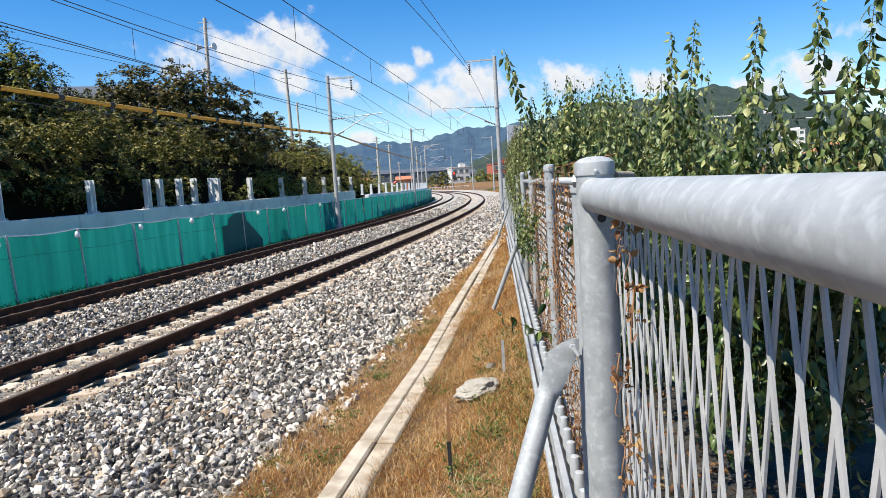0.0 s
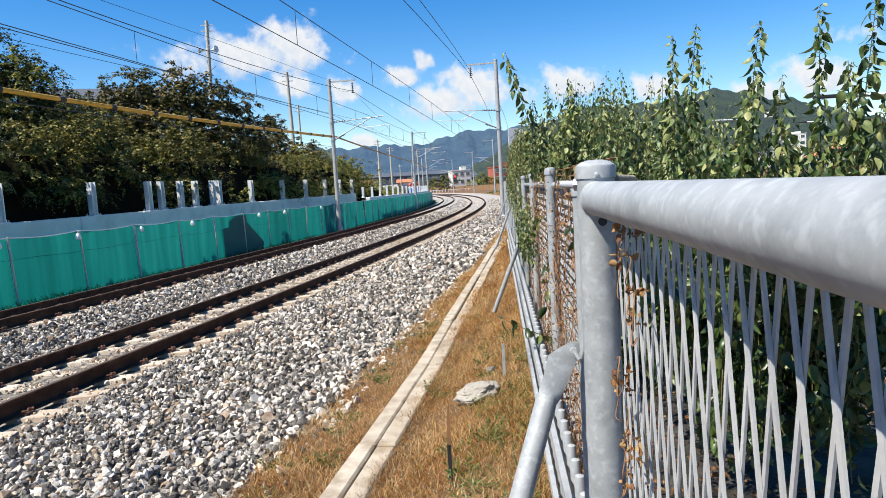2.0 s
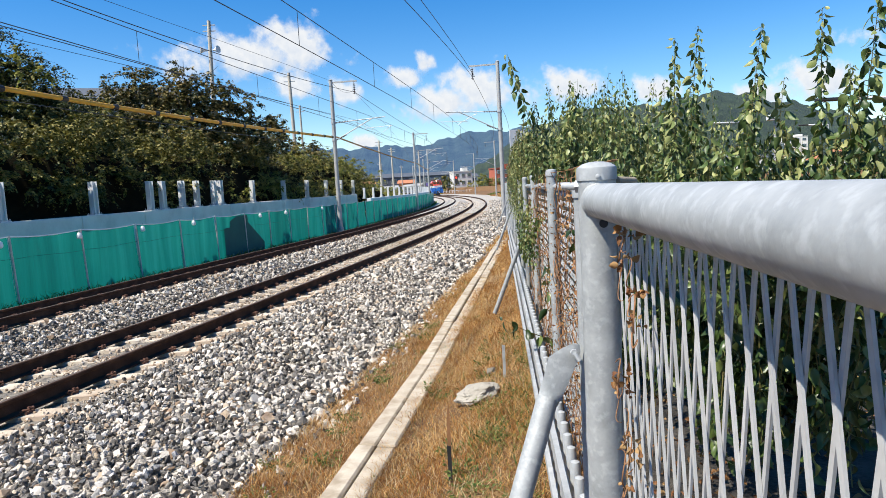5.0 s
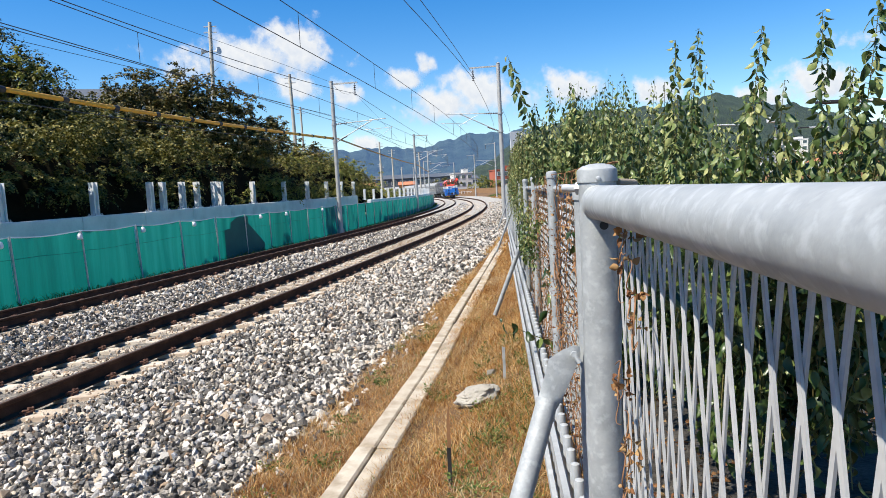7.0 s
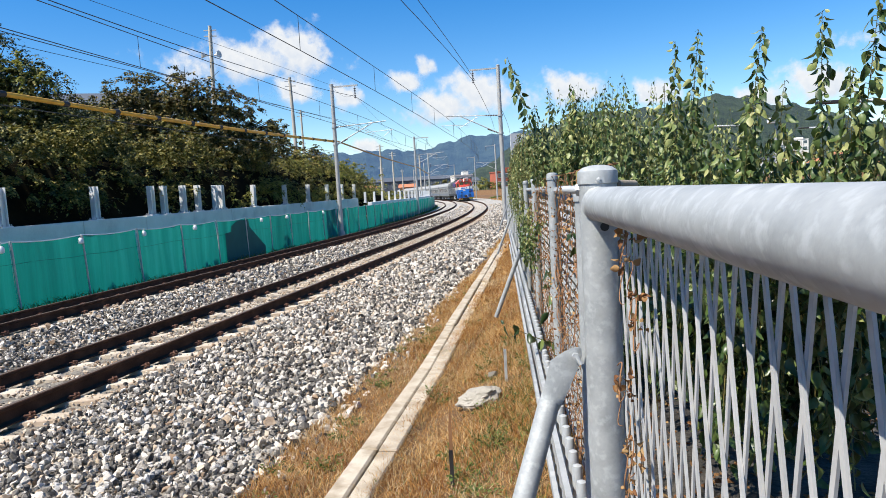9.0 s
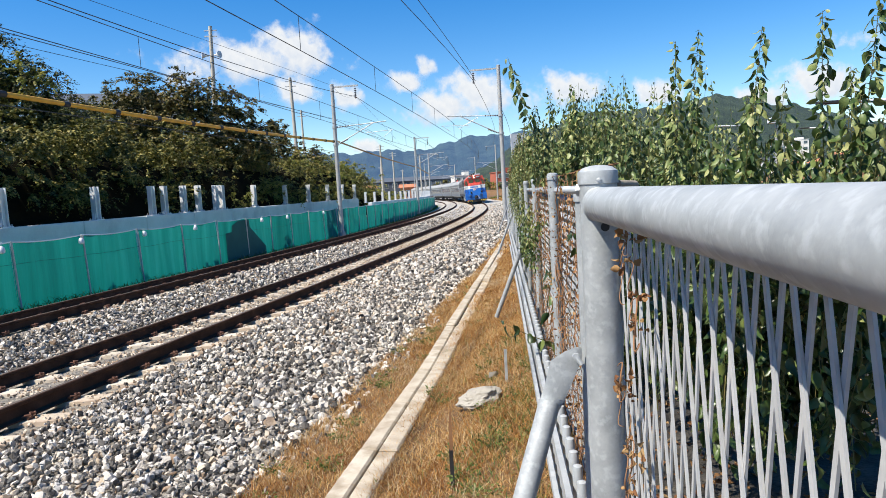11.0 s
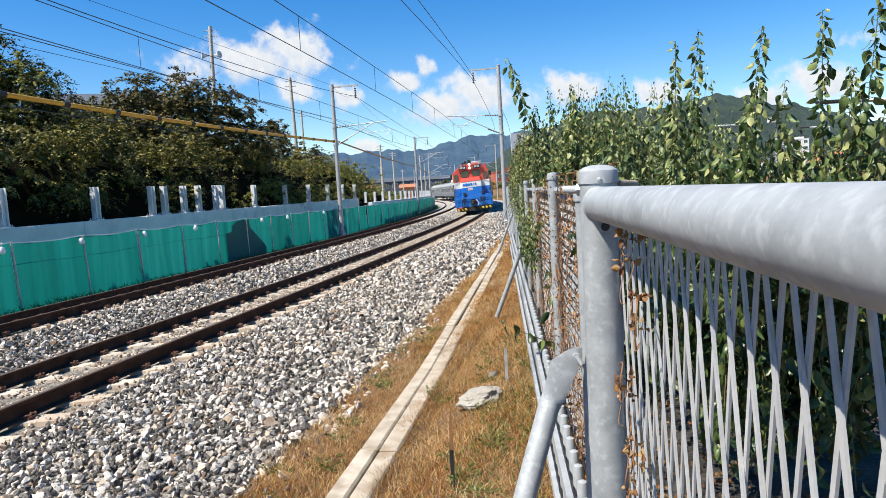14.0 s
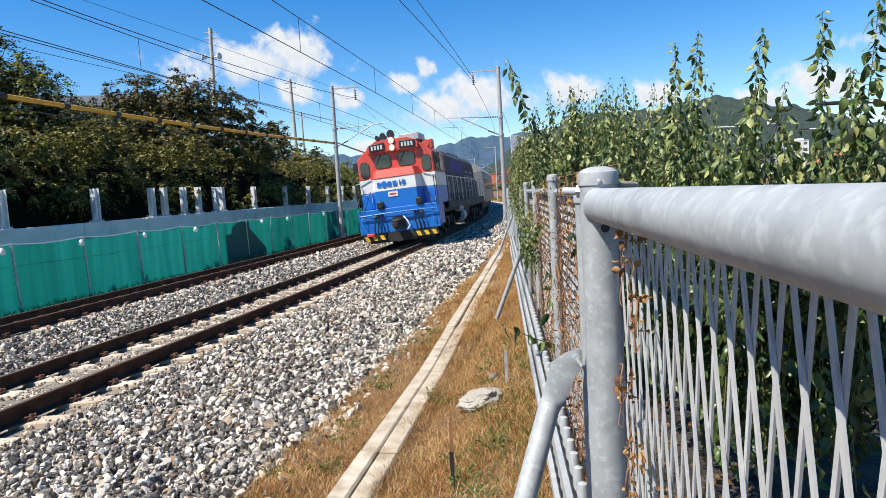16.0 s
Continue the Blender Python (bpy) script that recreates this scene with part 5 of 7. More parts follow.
shade_layer = []
for q in range(190):                                  # flat leaf layer hidden by the handrail, added to shade the hedge below
    bx, by = rng.uniform(0.72, 1.75), rng.uniform(1.6, 2.9)
    bx = min(bx, 0.56 * by)
    z = rng.uniform(-0.34, -0.09)
    a = rng.uniform(0, 6.28)
    shade_layer.append(shoot_geometry((bx, by, EZ + z - 0.06), (bx + 0.3 * math.cos(a), by + 0.3 * math.sin(a), EZ + z), (0, 0, 0.04), 0.046, 0.009))
leafy("hedge_shrub", shade_layer, M_LEAF_OLD_SHADED, "leaf layer added behind the handrail to shade the hedge below", "hedge", 0.002, "hedge behind the balustrade", rich=1)

SHOOTS = (((0.50, 4.5, 0.86), (0.66, 4.5, 0.33), 0.10, 0.085), ((0.85, 4.2, 0.62), (0.88, 4.2, -0.1), 0.075, 0.045), ((0.93, 2.6, 0.52), (0.95, 2.6, -0.5), 0.062, 0.036),
          ((1.06, 2.7, 0.58), (0.98, 2.7, -0.5), 0.062, 0.036), ((1.115, 2.3, 0.49), (0.97, 2.3, -0.5), 0.066, 0.036), ((1.19, 2.3, 0.31), (1.15, 2.3, -0.5), 0.07, 0.050),
          ((1.09, 1.9, 0.44), (1.13, 1.9, -0.5), 0.058, 0.028), ((1.185, 1.8, 0.45), (1.06, 1.8, -0.5), 0.058, 0.030), ((1.03, 3.0, 0.30), (1.02, 3.0, -0.5), 0.06, 0.034),
          ((0.78, 3.1, 0.36), (0.80, 3.1, -0.5), 0.06, 0.034), ((1.20, 2.6, 0.30), (1.15, 2.6, -0.5), 0.065, 0.036), ((0.68, 4.6, 0.55), (0.7, 4.6, 0.0), 0.055, 0.036), ((0.98, 4.8, 0.60), (0.98, 4.8, -0.5), 0.06, 0.03))
for i, (tip, base, leaf, gap) in enumerate(SHOOTS):
    g = [shoot_geometry((base[0], base[1], EZ + base[2]), (tip[0], tip[1], EZ + tip[2]), (0.015 * math.sin(i * 2), 0.02, 0), leaf * 0.62, gap * 0.22, 0.1)]
    for q in range(7 if i else 0):                    # shorter companions thicken the foot of the shoot
        u = 0.40 + 0.07 * q
        dx, dy = rng.normal() * 0.035, rng.normal() * 0.035
        g.append(shoot_geometry((base[0] + dx, base[1] + dy, EZ + base[2]), (base[0] + (tip[0] - base[0]) * u + dx * 1.6, tip[1] + dy * 1.6, EZ + base[2] + (tip[2] - base[2]) * u), (0, 0, 0), leaf * 0.62, gap * 0.27, 0.1))
    leafy("tall_shoot", g, M_LEAF, "tall upright shoot with alternate drooping leaves above the hedge", "plant shoot", 0.0032, "tall shoots")

# vine tip reaching out over the verge
sx = fence_x(4.2, 0.316)
g = [shoot_geometry((sx + 0.05, 4.2, EZ - 1.02), (0.31, 4.0, EZ - 0.79), (0, 0, -0.02), 0.078, 0.036), shoot_geometry((sx + 0.05, 4.2, EZ - 0.95), (sx - 0.02, 4.15, EZ - 0.45), (-0.05, 0, 0), 0.08, 0.035)]
leafy("vine_tendril", g, M_LEAF_OLD_SHADED, "dark-leaved vine tip reaching out from the fence", "vine", 0.004)

for y0, z0, z1 in ((5.7, 0.8, 1.3), (6.3, 0.75, 1.2), (7.4, 0.75, 1.35), (5.0, 0.95, 1.25)):
    x0 = fence_x(y0, 0.30)
    g = [shoot_geometry((x0 + rng.normal() * 0.05, y0 + rng.normal() * 0.1, z1), (x0 - 0.06, y0 + rng.normal() * 0.15, z0), (-0.05, 0, 0), 0.038, 0.015) for q in range(4)]
    leafy("vine_tendril", g, M_LEAF, "green leafy vine trailing down the fence posts", "vine", 0.003, "vines on the fence")

# withered vines in the mesh and on the bars
M_VINE = surface("dry_vine", [(0.20, 0.09, 0.035), (0.36, 0.18, 0.08)], 0.85, scale=12, fine=60, bump=0.1, dist=0.002)
dry = new("withered_vines")
tagged(dry, "withered brown vines tangled in the chain-link mesh", "dead vines")
sh = Shape()
for q in range(340):
    y = 2.0 + 5.0 * rng.uniform() ** 2.0
    z = rng.uniform(-0.2, 1.3)
    pts = []
    for k in range(9):
        pts.append((fence_x(y, 0.316) - 0.005 + rng.normal() * 0.012, y, min(1.55, max(0.05, z))))
        y += rng.normal() * 0.05
        z += rng.uniform(-0.02, 0.12)
    sh.tube(pts, rng.uniform(0.0009, 0.0024), 4, caps=False)
part("tangle", sh, M_VINE, dry)["kind"] = "stuff"
n = 2000
y = 2.0 + 4.6 * rng.uniform(size=n) ** 1.8
P = np.stack([0.0895 * y + 0.30 + rng.normal(size=n) * 0.025, y, rng.uniform(0.1, 1.5, n)], -1)
ln = rng.uniform(0.008, 0.02, n)
V, F = leaf_soup(P, rng.normal(size=(n, 3)) + np.array((0, 0, -0.6)), ln, ln * 0.35, rich=2)
dl = part("dry_leaves", soup("dry_leaves", V, F, [M_LEAF_DRY], smooth=True), None, dry)
dl["kind"] = "stuff"
curl = new("dry_tendril")
tagged(curl, "curled brown dead tendrils on the balustrade bars", "dead vines")
sh = Shape()
cs = []
for y, z in ((1.30, -0.16), (1.22, -0.215), (1.19, -0.26), (1.36, -0.41), (1.38, -0.45), (1.30, -0.53), (1.27, -0.55), (1.34, -0.63), (1.25, -0.1)):
    x = fence_x(y, 0.235) + 0.005
    cs.append((x, y, EZ + z))
    for q in range(2):
        a, r0, lift = rng.uniform(0, 6), rng.uniform(0.012, 0.03), rng.uniform(0.03, 0.09)
        sh.tube([(x - 0.008 + 0.006 * math.sin(a + 0.5 * k), y + r0 * math.sin(a + 0.38 * k) * (1 - 0.03 * k), EZ + z + (lift * k / 16 if q else -lift * k / 16) + r0 * 0.7 * math.cos(a + 0.38 * k)) for k in range(17)],
                [0.0018 - 0.00007 * k for k in range(17)], 5, caps=False)
part("tendril", sh, M_VINE, curl)["kind"] = "stuff"
P, D = clump_points(np.array(cs), np.full(len(cs), 0.018), 9)
ln = rng.uniform(0.009, 0.020, len(P))
V, F = leaf_soup(P, D + rng.normal(size=P.shape) * 0.01, ln, ln * 0.4, rich=2)
dl = part("dry_leaves", soup("dry_leaves", V, F, [M_LEAF_DRY], smooth=True), None, curl)
dl["kind"] = "stuff"

# ---- verge growth ----
def blades(name, s0, s1, oa, ob, n, height, width, material, label, patch=1.5, parent=None):
    ss, oo = rng.uniform(s0, s1, n), rng.uniform(oa, ob, n)
    dens = 0.5 + 0.5 * np.sin(ss * patch + 1.3 * np.sin(oo * 3)) * np.sin(oo * 4.0 + ss * 0.7)
    gut = np.interp(ss, GUT_S, GUT_O)
    onkerb = (oo < gut + 0.01) & (oo > gut - 0.17) & (ss < 15)
    ok = (rng.uniform(size=n) < 0.45 + 0.55 * dens) & ~onkerb
    ss, oo, dens = ss[ok], oo[ok], dens[ok]
    P = at_many(ss, oo, bed(oo) - 0.01)
    k = len(P)
    h = height * rng.uniform(0.35, 1.2, k) * (0.6 + 0.6 * dens)
    a = rng.uniform(0, 2 * math.pi, k)
    side = np.stack([np.cos(a), np.sin(a), np.zeros(k)], -1) * (width * rng.uniform(0.7, 1.6, k))[:, None]
    bend = np.stack([rng.normal(size=k), rng.normal(size=k), np.zeros(k)], -1) * (h * 0.55)[:, None]
    up = np.array((0, 0, 1.0)) * h[:, None]
    mid = P + up * 0.5 + bend * 0.3
    V = np.stack([P, mid + side, mid - side, P + up * rng.uniform(0.7, 1, (k, 1)) + bend], 1).reshape(-1, 3)
    F = (np.array([(0, 1, 2), (1, 3, 2)])[None] + (np.arange(k) * 4)[:, None, None]).reshape(-1, 3)
    return tagged(new(name, soup(name, V, F, [material])), label, "grass", kind="stuff")


blades("dry_grass", -11.0, -4.0, -5.4, -3.25, 20000, 0.15, 0.0036, M_GRASS, "dry orange-brown grass on the verge")
blades("dry_grass", -4.0, 4.0, -5.4, -3.25, 105000, 0.085, 0.0016, M_GRASS, "dry orange-brown grass on the verge")
blades("dry_grass", 4.0, 12.0, -5.0, -3.25, 58000, 0.10, 0.0026, M_GRASS, "dry orange-brown grass on the verge")
blades("dry_grass", 40.0, 110.0, -4.8, -3.0, 12000, 0.30, 0.022, M_GRASS, "dry orange-brown grass on the verge", 0.6)
blades("dry_grass", 12.0, 40.0, -4.6, -3.1, 26000, 0.18, 0.008, M_GRASS, "dry orange-brown grass on the verge")
blades("dry_grass", -3.6, 1.5, -5.35, -4.05, 36000, 0.05, 0.0016, M_GRASS, "short matted dry grass by the fence foot", 3.7)
M_PALE = surface("bleached_grass", [(0.42, 0.26, 0.11), (0.60, 0.43, 0.22), (0.74, 0.60, 0.38)], 0.85, scale=2, fine=14, bump=0, island=0.8, transl=0.3)
blades("bleached_grass", -4.0, 9.0, -5.4, -3.25, 60000, 0.09, 0.0012, M_PALE, "bleached fine straw among the dry grass", 2.9)
blades("green_grass", -5.0, 5.0, -5.3, -3.5, 9000, 0.07, 0.0020, M_WEED, "sparse green grass among the dry grass", 2.3)
blades("green_grass", -3.6, 1.6, -5.25, -4.6, 4000, 0.09, 0.0022, M_WEED, "green weedy grass at the fence foot", 1.1)
blades("green_grass", 30.0, 120.0, -9, -3.6, 14000, 0.35, 0.03, M_WEED, "green weeds beside the far ballast", 0.4)
blades("green_grass", 14.0, 100.0, 6.3, 6.7, 5000, 0.25, 0.012, M_WEED, "green weeds at the foot of the net", 0.4)
blades("green_grass", 5.0, 14.0, 6.35, 6.7, 1200, 0.28, 0.008, M_WEED, "green weeds at the foot of the net", 0.9)

n = 2600
y = rng.uniform(0.3, 5.0, n)
P = np.stack([0.0895 * y + rng.uniform(0.45, 3.2, n), y, rng.uniform(0.03, 0.05, n)], -1)
ln = rng.uniform(0.02, 0.05, n)
V, F = leaf_soup(P, rng.normal(size=(n, 3)) * np.array((1, 1, 0.15)), ln, ln * 0.3, rich=2)
tagged(new("leaf_litter", soup("leaf_litter", V, F, [M_LEAF_DRY])), "fallen dry leaves under the hedge", "leaf litter", kind="stuff")

WEEDS = ((-1.7, -3.45, 0.10), (-1.2, -3.3, 0.07), (0.2, -4.12, 0.10), (0.0, -4.2, 0.08), (-0.7, -4.65, 0.10), (-1.3, -4.75, 0.11), (-0.3, -4.85, 0.10), (0.3, -4.95, 0.10), (-1.9, -4.7, 0.12), (-2.3, -4.9, 0.10),
         (3.1, -4.02, 0.10), (2.9, -3.55, 0.10), (5.6, -3.62, 0.09), (8.9, -3.62, 0.10), (1.1, -3.5, 0.08), (2.4, -3.5, 0.1), (0.8, -5.0, 0.12), (1.6, -5.0, 0.12), (-2.2, -4.2, 0.07), (5.0, -3.45, 0.12), (6.4, -3.5, 0.12))
more = [(rng.uniform(-2.6, 1.8), rng.uniform(-5.15, -4.4), rng.uniform(0.06, 0.11)) for q in range(26)]
more += [(rng.uniform(-2.9, 6.0), rng.uniform(-3.74, -3.3), rng.uniform(0.05, 0.10)) for q in range(22)]
for s, o, size in [*WEEDS, *more]:
    k = 80
    w = new("weed")
    w.location = at(s, o, float(bed(o)))
    a = rng.uniform(0, 6.28, k)
    out = np.stack([np.cos(a), np.sin(a), rng.uniform(0.1, 0.9, k)], -1)
    P = out * (rng.uniform(0.1, 1.0, k) * size)[:, None]
    ln = rng.uniform(0.012, 0.028, k)
    V, F = leaf_soup(P, out + np.array((0, 0, -0.2)), ln, ln * 0.3, rich=1)
    sh = Shape()
    for q in range(6):
        sh.tube([(0, 0, -0.02), tuple(out[q] * size * 0.9)], 0.002, 4)
    part("stem", sh, M_STEM, w)["kind"] = "stuff"
    lv = part("leaves", soup("leaves", V, F, [M_WEED]), None, w)
    lv["kind"] = "stuff"
    tagged(w, "small leafy green weed in dry grass", "weed", "weeds on the verge")

# pale rock, stakes
bm = bmesh.new()
bmesh.ops.create_icosphere(bm, subdivisions=4, radius=1.0)
for v in bm.verts:
    d = v.co.normalized()
    chip = 1 + 0.30 * noise.noise(d * 1.7 + Vector((3, 1, 7))) + 0.10 * noise.noise(d * 5) + 0.03 * noise.noise(d * 14)
    v.co = Vector((0.205 + 0.155 * d.x * chip, 4.72 + 0.13 * d.y * chip, 0.005 + 0.075 * max(-0.6, d.z) * chip + 0.03 * d.x))
me = bpy.data.meshes.new("rock")
bm.to_mesh(me)
bm.free()
me.materials.append(M_ROCK)
tagged(part("rock", me, None), "pale flat broken rock lying in the grass", "rock")
V, F = stones(np.array([(0.36, 5.35, 0.0)]), np.array([0.05]))
tagged(part("rock", soup("rock", V.reshape(-1, 3), F.reshape(-1, 3), [M_ROCK]), None), "small pale stone lying in the grass", "rock")
for x, y, h, m, lab in ((0.44, 5.11, 0.26, M_GALV_DULL, "thin grey metal stake standing in the verge"), (-0.017, 3.36, 0.17, M_DARK, "short dark iron stake standing in the grass")):
    st = new("stake")
    tagged(st, lab, "stake")
    sh = Shape()
    sh.box((x, y, h / 2 - 0.05), (0.018, 0.004, h + 0.1))
    sh.box((x - 0.009, y + 0.010, h / 2 - 0.05), (0.004, 0.022, h + 0.1))
    part("angle_bar", sh, m, st, smooth=0)
    if m is M_DARK:
        part("rust_blade", Shape().loft([[(x - 0.008, y, h - 0.02), (x + 0.012, y, h - 0.02), (x + 0.012, y + 0.004, h - 0.02), (x - 0.008, y + 0.004, h - 0.02)],
                                         [(x - 0.006, y, h + 0.13), (x + 0.010, y, h + 0.13), (x + 0.010, y + 0.004, h + 0.13), (x - 0.006, y + 0.004, h + 0.13)],
                                         [(x + 0.006, y, h + 0.22), (x + 0.010, y, h + 0.22), (x + 0.010, y + 0.003, h + 0.22), (x + 0.006, y + 0.003, h + 0.22)]], closed=True, caps=True), M_VINE, st, smooth=0)

# ---- town in the distance ----
M_BRICK = surface("red_brick_wall", [(0.36, 0.09, 0.05), (0.45, 0.13, 0.075)], 0.85, scale=0.6, fine=8, bump=0.1, dist=0.01)
M_PLASTER = surface("pale_plaster", [(0.60, 0.58, 0.54), (0.72, 0.70, 0.66)], 0.8, scale=0.4, fine=5, bump=0.05, dist=0.01)
M_TILE = surface("orange_roof", [(0.42, 0.15, 0.07), (0.52, 0.22, 0.11)], 0.8, scale=0.8, fine=8, bump=0.1, dist=0.02)
M_SLATE = surface("dark_roof", [(0.06, 0.075, 0.10), (0.11, 0.125, 0.15)], 0.7, scale=0.4, fine=5, bump=0.1, dist=0.02)
M_PANE = surface("window_glass", [(0.03, 0.05, 0.07), (0.06, 0.09, 0.12)], 0.08, scale=0.5, fine=4, bump=0, spec=0.8)


def house(x, y, w, d, h, wall, roof, gable, floors, cols, label, turn=0.0, base=-2.6):
    thing = new("house")
    thing.matrix_basis = Matrix.Translation((x, y, EZ + base)) @ Matrix.Rotation(turn, 4, "Z")
    part("wall", Shape().box((0, 0, h / 2), (w, d, h)), wall, thing, smooth=0)
    if gable:
        sh = Shape()
        e, p = 0.5, gable
        sh.add([(-w / 2 - e, -d / 2 - e, h), (w / 2 + e, -d / 2 - e, h), (w / 2 + e, d / 2 + e, h), (-w / 2 - e, d / 2 + e, h), (-w / 2 - e, 0, h + p), (w / 2 + e, 0, h + p)],
               [(0, 1, 5, 4), (2, 3, 4, 5), (0, 4, 3), (1, 2, 5), (0, 3, 2, 1)])
        part("roof", sh, roof, thing, smooth=0)
    else:
        part("roof", Shape().box((0, 0, h + 0.15), (w + 0.4, d + 0.4, 0.3)), roof, thing, smooth=0)
        part("parapet", Shape().box((w * 0.2, 0, h + 0.9), (w * 0.3, d * 0.4, 1.5)), wall, thing, smooth=0)
    for f in range(floors):
        for c in range(cols):
            wx = -w / 2 + w * (c + 0.5) / cols
            wz = h * (f + 0.55) / floors
            ww, wh = w / cols * 0.55, h / floors * 0.45
            fr = part("window_frame", Shape().box((wx, -d / 2 - 0.03, wz), (ww + 0.2, 0.10, wh + 0.2)), M_WHITE, thing, smooth=0)
            part("pane", Shape().box((wx, -d / 2 - 0.09, wz), (ww, 0.06, wh)), M_PANE, fr, smooth=0)
    return tagged(thing, label, "house", "houses of the town")


house(24.0, 250, 7.5, 9, 8.6, M_BRICK, M_BRICK, 0, 3, 3, "red brick three-storey town building", 0.2)
house(30.0, 270, 9, 9, 6.0, M_BRICK, M_TILE, 1.2, 2, 3, "red brick low town house", 0.1)
house(9.0, 262, 7, 8, 8.4, M_PLASTER, M_PLASTER, 0, 3, 3, "white plastered town building", 0.2)
house(12.5, 300, 9, 8, 7.0, M_PLASTER, M_SLATE, 1.5, 2, 3, "pale town house with dark roof", 0.2)
house(-11.0, 240, 5.5, 8, 5.0, M_TILE, M_TILE, 1.2, 1, 3, "orange-walled low town building", 0.0)
house(-24, 330, 26, 12, 9, M_SLATE, M_SLATE, 2, 2, 6, "long workshop with dark sheet roof", 0.1)
house(-52, 380, 34, 14, 10, M_SLATE, M_SLATE, 2, 2, 7, "long workshop with dark sheet roof", 0.1)
house(2, 380, 30, 12, 10, M_SLATE, M_SLATE, 2, 2, 6, "long workshop with dark sheet roof", 0.0)
house(-33, 300, 9, 8, 6, M_PLASTER, M_TILE, 1.5, 2, 2, "pale town house with orange roof", 0.2)
house(222, 420, 15, 14, 22, M_PLASTER, M_PLASTER, 0, 6, 4, "white apartment block below the hill", -0.35)
house(210, 416, 7, 12, 19, M_PANE, M_PLASTER, 0, 6, 2, "glass-fronted tower beside the apartments", -0.35)
for x, y, w, h, roof, lab in ((192, 300, 13, 4.4, M_TILE, "pale house with red tiled roof"), (203, 296, 10, 3.6, M_TILE, "pale house with red tiled roof"), (214, 330, 14, 7.0, M_SLATE, "pale house with grey roof"),
                              (180, 330, 13, 6.5, M_TILE, "pale house with red tiled roof"), (238, 340, 15, 6.0, M_TILE, "pale house with red tiled roof"), (170, 380, 16, 11, M_SLATE, "pale house with grey roof"), (196, 390, 16, 10, M_SLATE, "pale house with grey roof"),
                              (150, 400, 14, 11, M_PLASTER, "pale house with flat roof"), (262, 430, 20, 12, M_TILE, "pale house with red tiled roof")):
    house(x, y, w, 9, h, M_PLASTER, roof, 2.0 if roof is not M_PLASTER else 0, 2, 3, lab, -0.4)

for x, y, r, mat, lab in ((3.0, 215, 4.2, M_SHRUB, "rounded green tree by the level crossing"), (-1.5, 220, 3.6, M_SHRUB, "rounded green tree by the level crossing"), (14, 215, 4.0, M_YTREE, "bare brownish tree beside the line"), (18.5, 225, 3.4, M_YTREE, "bare brownish tree beside the line"),
                     (-8.2, 80, 2.2, M_YTREE, "yellow-brown bush behind the low wall"), (-10.5, 86, 2.4, M_YTREE, "yellow-brown bush behind the low wall"), (-6.2, 92, 1.9, M_YTREE, "yellow-brown bush behind the low wall"),
                     (60, 130, 5, M_TREE, "dark green tree beyond the hedge"), (74, 140, 5, M_TREE, "dark green tree beyond the hedge"), (90, 150, 6, M_TREE, "dark green tree beyond the hedge"), (105, 165, 6, M_SHRUB, "dark green tree beyond the hedge"), (46, 150, 5, M_SHRUB, "dark green tree beyond the hedge")):
    b = (x, y, EZ - 2.5)
    tree(b, r * 1.1, [(x - r * 0.45, y, EZ - 2.3 + r * 0.8, r * 0.6), (x + r * 0.4, y + 0.4, EZ - 2.3 + r * 0.75, r * 0.62), (x, y - 0.3, EZ - 2.3 + r * 1.05, r * 0.55)], 60, 34, 0.10 * r, mat, lab, 0.26 * r, 0.06 * r, "trees of the town")

house(-25.5, 54, 9, 6, 5.6, M_PLASTER, M_SLATE, 1.3, 1, 3, "pale house with grey roof behind the trees", 0.3, 2.4)

# white railing and signal by the far crossing
railing = new("white_railing")
tagged(railing, "white steel railing beside the far crossing", "railing")
for i in range(26):
    x = -2 + 0.9 * i
    part("baluster", Shape().box((x, 205 + 0.2 * i, EZ - 1.6), (0.12, 0.12, 1.6)), M_WHITE, railing, smooth=0)
for z in (-1.0, -1.8):
    part("rail_bar", Shape().tube([(-2, 205, EZ + z), (20.5, 210, EZ + z)], 0.06, 6), M_WHITE, railing)
signal = new("railway_signal")
tagged(signal, "railway signal mast showing a red light", "signal")
sx, sy = 4.3, 175.0
part("mast", Shape().tube([(sx, sy, EZ - 2.4), (sx, sy, EZ + 4.2)], 0.14, 10), M_GALV_DULL, signal)
part("head", Shape().box((sx + 0.55, sy, EZ + 2.0), (0.8, 0.3, 2.0)), M_DARK, signal, bevel=0.05)
part("red_lamp", Shape().lathe((sx + 0.55, sy - 0.16, EZ + 2.5), [(0.24, 0), (0.22, 0.05)], 12, axis=(0, -1, 0)), glowing("signal_red", (0.9, 0.04, 0.02), 1.5), signal, "glowing red signal lens")
part("bracket", Shape().box((sx + 0.25, sy, EZ + 1.2), (0.5, 0.1, 0.1)), M_DARK, signal, smooth=0)

# street lamps beyond the hedge
for x, y, z, ln in ((10.4, 18.0, 1.78, 2.6), (26.05, 48.0, 3.05, 1.9), (18.9, 48.0, 3.55, 3.0)):
    lampost = new("street_lamp")
    tagged(lampost, "grey street lamp with a long white arm", "street lamp", "street lamps")
    part("column", Shape().tube([(x + ln, y, -1), (x + ln, y, EZ + z - 0.05)], [0.06, 0.04], 10), M_GALV_DULL, lampost)
    part("arm", Shape().tube([(x + ln, y, EZ + z - 0.05), (x + 0.4, y, EZ + z)], 0.05, 8), M_WHITE, lampost)
    part("lamp_head", Shape().box((x + 0.1, y, EZ + z), (0.7, 0.2, 0.09)), M_DARK, lampost, bevel=0.02)
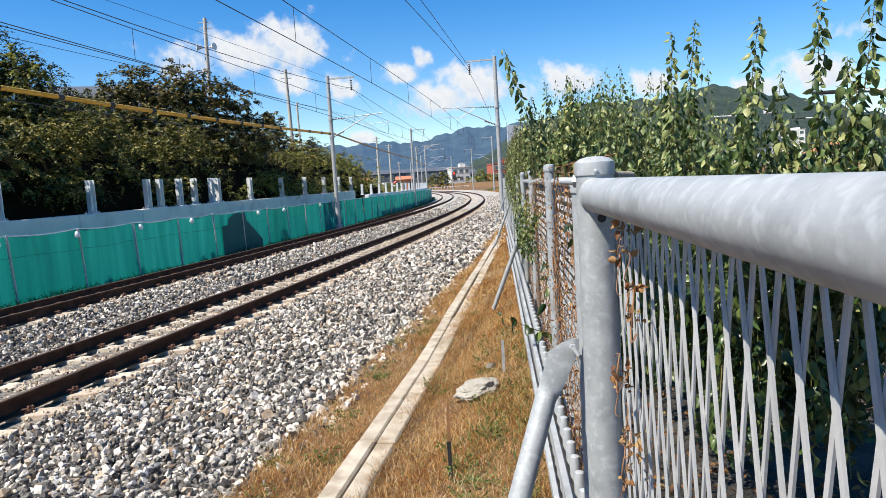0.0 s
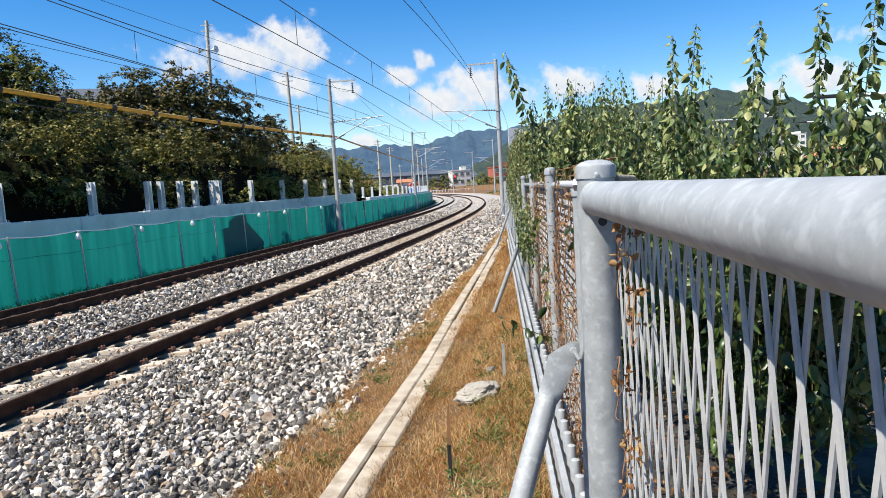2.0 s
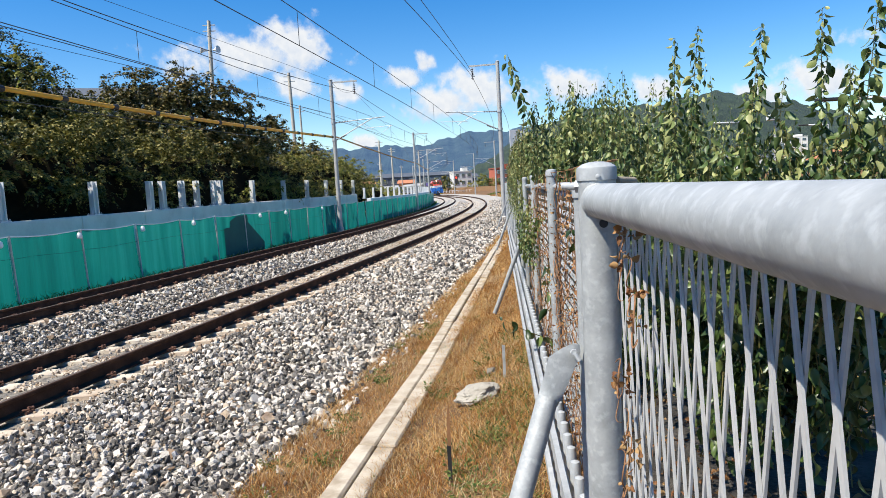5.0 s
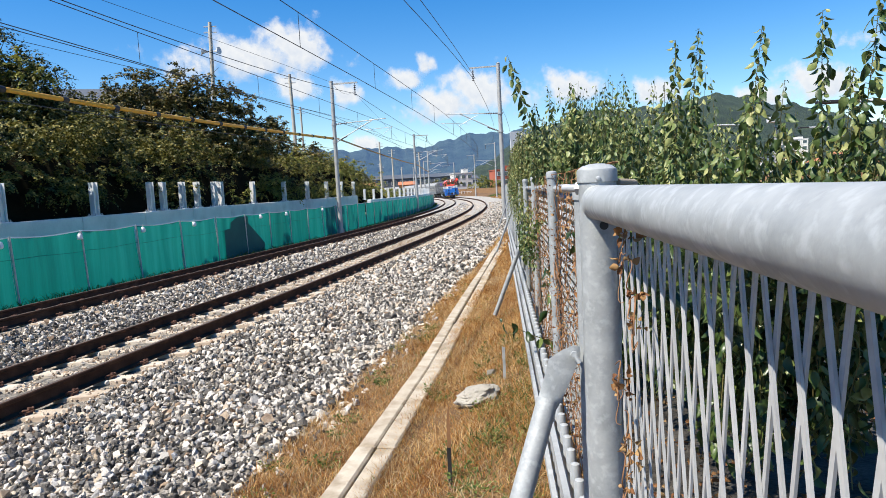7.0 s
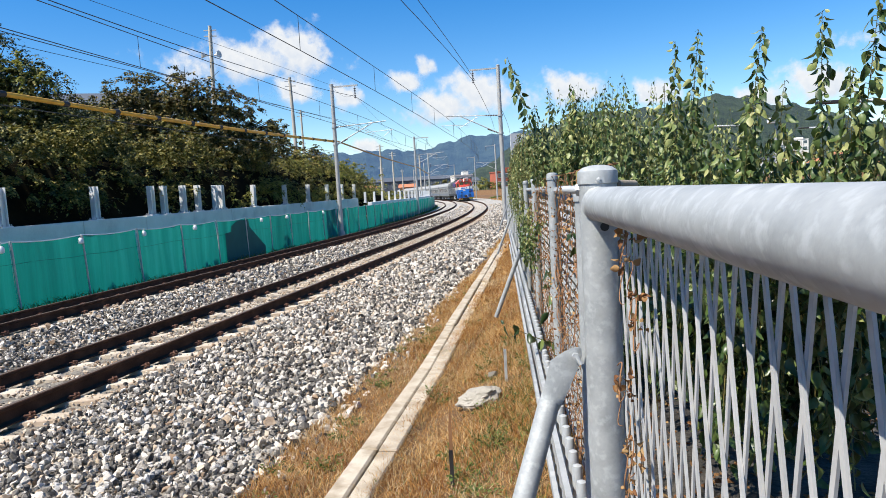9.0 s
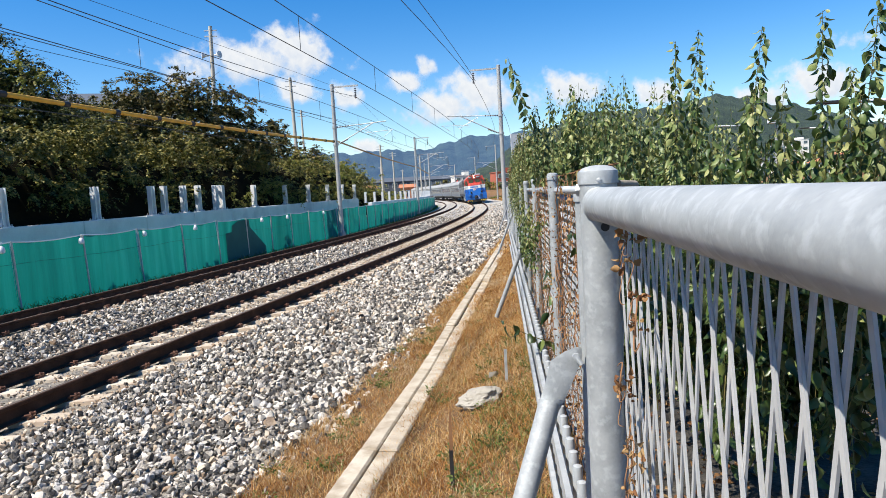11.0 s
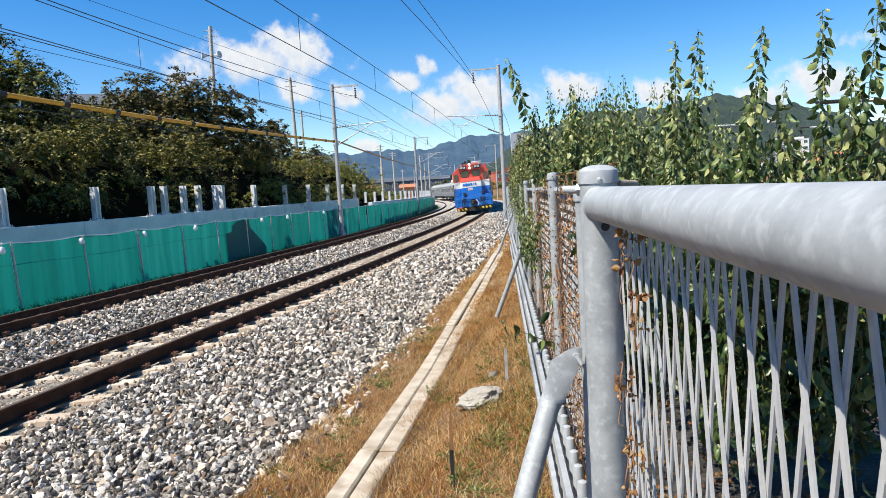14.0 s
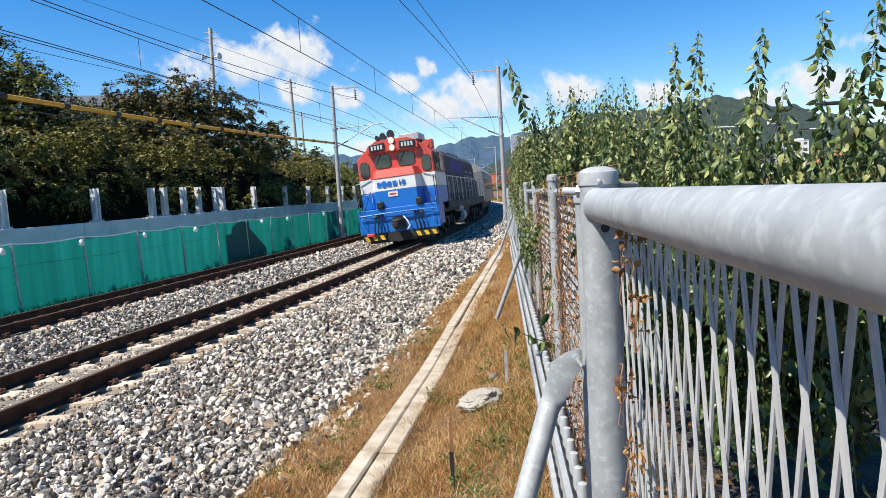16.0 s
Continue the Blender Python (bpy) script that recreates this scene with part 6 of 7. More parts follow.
board = new("notice_board")
tagged(board, "blank white back of a board on a post behind the hedge", "sign")
part("panel", Shape().box((3.75, 31.0, EZ + 1.85), (0.75, 0.05, 1.25), m=Matrix.Rotation(0.3, 4, "Z")), M_WHITE, board, smooth=0)
part("post", Shape().tube([(3.8, 31.1, -1.5), (3.8, 31.1, EZ + 2.2)], 0.04, 8), M_GALV_DULL, board)
campole = new("camera_pole")
tagged(campole, "pale steel pole with a small camera box behind the hedge", "pole")
part("column", Shape().tube([(15.1, 30, -1.2), (15.1, 30, EZ + 2.5)], 0.06, 10), M_MAST, campole)
part("camera_box", Shape().box((14.85, 29.9, EZ + 2.3), (0.3, 0.25, 0.22)), M_WHITE, campole, bevel=0.02)
part("bracket", Shape().tube([(15.1, 30, EZ + 2.44), (14.85, 29.9, EZ + 2.44)], 0.025, 6), M_GALV_DULL, campole)

# ---- train ----
def paint(name, c, rough=0.35, grime=0.25):
    return surface(name, [tuple(v * 0.9 for v in c), c], rough, scale=1.2, fine=14, bump=0.02, dist=0.003, wear=tuple(0.35 * v + 0.05 for v in c), wear_scale=1.6, wear_amount=grime)


M_RED = paint("loco_red", (0.66, 0.085, 0.055))
M_LWHITE = paint("loco_white", (0.76, 0.76, 0.74))
M_BLUE = paint("loco_blue", (0.010, 0.165, 0.58))
M_SILVER = surface("hood_grey", [(0.06, 0.065, 0.072), (0.12, 0.13, 0.145)], 0.75, spec=0.12, scale=1.2, fine=14, bump=0.02, dist=0.003, wear=(0.03, 0.03, 0.03), wear_scale=1.6, wear_amount=0.5)
M_PURPLE = surface("hood_purple", [(0.07, 0.05, 0.20), (0.10, 0.075, 0.26)], 0.7, spec=0.15, scale=1.2, fine=14, bump=0.02, dist=0.003)
M_UNDER2 = surface("underframe_grime", [(0.012, 0.011, 0.010), (0.03, 0.027, 0.024)], 0.75, 0.1, scale=3, fine=20, bump=0.2, dist=0.01)
M_BLACK = surface("black_paint", [(0.015, 0.015, 0.016), (0.03, 0.03, 0.03)], 0.4, scale=3, fine=20, bump=0)
M_STRIPE = paint("warning_yellow", (0.78, 0.52, 0.03))
M_GLASS = surface("cab_glass", [(0.010, 0.012, 0.015), (0.022, 0.026, 0.032)], 0.06, scale=2, fine=8, bump=0, spec=0.9, rough_var=0.02)
M_LAMP = glowing("headlight", (1.0, 0.93, 0.75), 0.75)
M_CLOTH = surface("red_rag", [(0.55, 0.05, 0.03), (0.65, 0.09, 0.06)], 0.8, scale=6, fine=20, bump=0)


def prism(points, y0, y1, slot=0):
    sh = Shape()
    sh.loft([[(x, y0, z) for x, z in points], [(x, y1, z) for x, z in points]], closed=True, caps=True, slot=slot)
    return sh


loco = new("diesel_locomotive")
tagged(loco, "red, white and blue diesel locomotive with lit headlights", "locomotive")
W = 1.45
# cab in three painted belts, roof with sloping shoulders
cab = part("cab", prism([(-W, 1.30), (W, 1.30), (W, 1.92), (-W, 1.92)], -0.55, -3.3), M_BLUE, loco, "blue lower cab", smooth=0, bevel=0.02)
part("white_belt", prism([(-W - 0.001, 1.92), (W + 0.001, 1.92), (W + 0.001, 2.38), (-W - 0.001, 2.38)], -0.55, -3.3), M_LWHITE, cab, "white painted belt", smooth=0)
part("upper_cab", prism([(-W, 2.38), (W, 2.38), (W, 3.08), (1.25, 3.26), (0.72, 3.62), (-0.72, 3.62), (-1.25, 3.26), (-W, 3.08)], -0.55, -3.3), M_RED, cab, "red upper cab and roof", smooth=0, bevel=0.03)
# short nose between the walkways, with bevelled corners
nose_plan = [(-0.98, -0.60), (-0.78, -0.12), (0.78, -0.12), (0.98, -0.60)]


def nose_belt(z0, z1, top_in=0.0):
    sh = Shape()
    sh.loft([[(x, y, z0) for x, y in nose_plan], [(x * (1 - top_in * 0.06), y - (top_in * 0.06 if y > -0.5 else 0), z1) for x, y in nose_plan]], closed=True, caps=True)
    return sh


nose = part("nose", nose_belt(1.28, 1.94), M_BLUE, loco, "blue nose", smooth=0, bevel=0.02)
part("nose_white", nose_belt(1.94, 2.36, 0.5), M_LWHITE, nose, "white belt of the nose", smooth=0)
part("nose_top", nose_belt(2.36, 2.66, 2.0), M_RED, nose, "red top of the nose", smooth=0, bevel=0.02)
# plain shapes for the maker's mark and the plate
for x, w in ((0.62, 0.14), (0.22, 0.14), (0.02, 0.15), (-0.18, 0.05), (-0.32, 0.12)):
    part("mark_bar", Shape().box((x, -0.108, 2.15), (w, 0.012, 0.17)), M_BLUE, nose, smooth=0)
part("mark_disc", Shape().lathe((0.42, -0.112, 2.15), [(0.115, 0), (0.115, 0.01)], 20, axis=(0, 1, 0)), M_BLUE, nose)
part("plate", Shape().box((0.13, -0.108, 1.80), (0.36, 0.014, 0.17)), M_LWHITE, nose, smooth=0)
part("plate_bar", Shape().box((0.13, -0.098, 1.80), (0.26, 0.006, 0.05)), M_CLOTH, nose, smooth=0)
# windows
for x0, x1, z0, z1, y in ((0.15, 0.76, 2.72, 3.15, -0.55), (-0.76, -0.15, 2.72, 3.15, -0.55), (1.02, 1.35, 2.46, 2.98, -0.55), (-1.35, -1.02, 2.46, 2.98, -0.55)):
    cx, cz, w, h = (x0 + x1) / 2, (z0 + z1) / 2, x1 - x0, z1 - z0
    sh = Shape()
    k = 0.09
    prof = [(cx - w / 2 + k, cz - h / 2), (cx + w / 2 - k, cz - h / 2), (cx + w / 2, cz - h / 2 + k), (cx + w / 2, cz + h / 2 - k), (cx + w / 2 - k, cz + h / 2), (cx - w / 2 + k, cz + h / 2), (cx - w / 2, cz + h / 2 - k), (cx - w / 2, cz - h / 2 + k)]
    fr = part("window_seal", prism([(cx + (x - cx) * 1.06, cz + (z - cz) * 1.06) for x, z in prof], y + 0.020, y - 0.05), M_BLACK, loco, "black rubber window seal", smooth=0)
    part("pane", prism(prof, y + 0.028, y + 0.0), M_GLASS, fr, smooth=0)
    if abs(cx) < 0.6:
        part("wiper", Shape().tube([(cx + 0.05, y + 0.05, z1 + 0.02), (cx + 0.25, y + 0.05, z0 + 0.15)], 0.012, 5), M_BLACK, fr)
for side in (-1, 1):
    for y in (-1.2, -2.3):
        fr = part("window_seal", Shape().box((side * (W + 0.008), y, 2.75), (0.03, 0.80, 0.66)), M_BLACK, loco, smooth=0, bevel=0.012)
        part("pane", Shape().box((side * (W + 0.018), y, 2.75), (0.03, 0.70, 0.56)), M_GLASS, fr, smooth=0)
    part("mirror", Shape().box((side * (W + 0.14), -0.75, 2.85), (0.16, 0.05, 0.36)), M_BLACK, loco, bevel=0.01)
for side in (-1, 1):
    part("cab_door", Shape().box((side * 1.18, -0.540, 1.62), (0.40, 0.03, 0.50)), M_BLUE, loco, "blue lower cab door", smooth=0, bevel=0.012)
    part("door_handle", Shape().tube([(side * 1.04, -0.53, 1.60), (side * 1.04, -0.49, 1.60), (side * 1.04, -0.49, 1.76), (side * 1.04, -0.53, 1.76)], 0.010, 5), M_GALV_DULL, loco)
    for z in (1.48, 1.78):
        part("hinge", Shape().tube([(side * 1.37, -0.53, z - 0.05), (side * 1.37, -0.53, z + 0.05)], 0.016, 6), M_GALV_DULL, loco)
    part("gutter_strip", Shape().box((side * 1.30, -1.9, 3.20), (0.03, 2.7, 0.03), m=Matrix.Rotation(side * 0.5, 4, "Y")), M_RED, loco, smooth=0)
    for q in range(3):
        part("step_tread", Shape().box((side * 1.36, -0.62, 0.48 + 0.27 * q), (0.26, 0.30, 0.03)), M_UNDER2, loco, smooth=0)
# lamp housing with number boards, lights, horns, roof gear
sh = prism([(-0.98, 3.25), (0.98, 3.25), (0.98, 3.46), (0.60, 3.66), (-0.60, 3.66), (-0.98, 3.46)], -0.40, -0.7)
housing = part("lamp_housing", sh, M_RED, loco, smooth=0, bevel=0.02)
for x in (0.58, -0.58):
    nb = part("number_board", Shape().box((x, -0.385, 3.42), (0.60, 0.05, 0.26), m=Matrix.Rotation(0.06 if x > 0 else -0.06, 4, "Y")), M_BLACK, housing, "black number board", bevel=0.02)
    for q in range(4):
        part("digit_bar", Shape().box((x - 0.18 + 0.12 * q, -0.356, 3.42), (0.065, 0.006, 0.14)), M_LWHITE, nb, smooth=0)
for z in (3.36, 3.60):
    part("headlight", Shape().lathe((0.0, -0.36, z), [(0.10, 0), (0.097, 0.02), (0.07, 0.03)], 18, axis=(0, 1, 0)), M_LAMP, housing, "lit round headlight")
    part("light_rim", Shape().lathe((0.0, -0.42, z), [(0.13, 0), (0.13, 0.055)], 18, axis=(0, 1, 0)), M_RED, housing)
for x, z, r in ((0.0, 3.82, 0.14), (0.30, 3.78, 0.115), (0.52, 3.74, 0.085)):
    part("horn", Shape().lathe((x, -0.95, z), [(0.05, 0), (0.06, 0.3), (r, 0.52), (r * 1.02, 0.56)], 16, axis=(0, 1, 0)), M_BLACK, loco, "black air horn")
    part("horn_stand", Shape().box((x, -0.85, z - 0.2), (0.05, 0.2, 0.3)), M_BLACK, loco, smooth=0)
part("roof_unit", Shape().box((-0.55, -1.7, 3.70), (0.8, 1.3, 0.26)), M_GALV_DULL, loco, "pale roof ventilator box", bevel=0.03)
part("roof_lamp", Shape().lathe((-1.22, -1.0, 3.36), [(0.12, 0), (0.12, 0.28)], 14, axis=(0, 1, 0)), M_RED, loco)
part("roof_box", Shape().box((-1.20, -1.9, 3.42), (0.25, 0.5, 0.32)), M_RED, loco, bevel=0.02)
# front plate, pilot, warning bars, coupler, hoses, handrails
frame_p = part("front_plate", prism([(-1.52, 0.52), (1.52, 0.52), (1.52, 1.34), (-1.52, 1.34)], 0.0, -0.10), M_BLUE, loco, "blue front buffer plate", smooth=0, bevel=0.015)
part("plate_side", prism([(1.44, 0.60), (1.52, 0.60), (1.52, 1.34), (1.44, 1.34)], -0.1, -1.2), M_BLUE, frame_p, smooth=0)
part("plate_side", prism([(-1.52, 0.60), (-1.44, 0.60), (-1.44, 1.34), (-1.52, 1.34)], -0.1, -1.2), M_BLUE, frame_p, smooth=0)
part("walkway", Shape().box((0, -0.33, 1.30), (3.0, 0.55, 0.06)), M_BLUE, loco, smooth=0)
part("pilot", prism([(-1.15, 0.20), (1.15, 0.20), (1.40, 0.52), (-1.40, 0.52)], 0.05, -0.15), M_UNDER2, loco, "black pilot plate", smooth=0)
for side in (-1, 1):
    step = part("warning_board", Shape().box((side * 0.98, 0.10, 0.38), (0.86, 0.06, 0.17)), M_BLACK, loco, "black and yellow striped board", smooth=0)
    for q in range(3):
        x = side * 0.98 - 0.30 + 0.29 * q
        st = Shape()
        st.add([(x - 0.11, 0.135, 0.30), (x + 0.03, 0.135, 0.30), (x + 0.11, 0.135, 0.46), (x - 0.03, 0.135, 0.46), (x - 0.11, 0.125, 0.30), (x + 0.03, 0.125, 0.30), (x + 0.11, 0.125, 0.46), (x - 0.03, 0.125, 0.46)],
               [(0, 1, 2, 3), (7, 6, 5, 4), (0, 4, 5, 1), (1, 5, 6, 2), (2, 6, 7, 3), (3, 7, 4, 0)])
        part("stripe", st, M_STRIPE, step, smooth=0)
coupler = part("coupler", Shape().box((0, 0.22, 0.80), (0.30, 0.5, 0.30)), M_UNDER2, loco, "black knuckle coupler", bevel=0.03)
part("knuckle", Shape().lathe((0.02, 0.50, 0.66), [(0.10, 0), (0.16, 0.05), (0.16, 0.24), (0.10, 0.28)], 12), M_UNDER2, coupler)
part("coupler_pocket", Shape().box((0, 0.03, 0.82), (0.46, 0.10, 0.42)), M_UNDER2, coupler, bevel=0.03)
part("coupler_chain", Shape().tube([(-0.2, 0.12, 1.02), (-0.34, 0.22, 0.86), (-0.42, 0.2, 0.68), (-0.30, 0.25, 0.55)], 0.025, 6), M_WHITE, coupler, "pale chain")
for side in (-1, 1):
    for q in range(3):
        x = side * (0.62 + 0.13 * q)
        part("brake_hose", Shape().tube([(x, 0.02, 1.12), (x, 0.14, 1.05), (x + side * 0.02, 0.17, 0.80), (x + side * 0.06, 0.16, 0.58), (x + side * 0.02, 0.12, 0.52)], 0.026, 8), M_BLACK, loco)
        part("hose_valve", Shape().box((x, 0.05, 1.14), (0.07, 0.12, 0.09)), M_STRIPE if q == 2 else M_BLACK, loco, smooth=0)
    part("ditch_light", Shape().box((side * 0.74 - 0.1, -0.02, 1.46), (0.24, 0.16, 0.24)), M_BLACK, loco, "black marker lamp box", bevel=0.02)
    part("ditch_lens", Shape().lathe((side * 0.74 - 0.1, 0.06, 1.46), [(0.08, 0), (0.075, 0.02)], 14, axis=(0, 1, 0)), M_GLASS, loco)
    part("grab_iron", Shape().tube([(side * 1.30, 0.0, 1.18), (side * 1.30, 0.09, 1.15), (side * 1.30, 0.09, 0.78), (side * 1.30, 0.0, 0.75)], 0.014, 6), M_BLUE, loco)
    for y in (0.03, -0.45):
        part("handrail_post", Shape().tube([(side * 1.47, y, 1.3), (side * 1.47, y, 2.25)], 0.017, 6), M_BLACK, loco)
    part("side_handrail", Shape().tube([(side * 1.47, 0.03, 2.25), (side * 1.47, -0.5, 2.28), (side * 1.0, -0.52, 2.40)], 0.017, 6), M_LWHITE, loco)
    part("stair_rail", Shape().tube([(side * 1.28, 0.02, 1.3), (side * 1.05, -0.4, 1.95)], 0.015, 6), M_BLACK, loco)
part("uncoupling_rod", Shape().tube([(-1.46, 0.10, 1.16), (-0.4, 0.14, 1.18), (0.4, 0.14, 1.18), (1.46, 0.10, 1.16)], 0.018, 6), M_BLUE, loco)
part("uncoupling_rod", Shape().tube([(-1.46, 0.06, 1.05), (1.46, 0.06, 1.05)], 0.018, 6), M_BLUE, loco)
part("rag", Shape().box((1.10, 0.16, 0.50), (0.30, 0.08, 0.10)), M_CLOTH, loco, "red signal lamp", bevel=0.02)
# long hood, doors, louvres, radiator fans, running board and its rail
hood = part("long_hood", prism([(-0.95, 1.35), (0.95, 1.35), (0.95, 3.25), (0.70, 3.52), (-0.70, 3.52), (-0.95, 3.25)], -3.3, -19.4), M_SILVER, loco, "silver grey long hood", smooth=0, bevel=0.03)
part("hood_panel", prism([(-0.955, 2.35), (-0.945, 2.35), (-0.945, 3.2), (-0.955, 3.2)], -8.8, -14.0), M_PURPLE, hood, "purple painted panel", smooth=0)
part("hood_panel", prism([(0.945, 2.35), (0.955, 2.35), (0.955, 3.2), (0.945, 3.2)], -8.8, -14.0), M_PURPLE, hood, "purple painted panel", smooth=0)
for side in (-1, 1):
    y = -3.7
    i = 0
    while y > -18.9:
        part("hood_door", Shape().box((side * 0.965, y - 0.34, 2.05 if 8.5 < -y < 14.3 else 2.25), (0.03, 0.62, 1.1 if 8.5 < -y < 14.3 else 1.55)), M_SILVER, hood, smooth=0, bevel=0.01)
        if i % 2 == 0:
            part("door_latch", Shape().box((side * 0.99, y - 0.58, 2.1), (0.03, 0.04, 0.14)), M_BLACK, hood, smooth=0)
        if 4 < i < 13:
            part("grille", Shape().box((side * 0.983, y - 0.34, 1.95), (0.012, 0.40, 0.62)), M_BLACK, hood, smooth=0)
        if i in (1, 2, 3, 14, 15, 16, 17, 18, 19):
            for q in range(5):
                part("louvre", Shape().box((side * 0.985, y - 0.34, 1.75 + 0.24 * q), (0.03, 0.50, 0.11)), M_BLACK, hood, smooth=0)
        y -= 0.72
        i += 1
    part("running_board", Shape().box((side * 1.22, -11.2, 1.29), (0.55, 16.4, 0.08)), M_UNDER2, loco, smooth=0)
    part("sill", Shape().box((side * 1.46, -11.2, 1.17), (0.06, 16.4, 0.24)), M_SILVER, loco, smooth=0)
    for q in range(11):
        part("stanchion", Shape().tube([(side * 1.47, -3.6 - 1.55 * q, 1.25), (side * 1.47, -3.6 - 1.55 * q, 2.30)], 0.024, 6), M_GALV_DULL, loco, "pale steel handrail post")
    part("long_handrail", Shape().tube([(side * 1.47, -3.4, 2.28), (side * 1.47, -19.3, 2.28)], 0.022, 6), M_GALV_DULL, loco)
    part("fuel_tank", Shape().tube([(side * 0.8, -8.2, 0.78), (side * 0.8, -12.2, 0.78)], 0.46, 14), M_UNDER2, loco)
    part("air_tank", Shape().tube([(side * 1.30, -6.9, 1.0), (side * 1.30, -8.2, 1.0)], 0.15, 12), M_GALV_DULL, loco, "silver air tank")
    part("tank_cover", Shape().tube([(side * 1.12, -8.4, 0.62), (side * 1.12, -9.4, 0.62)], 0.30, 14), M_GALV_DULL, loco, "silver curved tank cover")
    for yb in (-3.9, -16.2):
        bogie = part("bogie_frame", Shape().box((side * 1.06, yb, 0.62), (0.16, 4.4, 0.30)), M_UNDER2, loco, bevel=0.03)
        for q in (-1.75, 0, 1.75):
            part("axle_box", Shape().box((side * 1.16, yb + q, 0.50), (0.22, 0.36, 0.36)), M_UNDER2, bogie, bevel=0.03)
            part("spring", Shape().lathe((side * 1.12, yb + q + 0.45, 0.45), [(0.09, 0), (0.11, 0.1), (0.09, 0.2), (0.11, 0.3), (0.09, 0.36)], 10), M_UNDER2, bogie)
part("underframe", Shape().box((0, -10.2, 1.08), (2.7, 18.6, 0.30)), M_UNDER2, loco, smooth=0)
for q, (y, r) in enumerate(((-12.6, 0.55), (-14.2, 0.55), (-15.8, 0.55), (-7.0, 0.35))):
    part("roof_fan", Shape().lathe((0, y, 3.5), [(r, 0), (r, 0.16), (r * 0.9, 0.2)], 18), M_BLACK, hood)
part("exhaust", Shape().box((0, -9.2, 3.6), (0.5, 1.2, 0.25)), M_BLACK, hood, bevel=0.03)
wheel_me = Shape().lathe((-0.93, 0, 0), [(0.12, 0), (0.12, 0.1)], 16, axis=(1, 0, 0))
wheel_me.lathe((-0.82, 0, 0), [(0.50, 0), (0.52, 0.02), (0.50, 0.04), (0.49, 0.13)], 28, axis=(1, 0, 0))
wheel_me.lathe((0.82, 0, 0), [(0.50, 0), (0.52, 0.02), (0.50, 0.04), (0.49, 0.13)], 28, axis=(-1, 0, 0))
wheel_me.tube([(-0.8, 0, 0), (0.8, 0, 0)], 0.09, 12)
for a in range(5):
    c, s_ = math.cos(a * 1.2566), math.sin(a * 1.2566)
    for x in (-0.84, 0.84):
        wheel_me.box((x, 0.28 * c, 0.28 * s_), (0.16, 0.07, 0.07))
wheel_mesh = wheel_me.mesh("wheelset", M_UNDER2)
wheels = []
for yb in (-3.9, -16.2):
    for q in (-1.75, 0, 1.75):
        wheels.append((part("wheelset", wheel_mesh, None, loco, "steel wheelset"), yb + q))


# stretch the superstructure upwards above the frame to fit the camera's view
for ob in loco.children_recursive:
    if ob.name.split(".")[0] not in ("wheelset", "bogie_frame", "axle_box", "spring", "fuel_tank", "air_tank", "tank_cover"):
        for v in ob.data.vertices:
            v.co.z = 0.42 + (v.co.z - 0.42) * 1.095

# coaches
M_COACH = paint("coach_silver", (0.20, 0.21, 0.22), 0.35, 0.35)
M_COACH_ROOF = paint("coach_roof", (0.36, 0.36, 0.35), 0.6, 0.4)
M_BELT = surface("coach_window_band", [(0.03, 0.04, 0.05), (0.06, 0.08, 0.10)], 0.12, scale=1, fine=6, bump=0, spec=0.8)
M_STEEL_BLUE = paint("coach_stripe", (0.05, 0.16, 0.36), 0.4)
COACH = 21.3


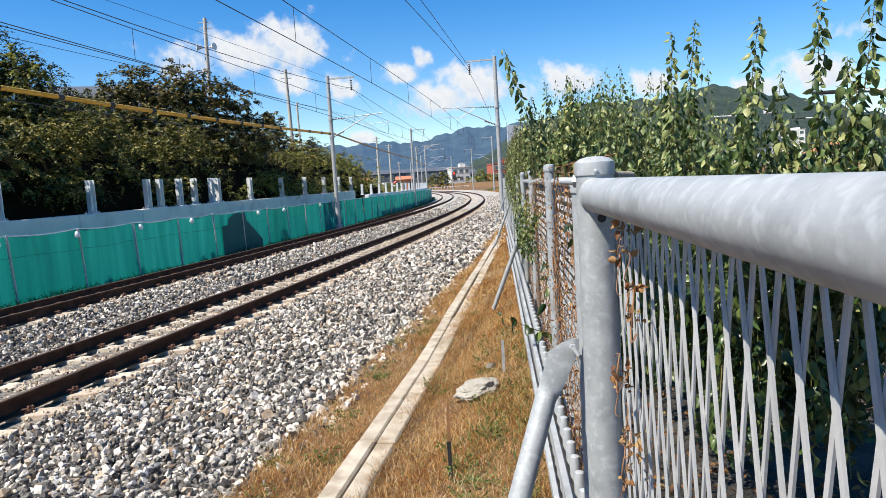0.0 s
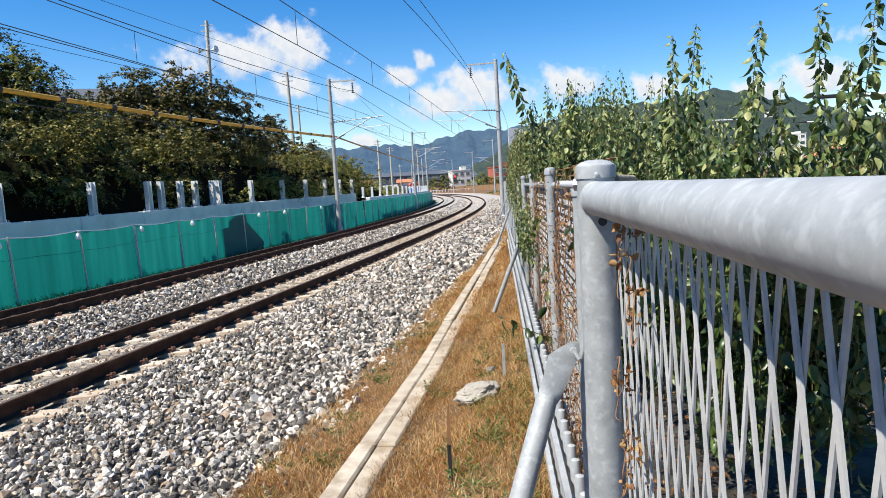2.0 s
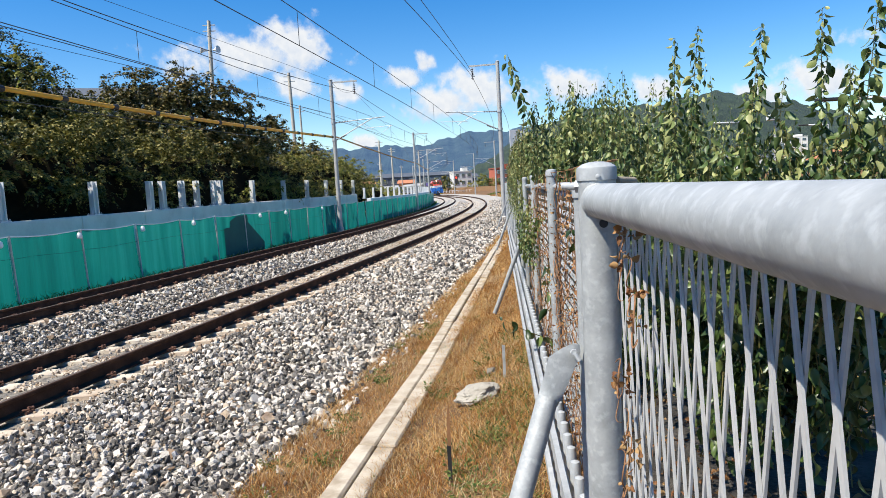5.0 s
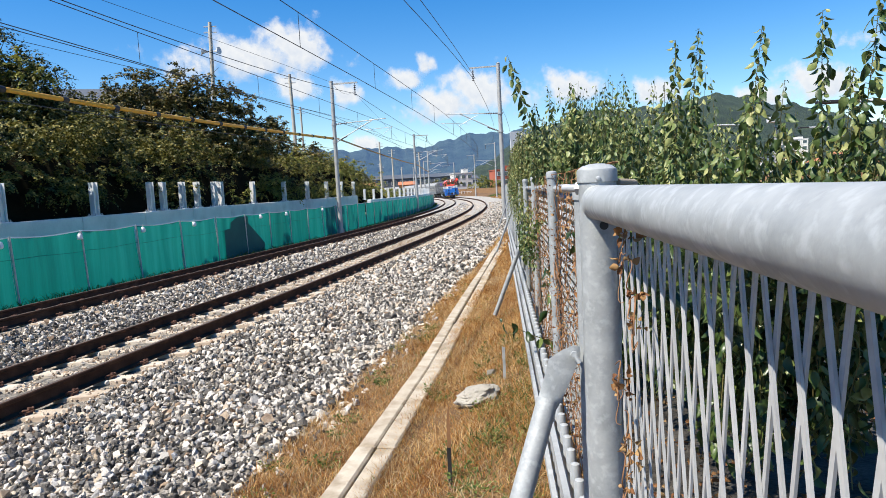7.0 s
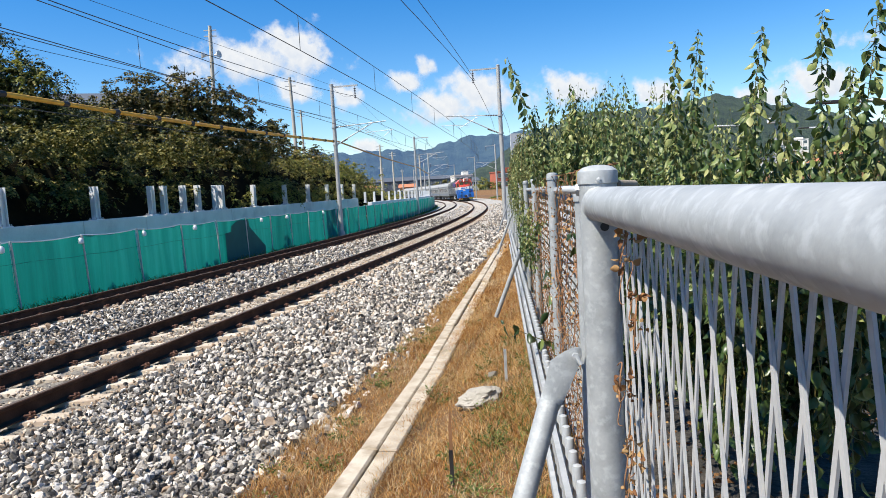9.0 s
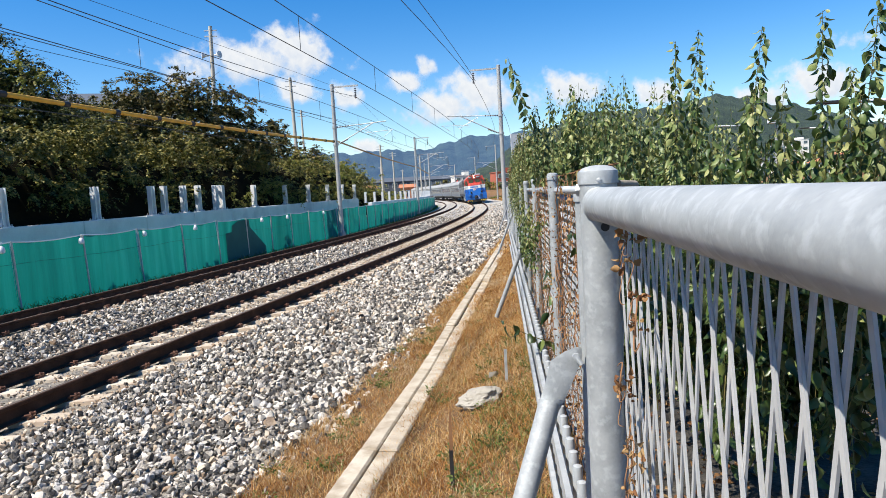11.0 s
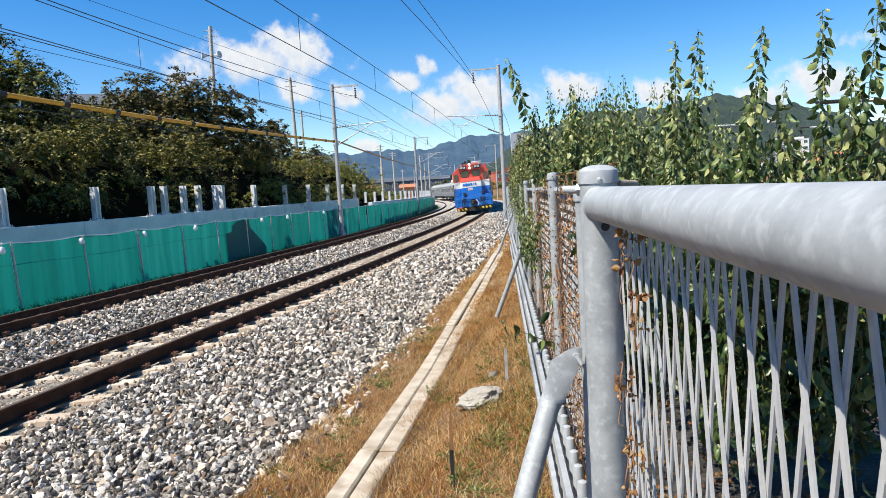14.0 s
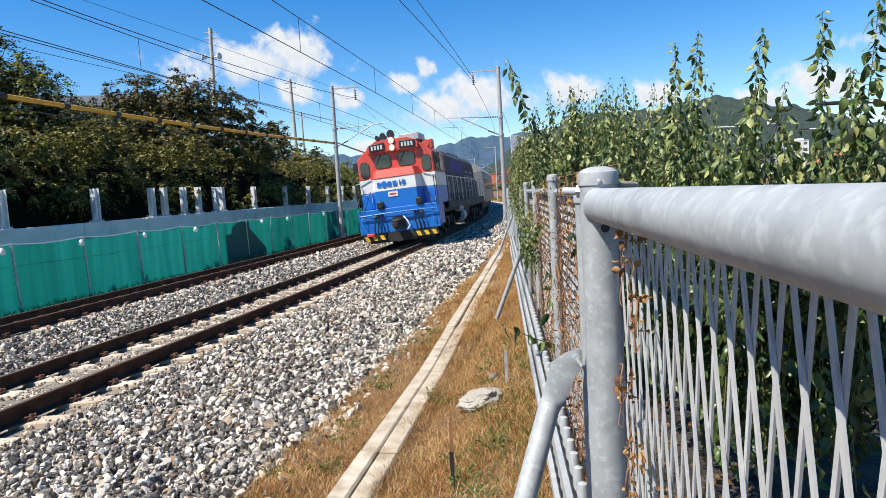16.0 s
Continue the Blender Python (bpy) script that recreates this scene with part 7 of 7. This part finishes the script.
def coach():
    thing = new("passenger_coach")
    tagged(thing, "silver-grey passenger coach with dark windows", "railway coach", "coaches of the train")
    w = 1.47
    body = part("body", prism([(-w, 0.95), (w, 0.95), (w + 0.03, 1.6), (w, 3.05), (-w, 3.05), (-w - 0.03, 1.6)], -0.3, -COACH + 0.3), M_COACH, thing, smooth=0, bevel=0.03)
    part("roof", prism([(-w, 3.05), (w, 3.05), (1.30, 3.42), (0.85, 3.64), (0, 3.72), (-0.85, 3.64), (-1.30, 3.42)], -0.3, -COACH + 0.3), M_COACH_ROOF, thing, smooth=50)
    part("underframe", Shape().box((0, -COACH / 2, 0.75), (2.3, COACH - 3, 0.42)), M_UNDER2, thing, smooth=0)
    for side in (-1, 1):
        for q in range(9):
            y = -2.75 - 1.98 * q
            fr = part("window_frame", Shape().box((side * (w + 0.012), y, 2.25), (0.03, 1.62, 0.92)), M_GALV_DULL, body, smooth=0, bevel=0.01)
        for q in range(9):
            part("pane", Shape().box((side * (w + 0.024), -2.75 - 1.98 * q, 2.25), (0.03, 1.48, 0.80)), M_BELT, body, smooth=0)
        for y in (-1.15, -COACH + 1.15):
            part("door", Shape().box((side * (w + 0.014), y, 2.0), (0.03, 0.8, 1.95)), M_COACH, body, smooth=0, bevel=0.01)
        for z in (1.42, 1.22):
            part("stripe", Shape().box((side * (w + 0.022), -COACH / 2, z), (0.02, COACH - 1.2, 0.06)), M_STEEL_BLUE, body, smooth=0)
        for yb in (-3.4, -COACH + 3.4):
            bogie = part("bogie_frame", Shape().box((side * 1.0, yb, 0.55), (0.16, 3.1, 0.26)), M_UNDER2, thing, bevel=0.03)
            for q in (-1.1, 1.1):
                part("wheel", Shape().lathe((side * 0.72, yb + q, 0.46), [(0.44, 0), (0.46, 0.02), (0.43, 0.13)], 20, axis=(side, 0, 0)), M_UNDER2, bogie)
    for y in (-0.15, -COACH + 0.15):
        part("gangway", Shape().box((0, y, 2.1), (1.3, 0.36, 2.2)), M_BLACK, thing, bevel=0.04)
    for q in range(4):
        part("roof_unit", Shape().box((0, -3.5 - 5.3 * q, 3.74), (1.3, 1.5, 0.14)), M_COACH_ROOF, thing, bevel=0.03)
    return thing


first = coach()
coaches = [first] + [copy_thing(first, Matrix()) for q in range(4)]


def train_pose(t, back, length):
    """A vehicle whose front lies back metres behind the head of the train."""
    s = 18.5 + 14.0 * (16.0 - t) + float(np.interp(t, [0, 6, 9, 12, 13.5, 15, 16], [0, 0, 0.6, 2.4, 2.5, 1.4, 0.4])) + back
    a, c = track_frame(s + 0.18 * length, 0), track_frame(s + 0.82 * length, 0)
    fwd = (a.translation - c.translation).normalized()
    up = (a.col[2].xyz + c.col[2].xyz).normalized()
    x = fwd.cross(up).normalized()
    up = x.cross(fwd)
    m = Matrix((x, fwd, up)).transposed().to_4x4()
    m.translation = a.translation + fwd * 0.18 * length
    return m


def motions():
    times = [i * 0.5 for i in range(33)]
    walk(loco, [(t, train_pose(t, 0.0, 20.0)) for t in times])
    for i, car in enumerate(coaches):
        walk(car, [(t, train_pose(t, 20.2 + i * (COACH + 0.1), COACH)) for t in times])
    step = 1.0 / 30
    rows = [i * step for i in range(int(16 / step) + 1)]
    for wheel, y in wheels:
        walk(wheel, [(t, pose(0, y, 0.5, -math.degrees(14.0 * t / 0.5) % 360, 0, 0)) for t in rows])


motions()
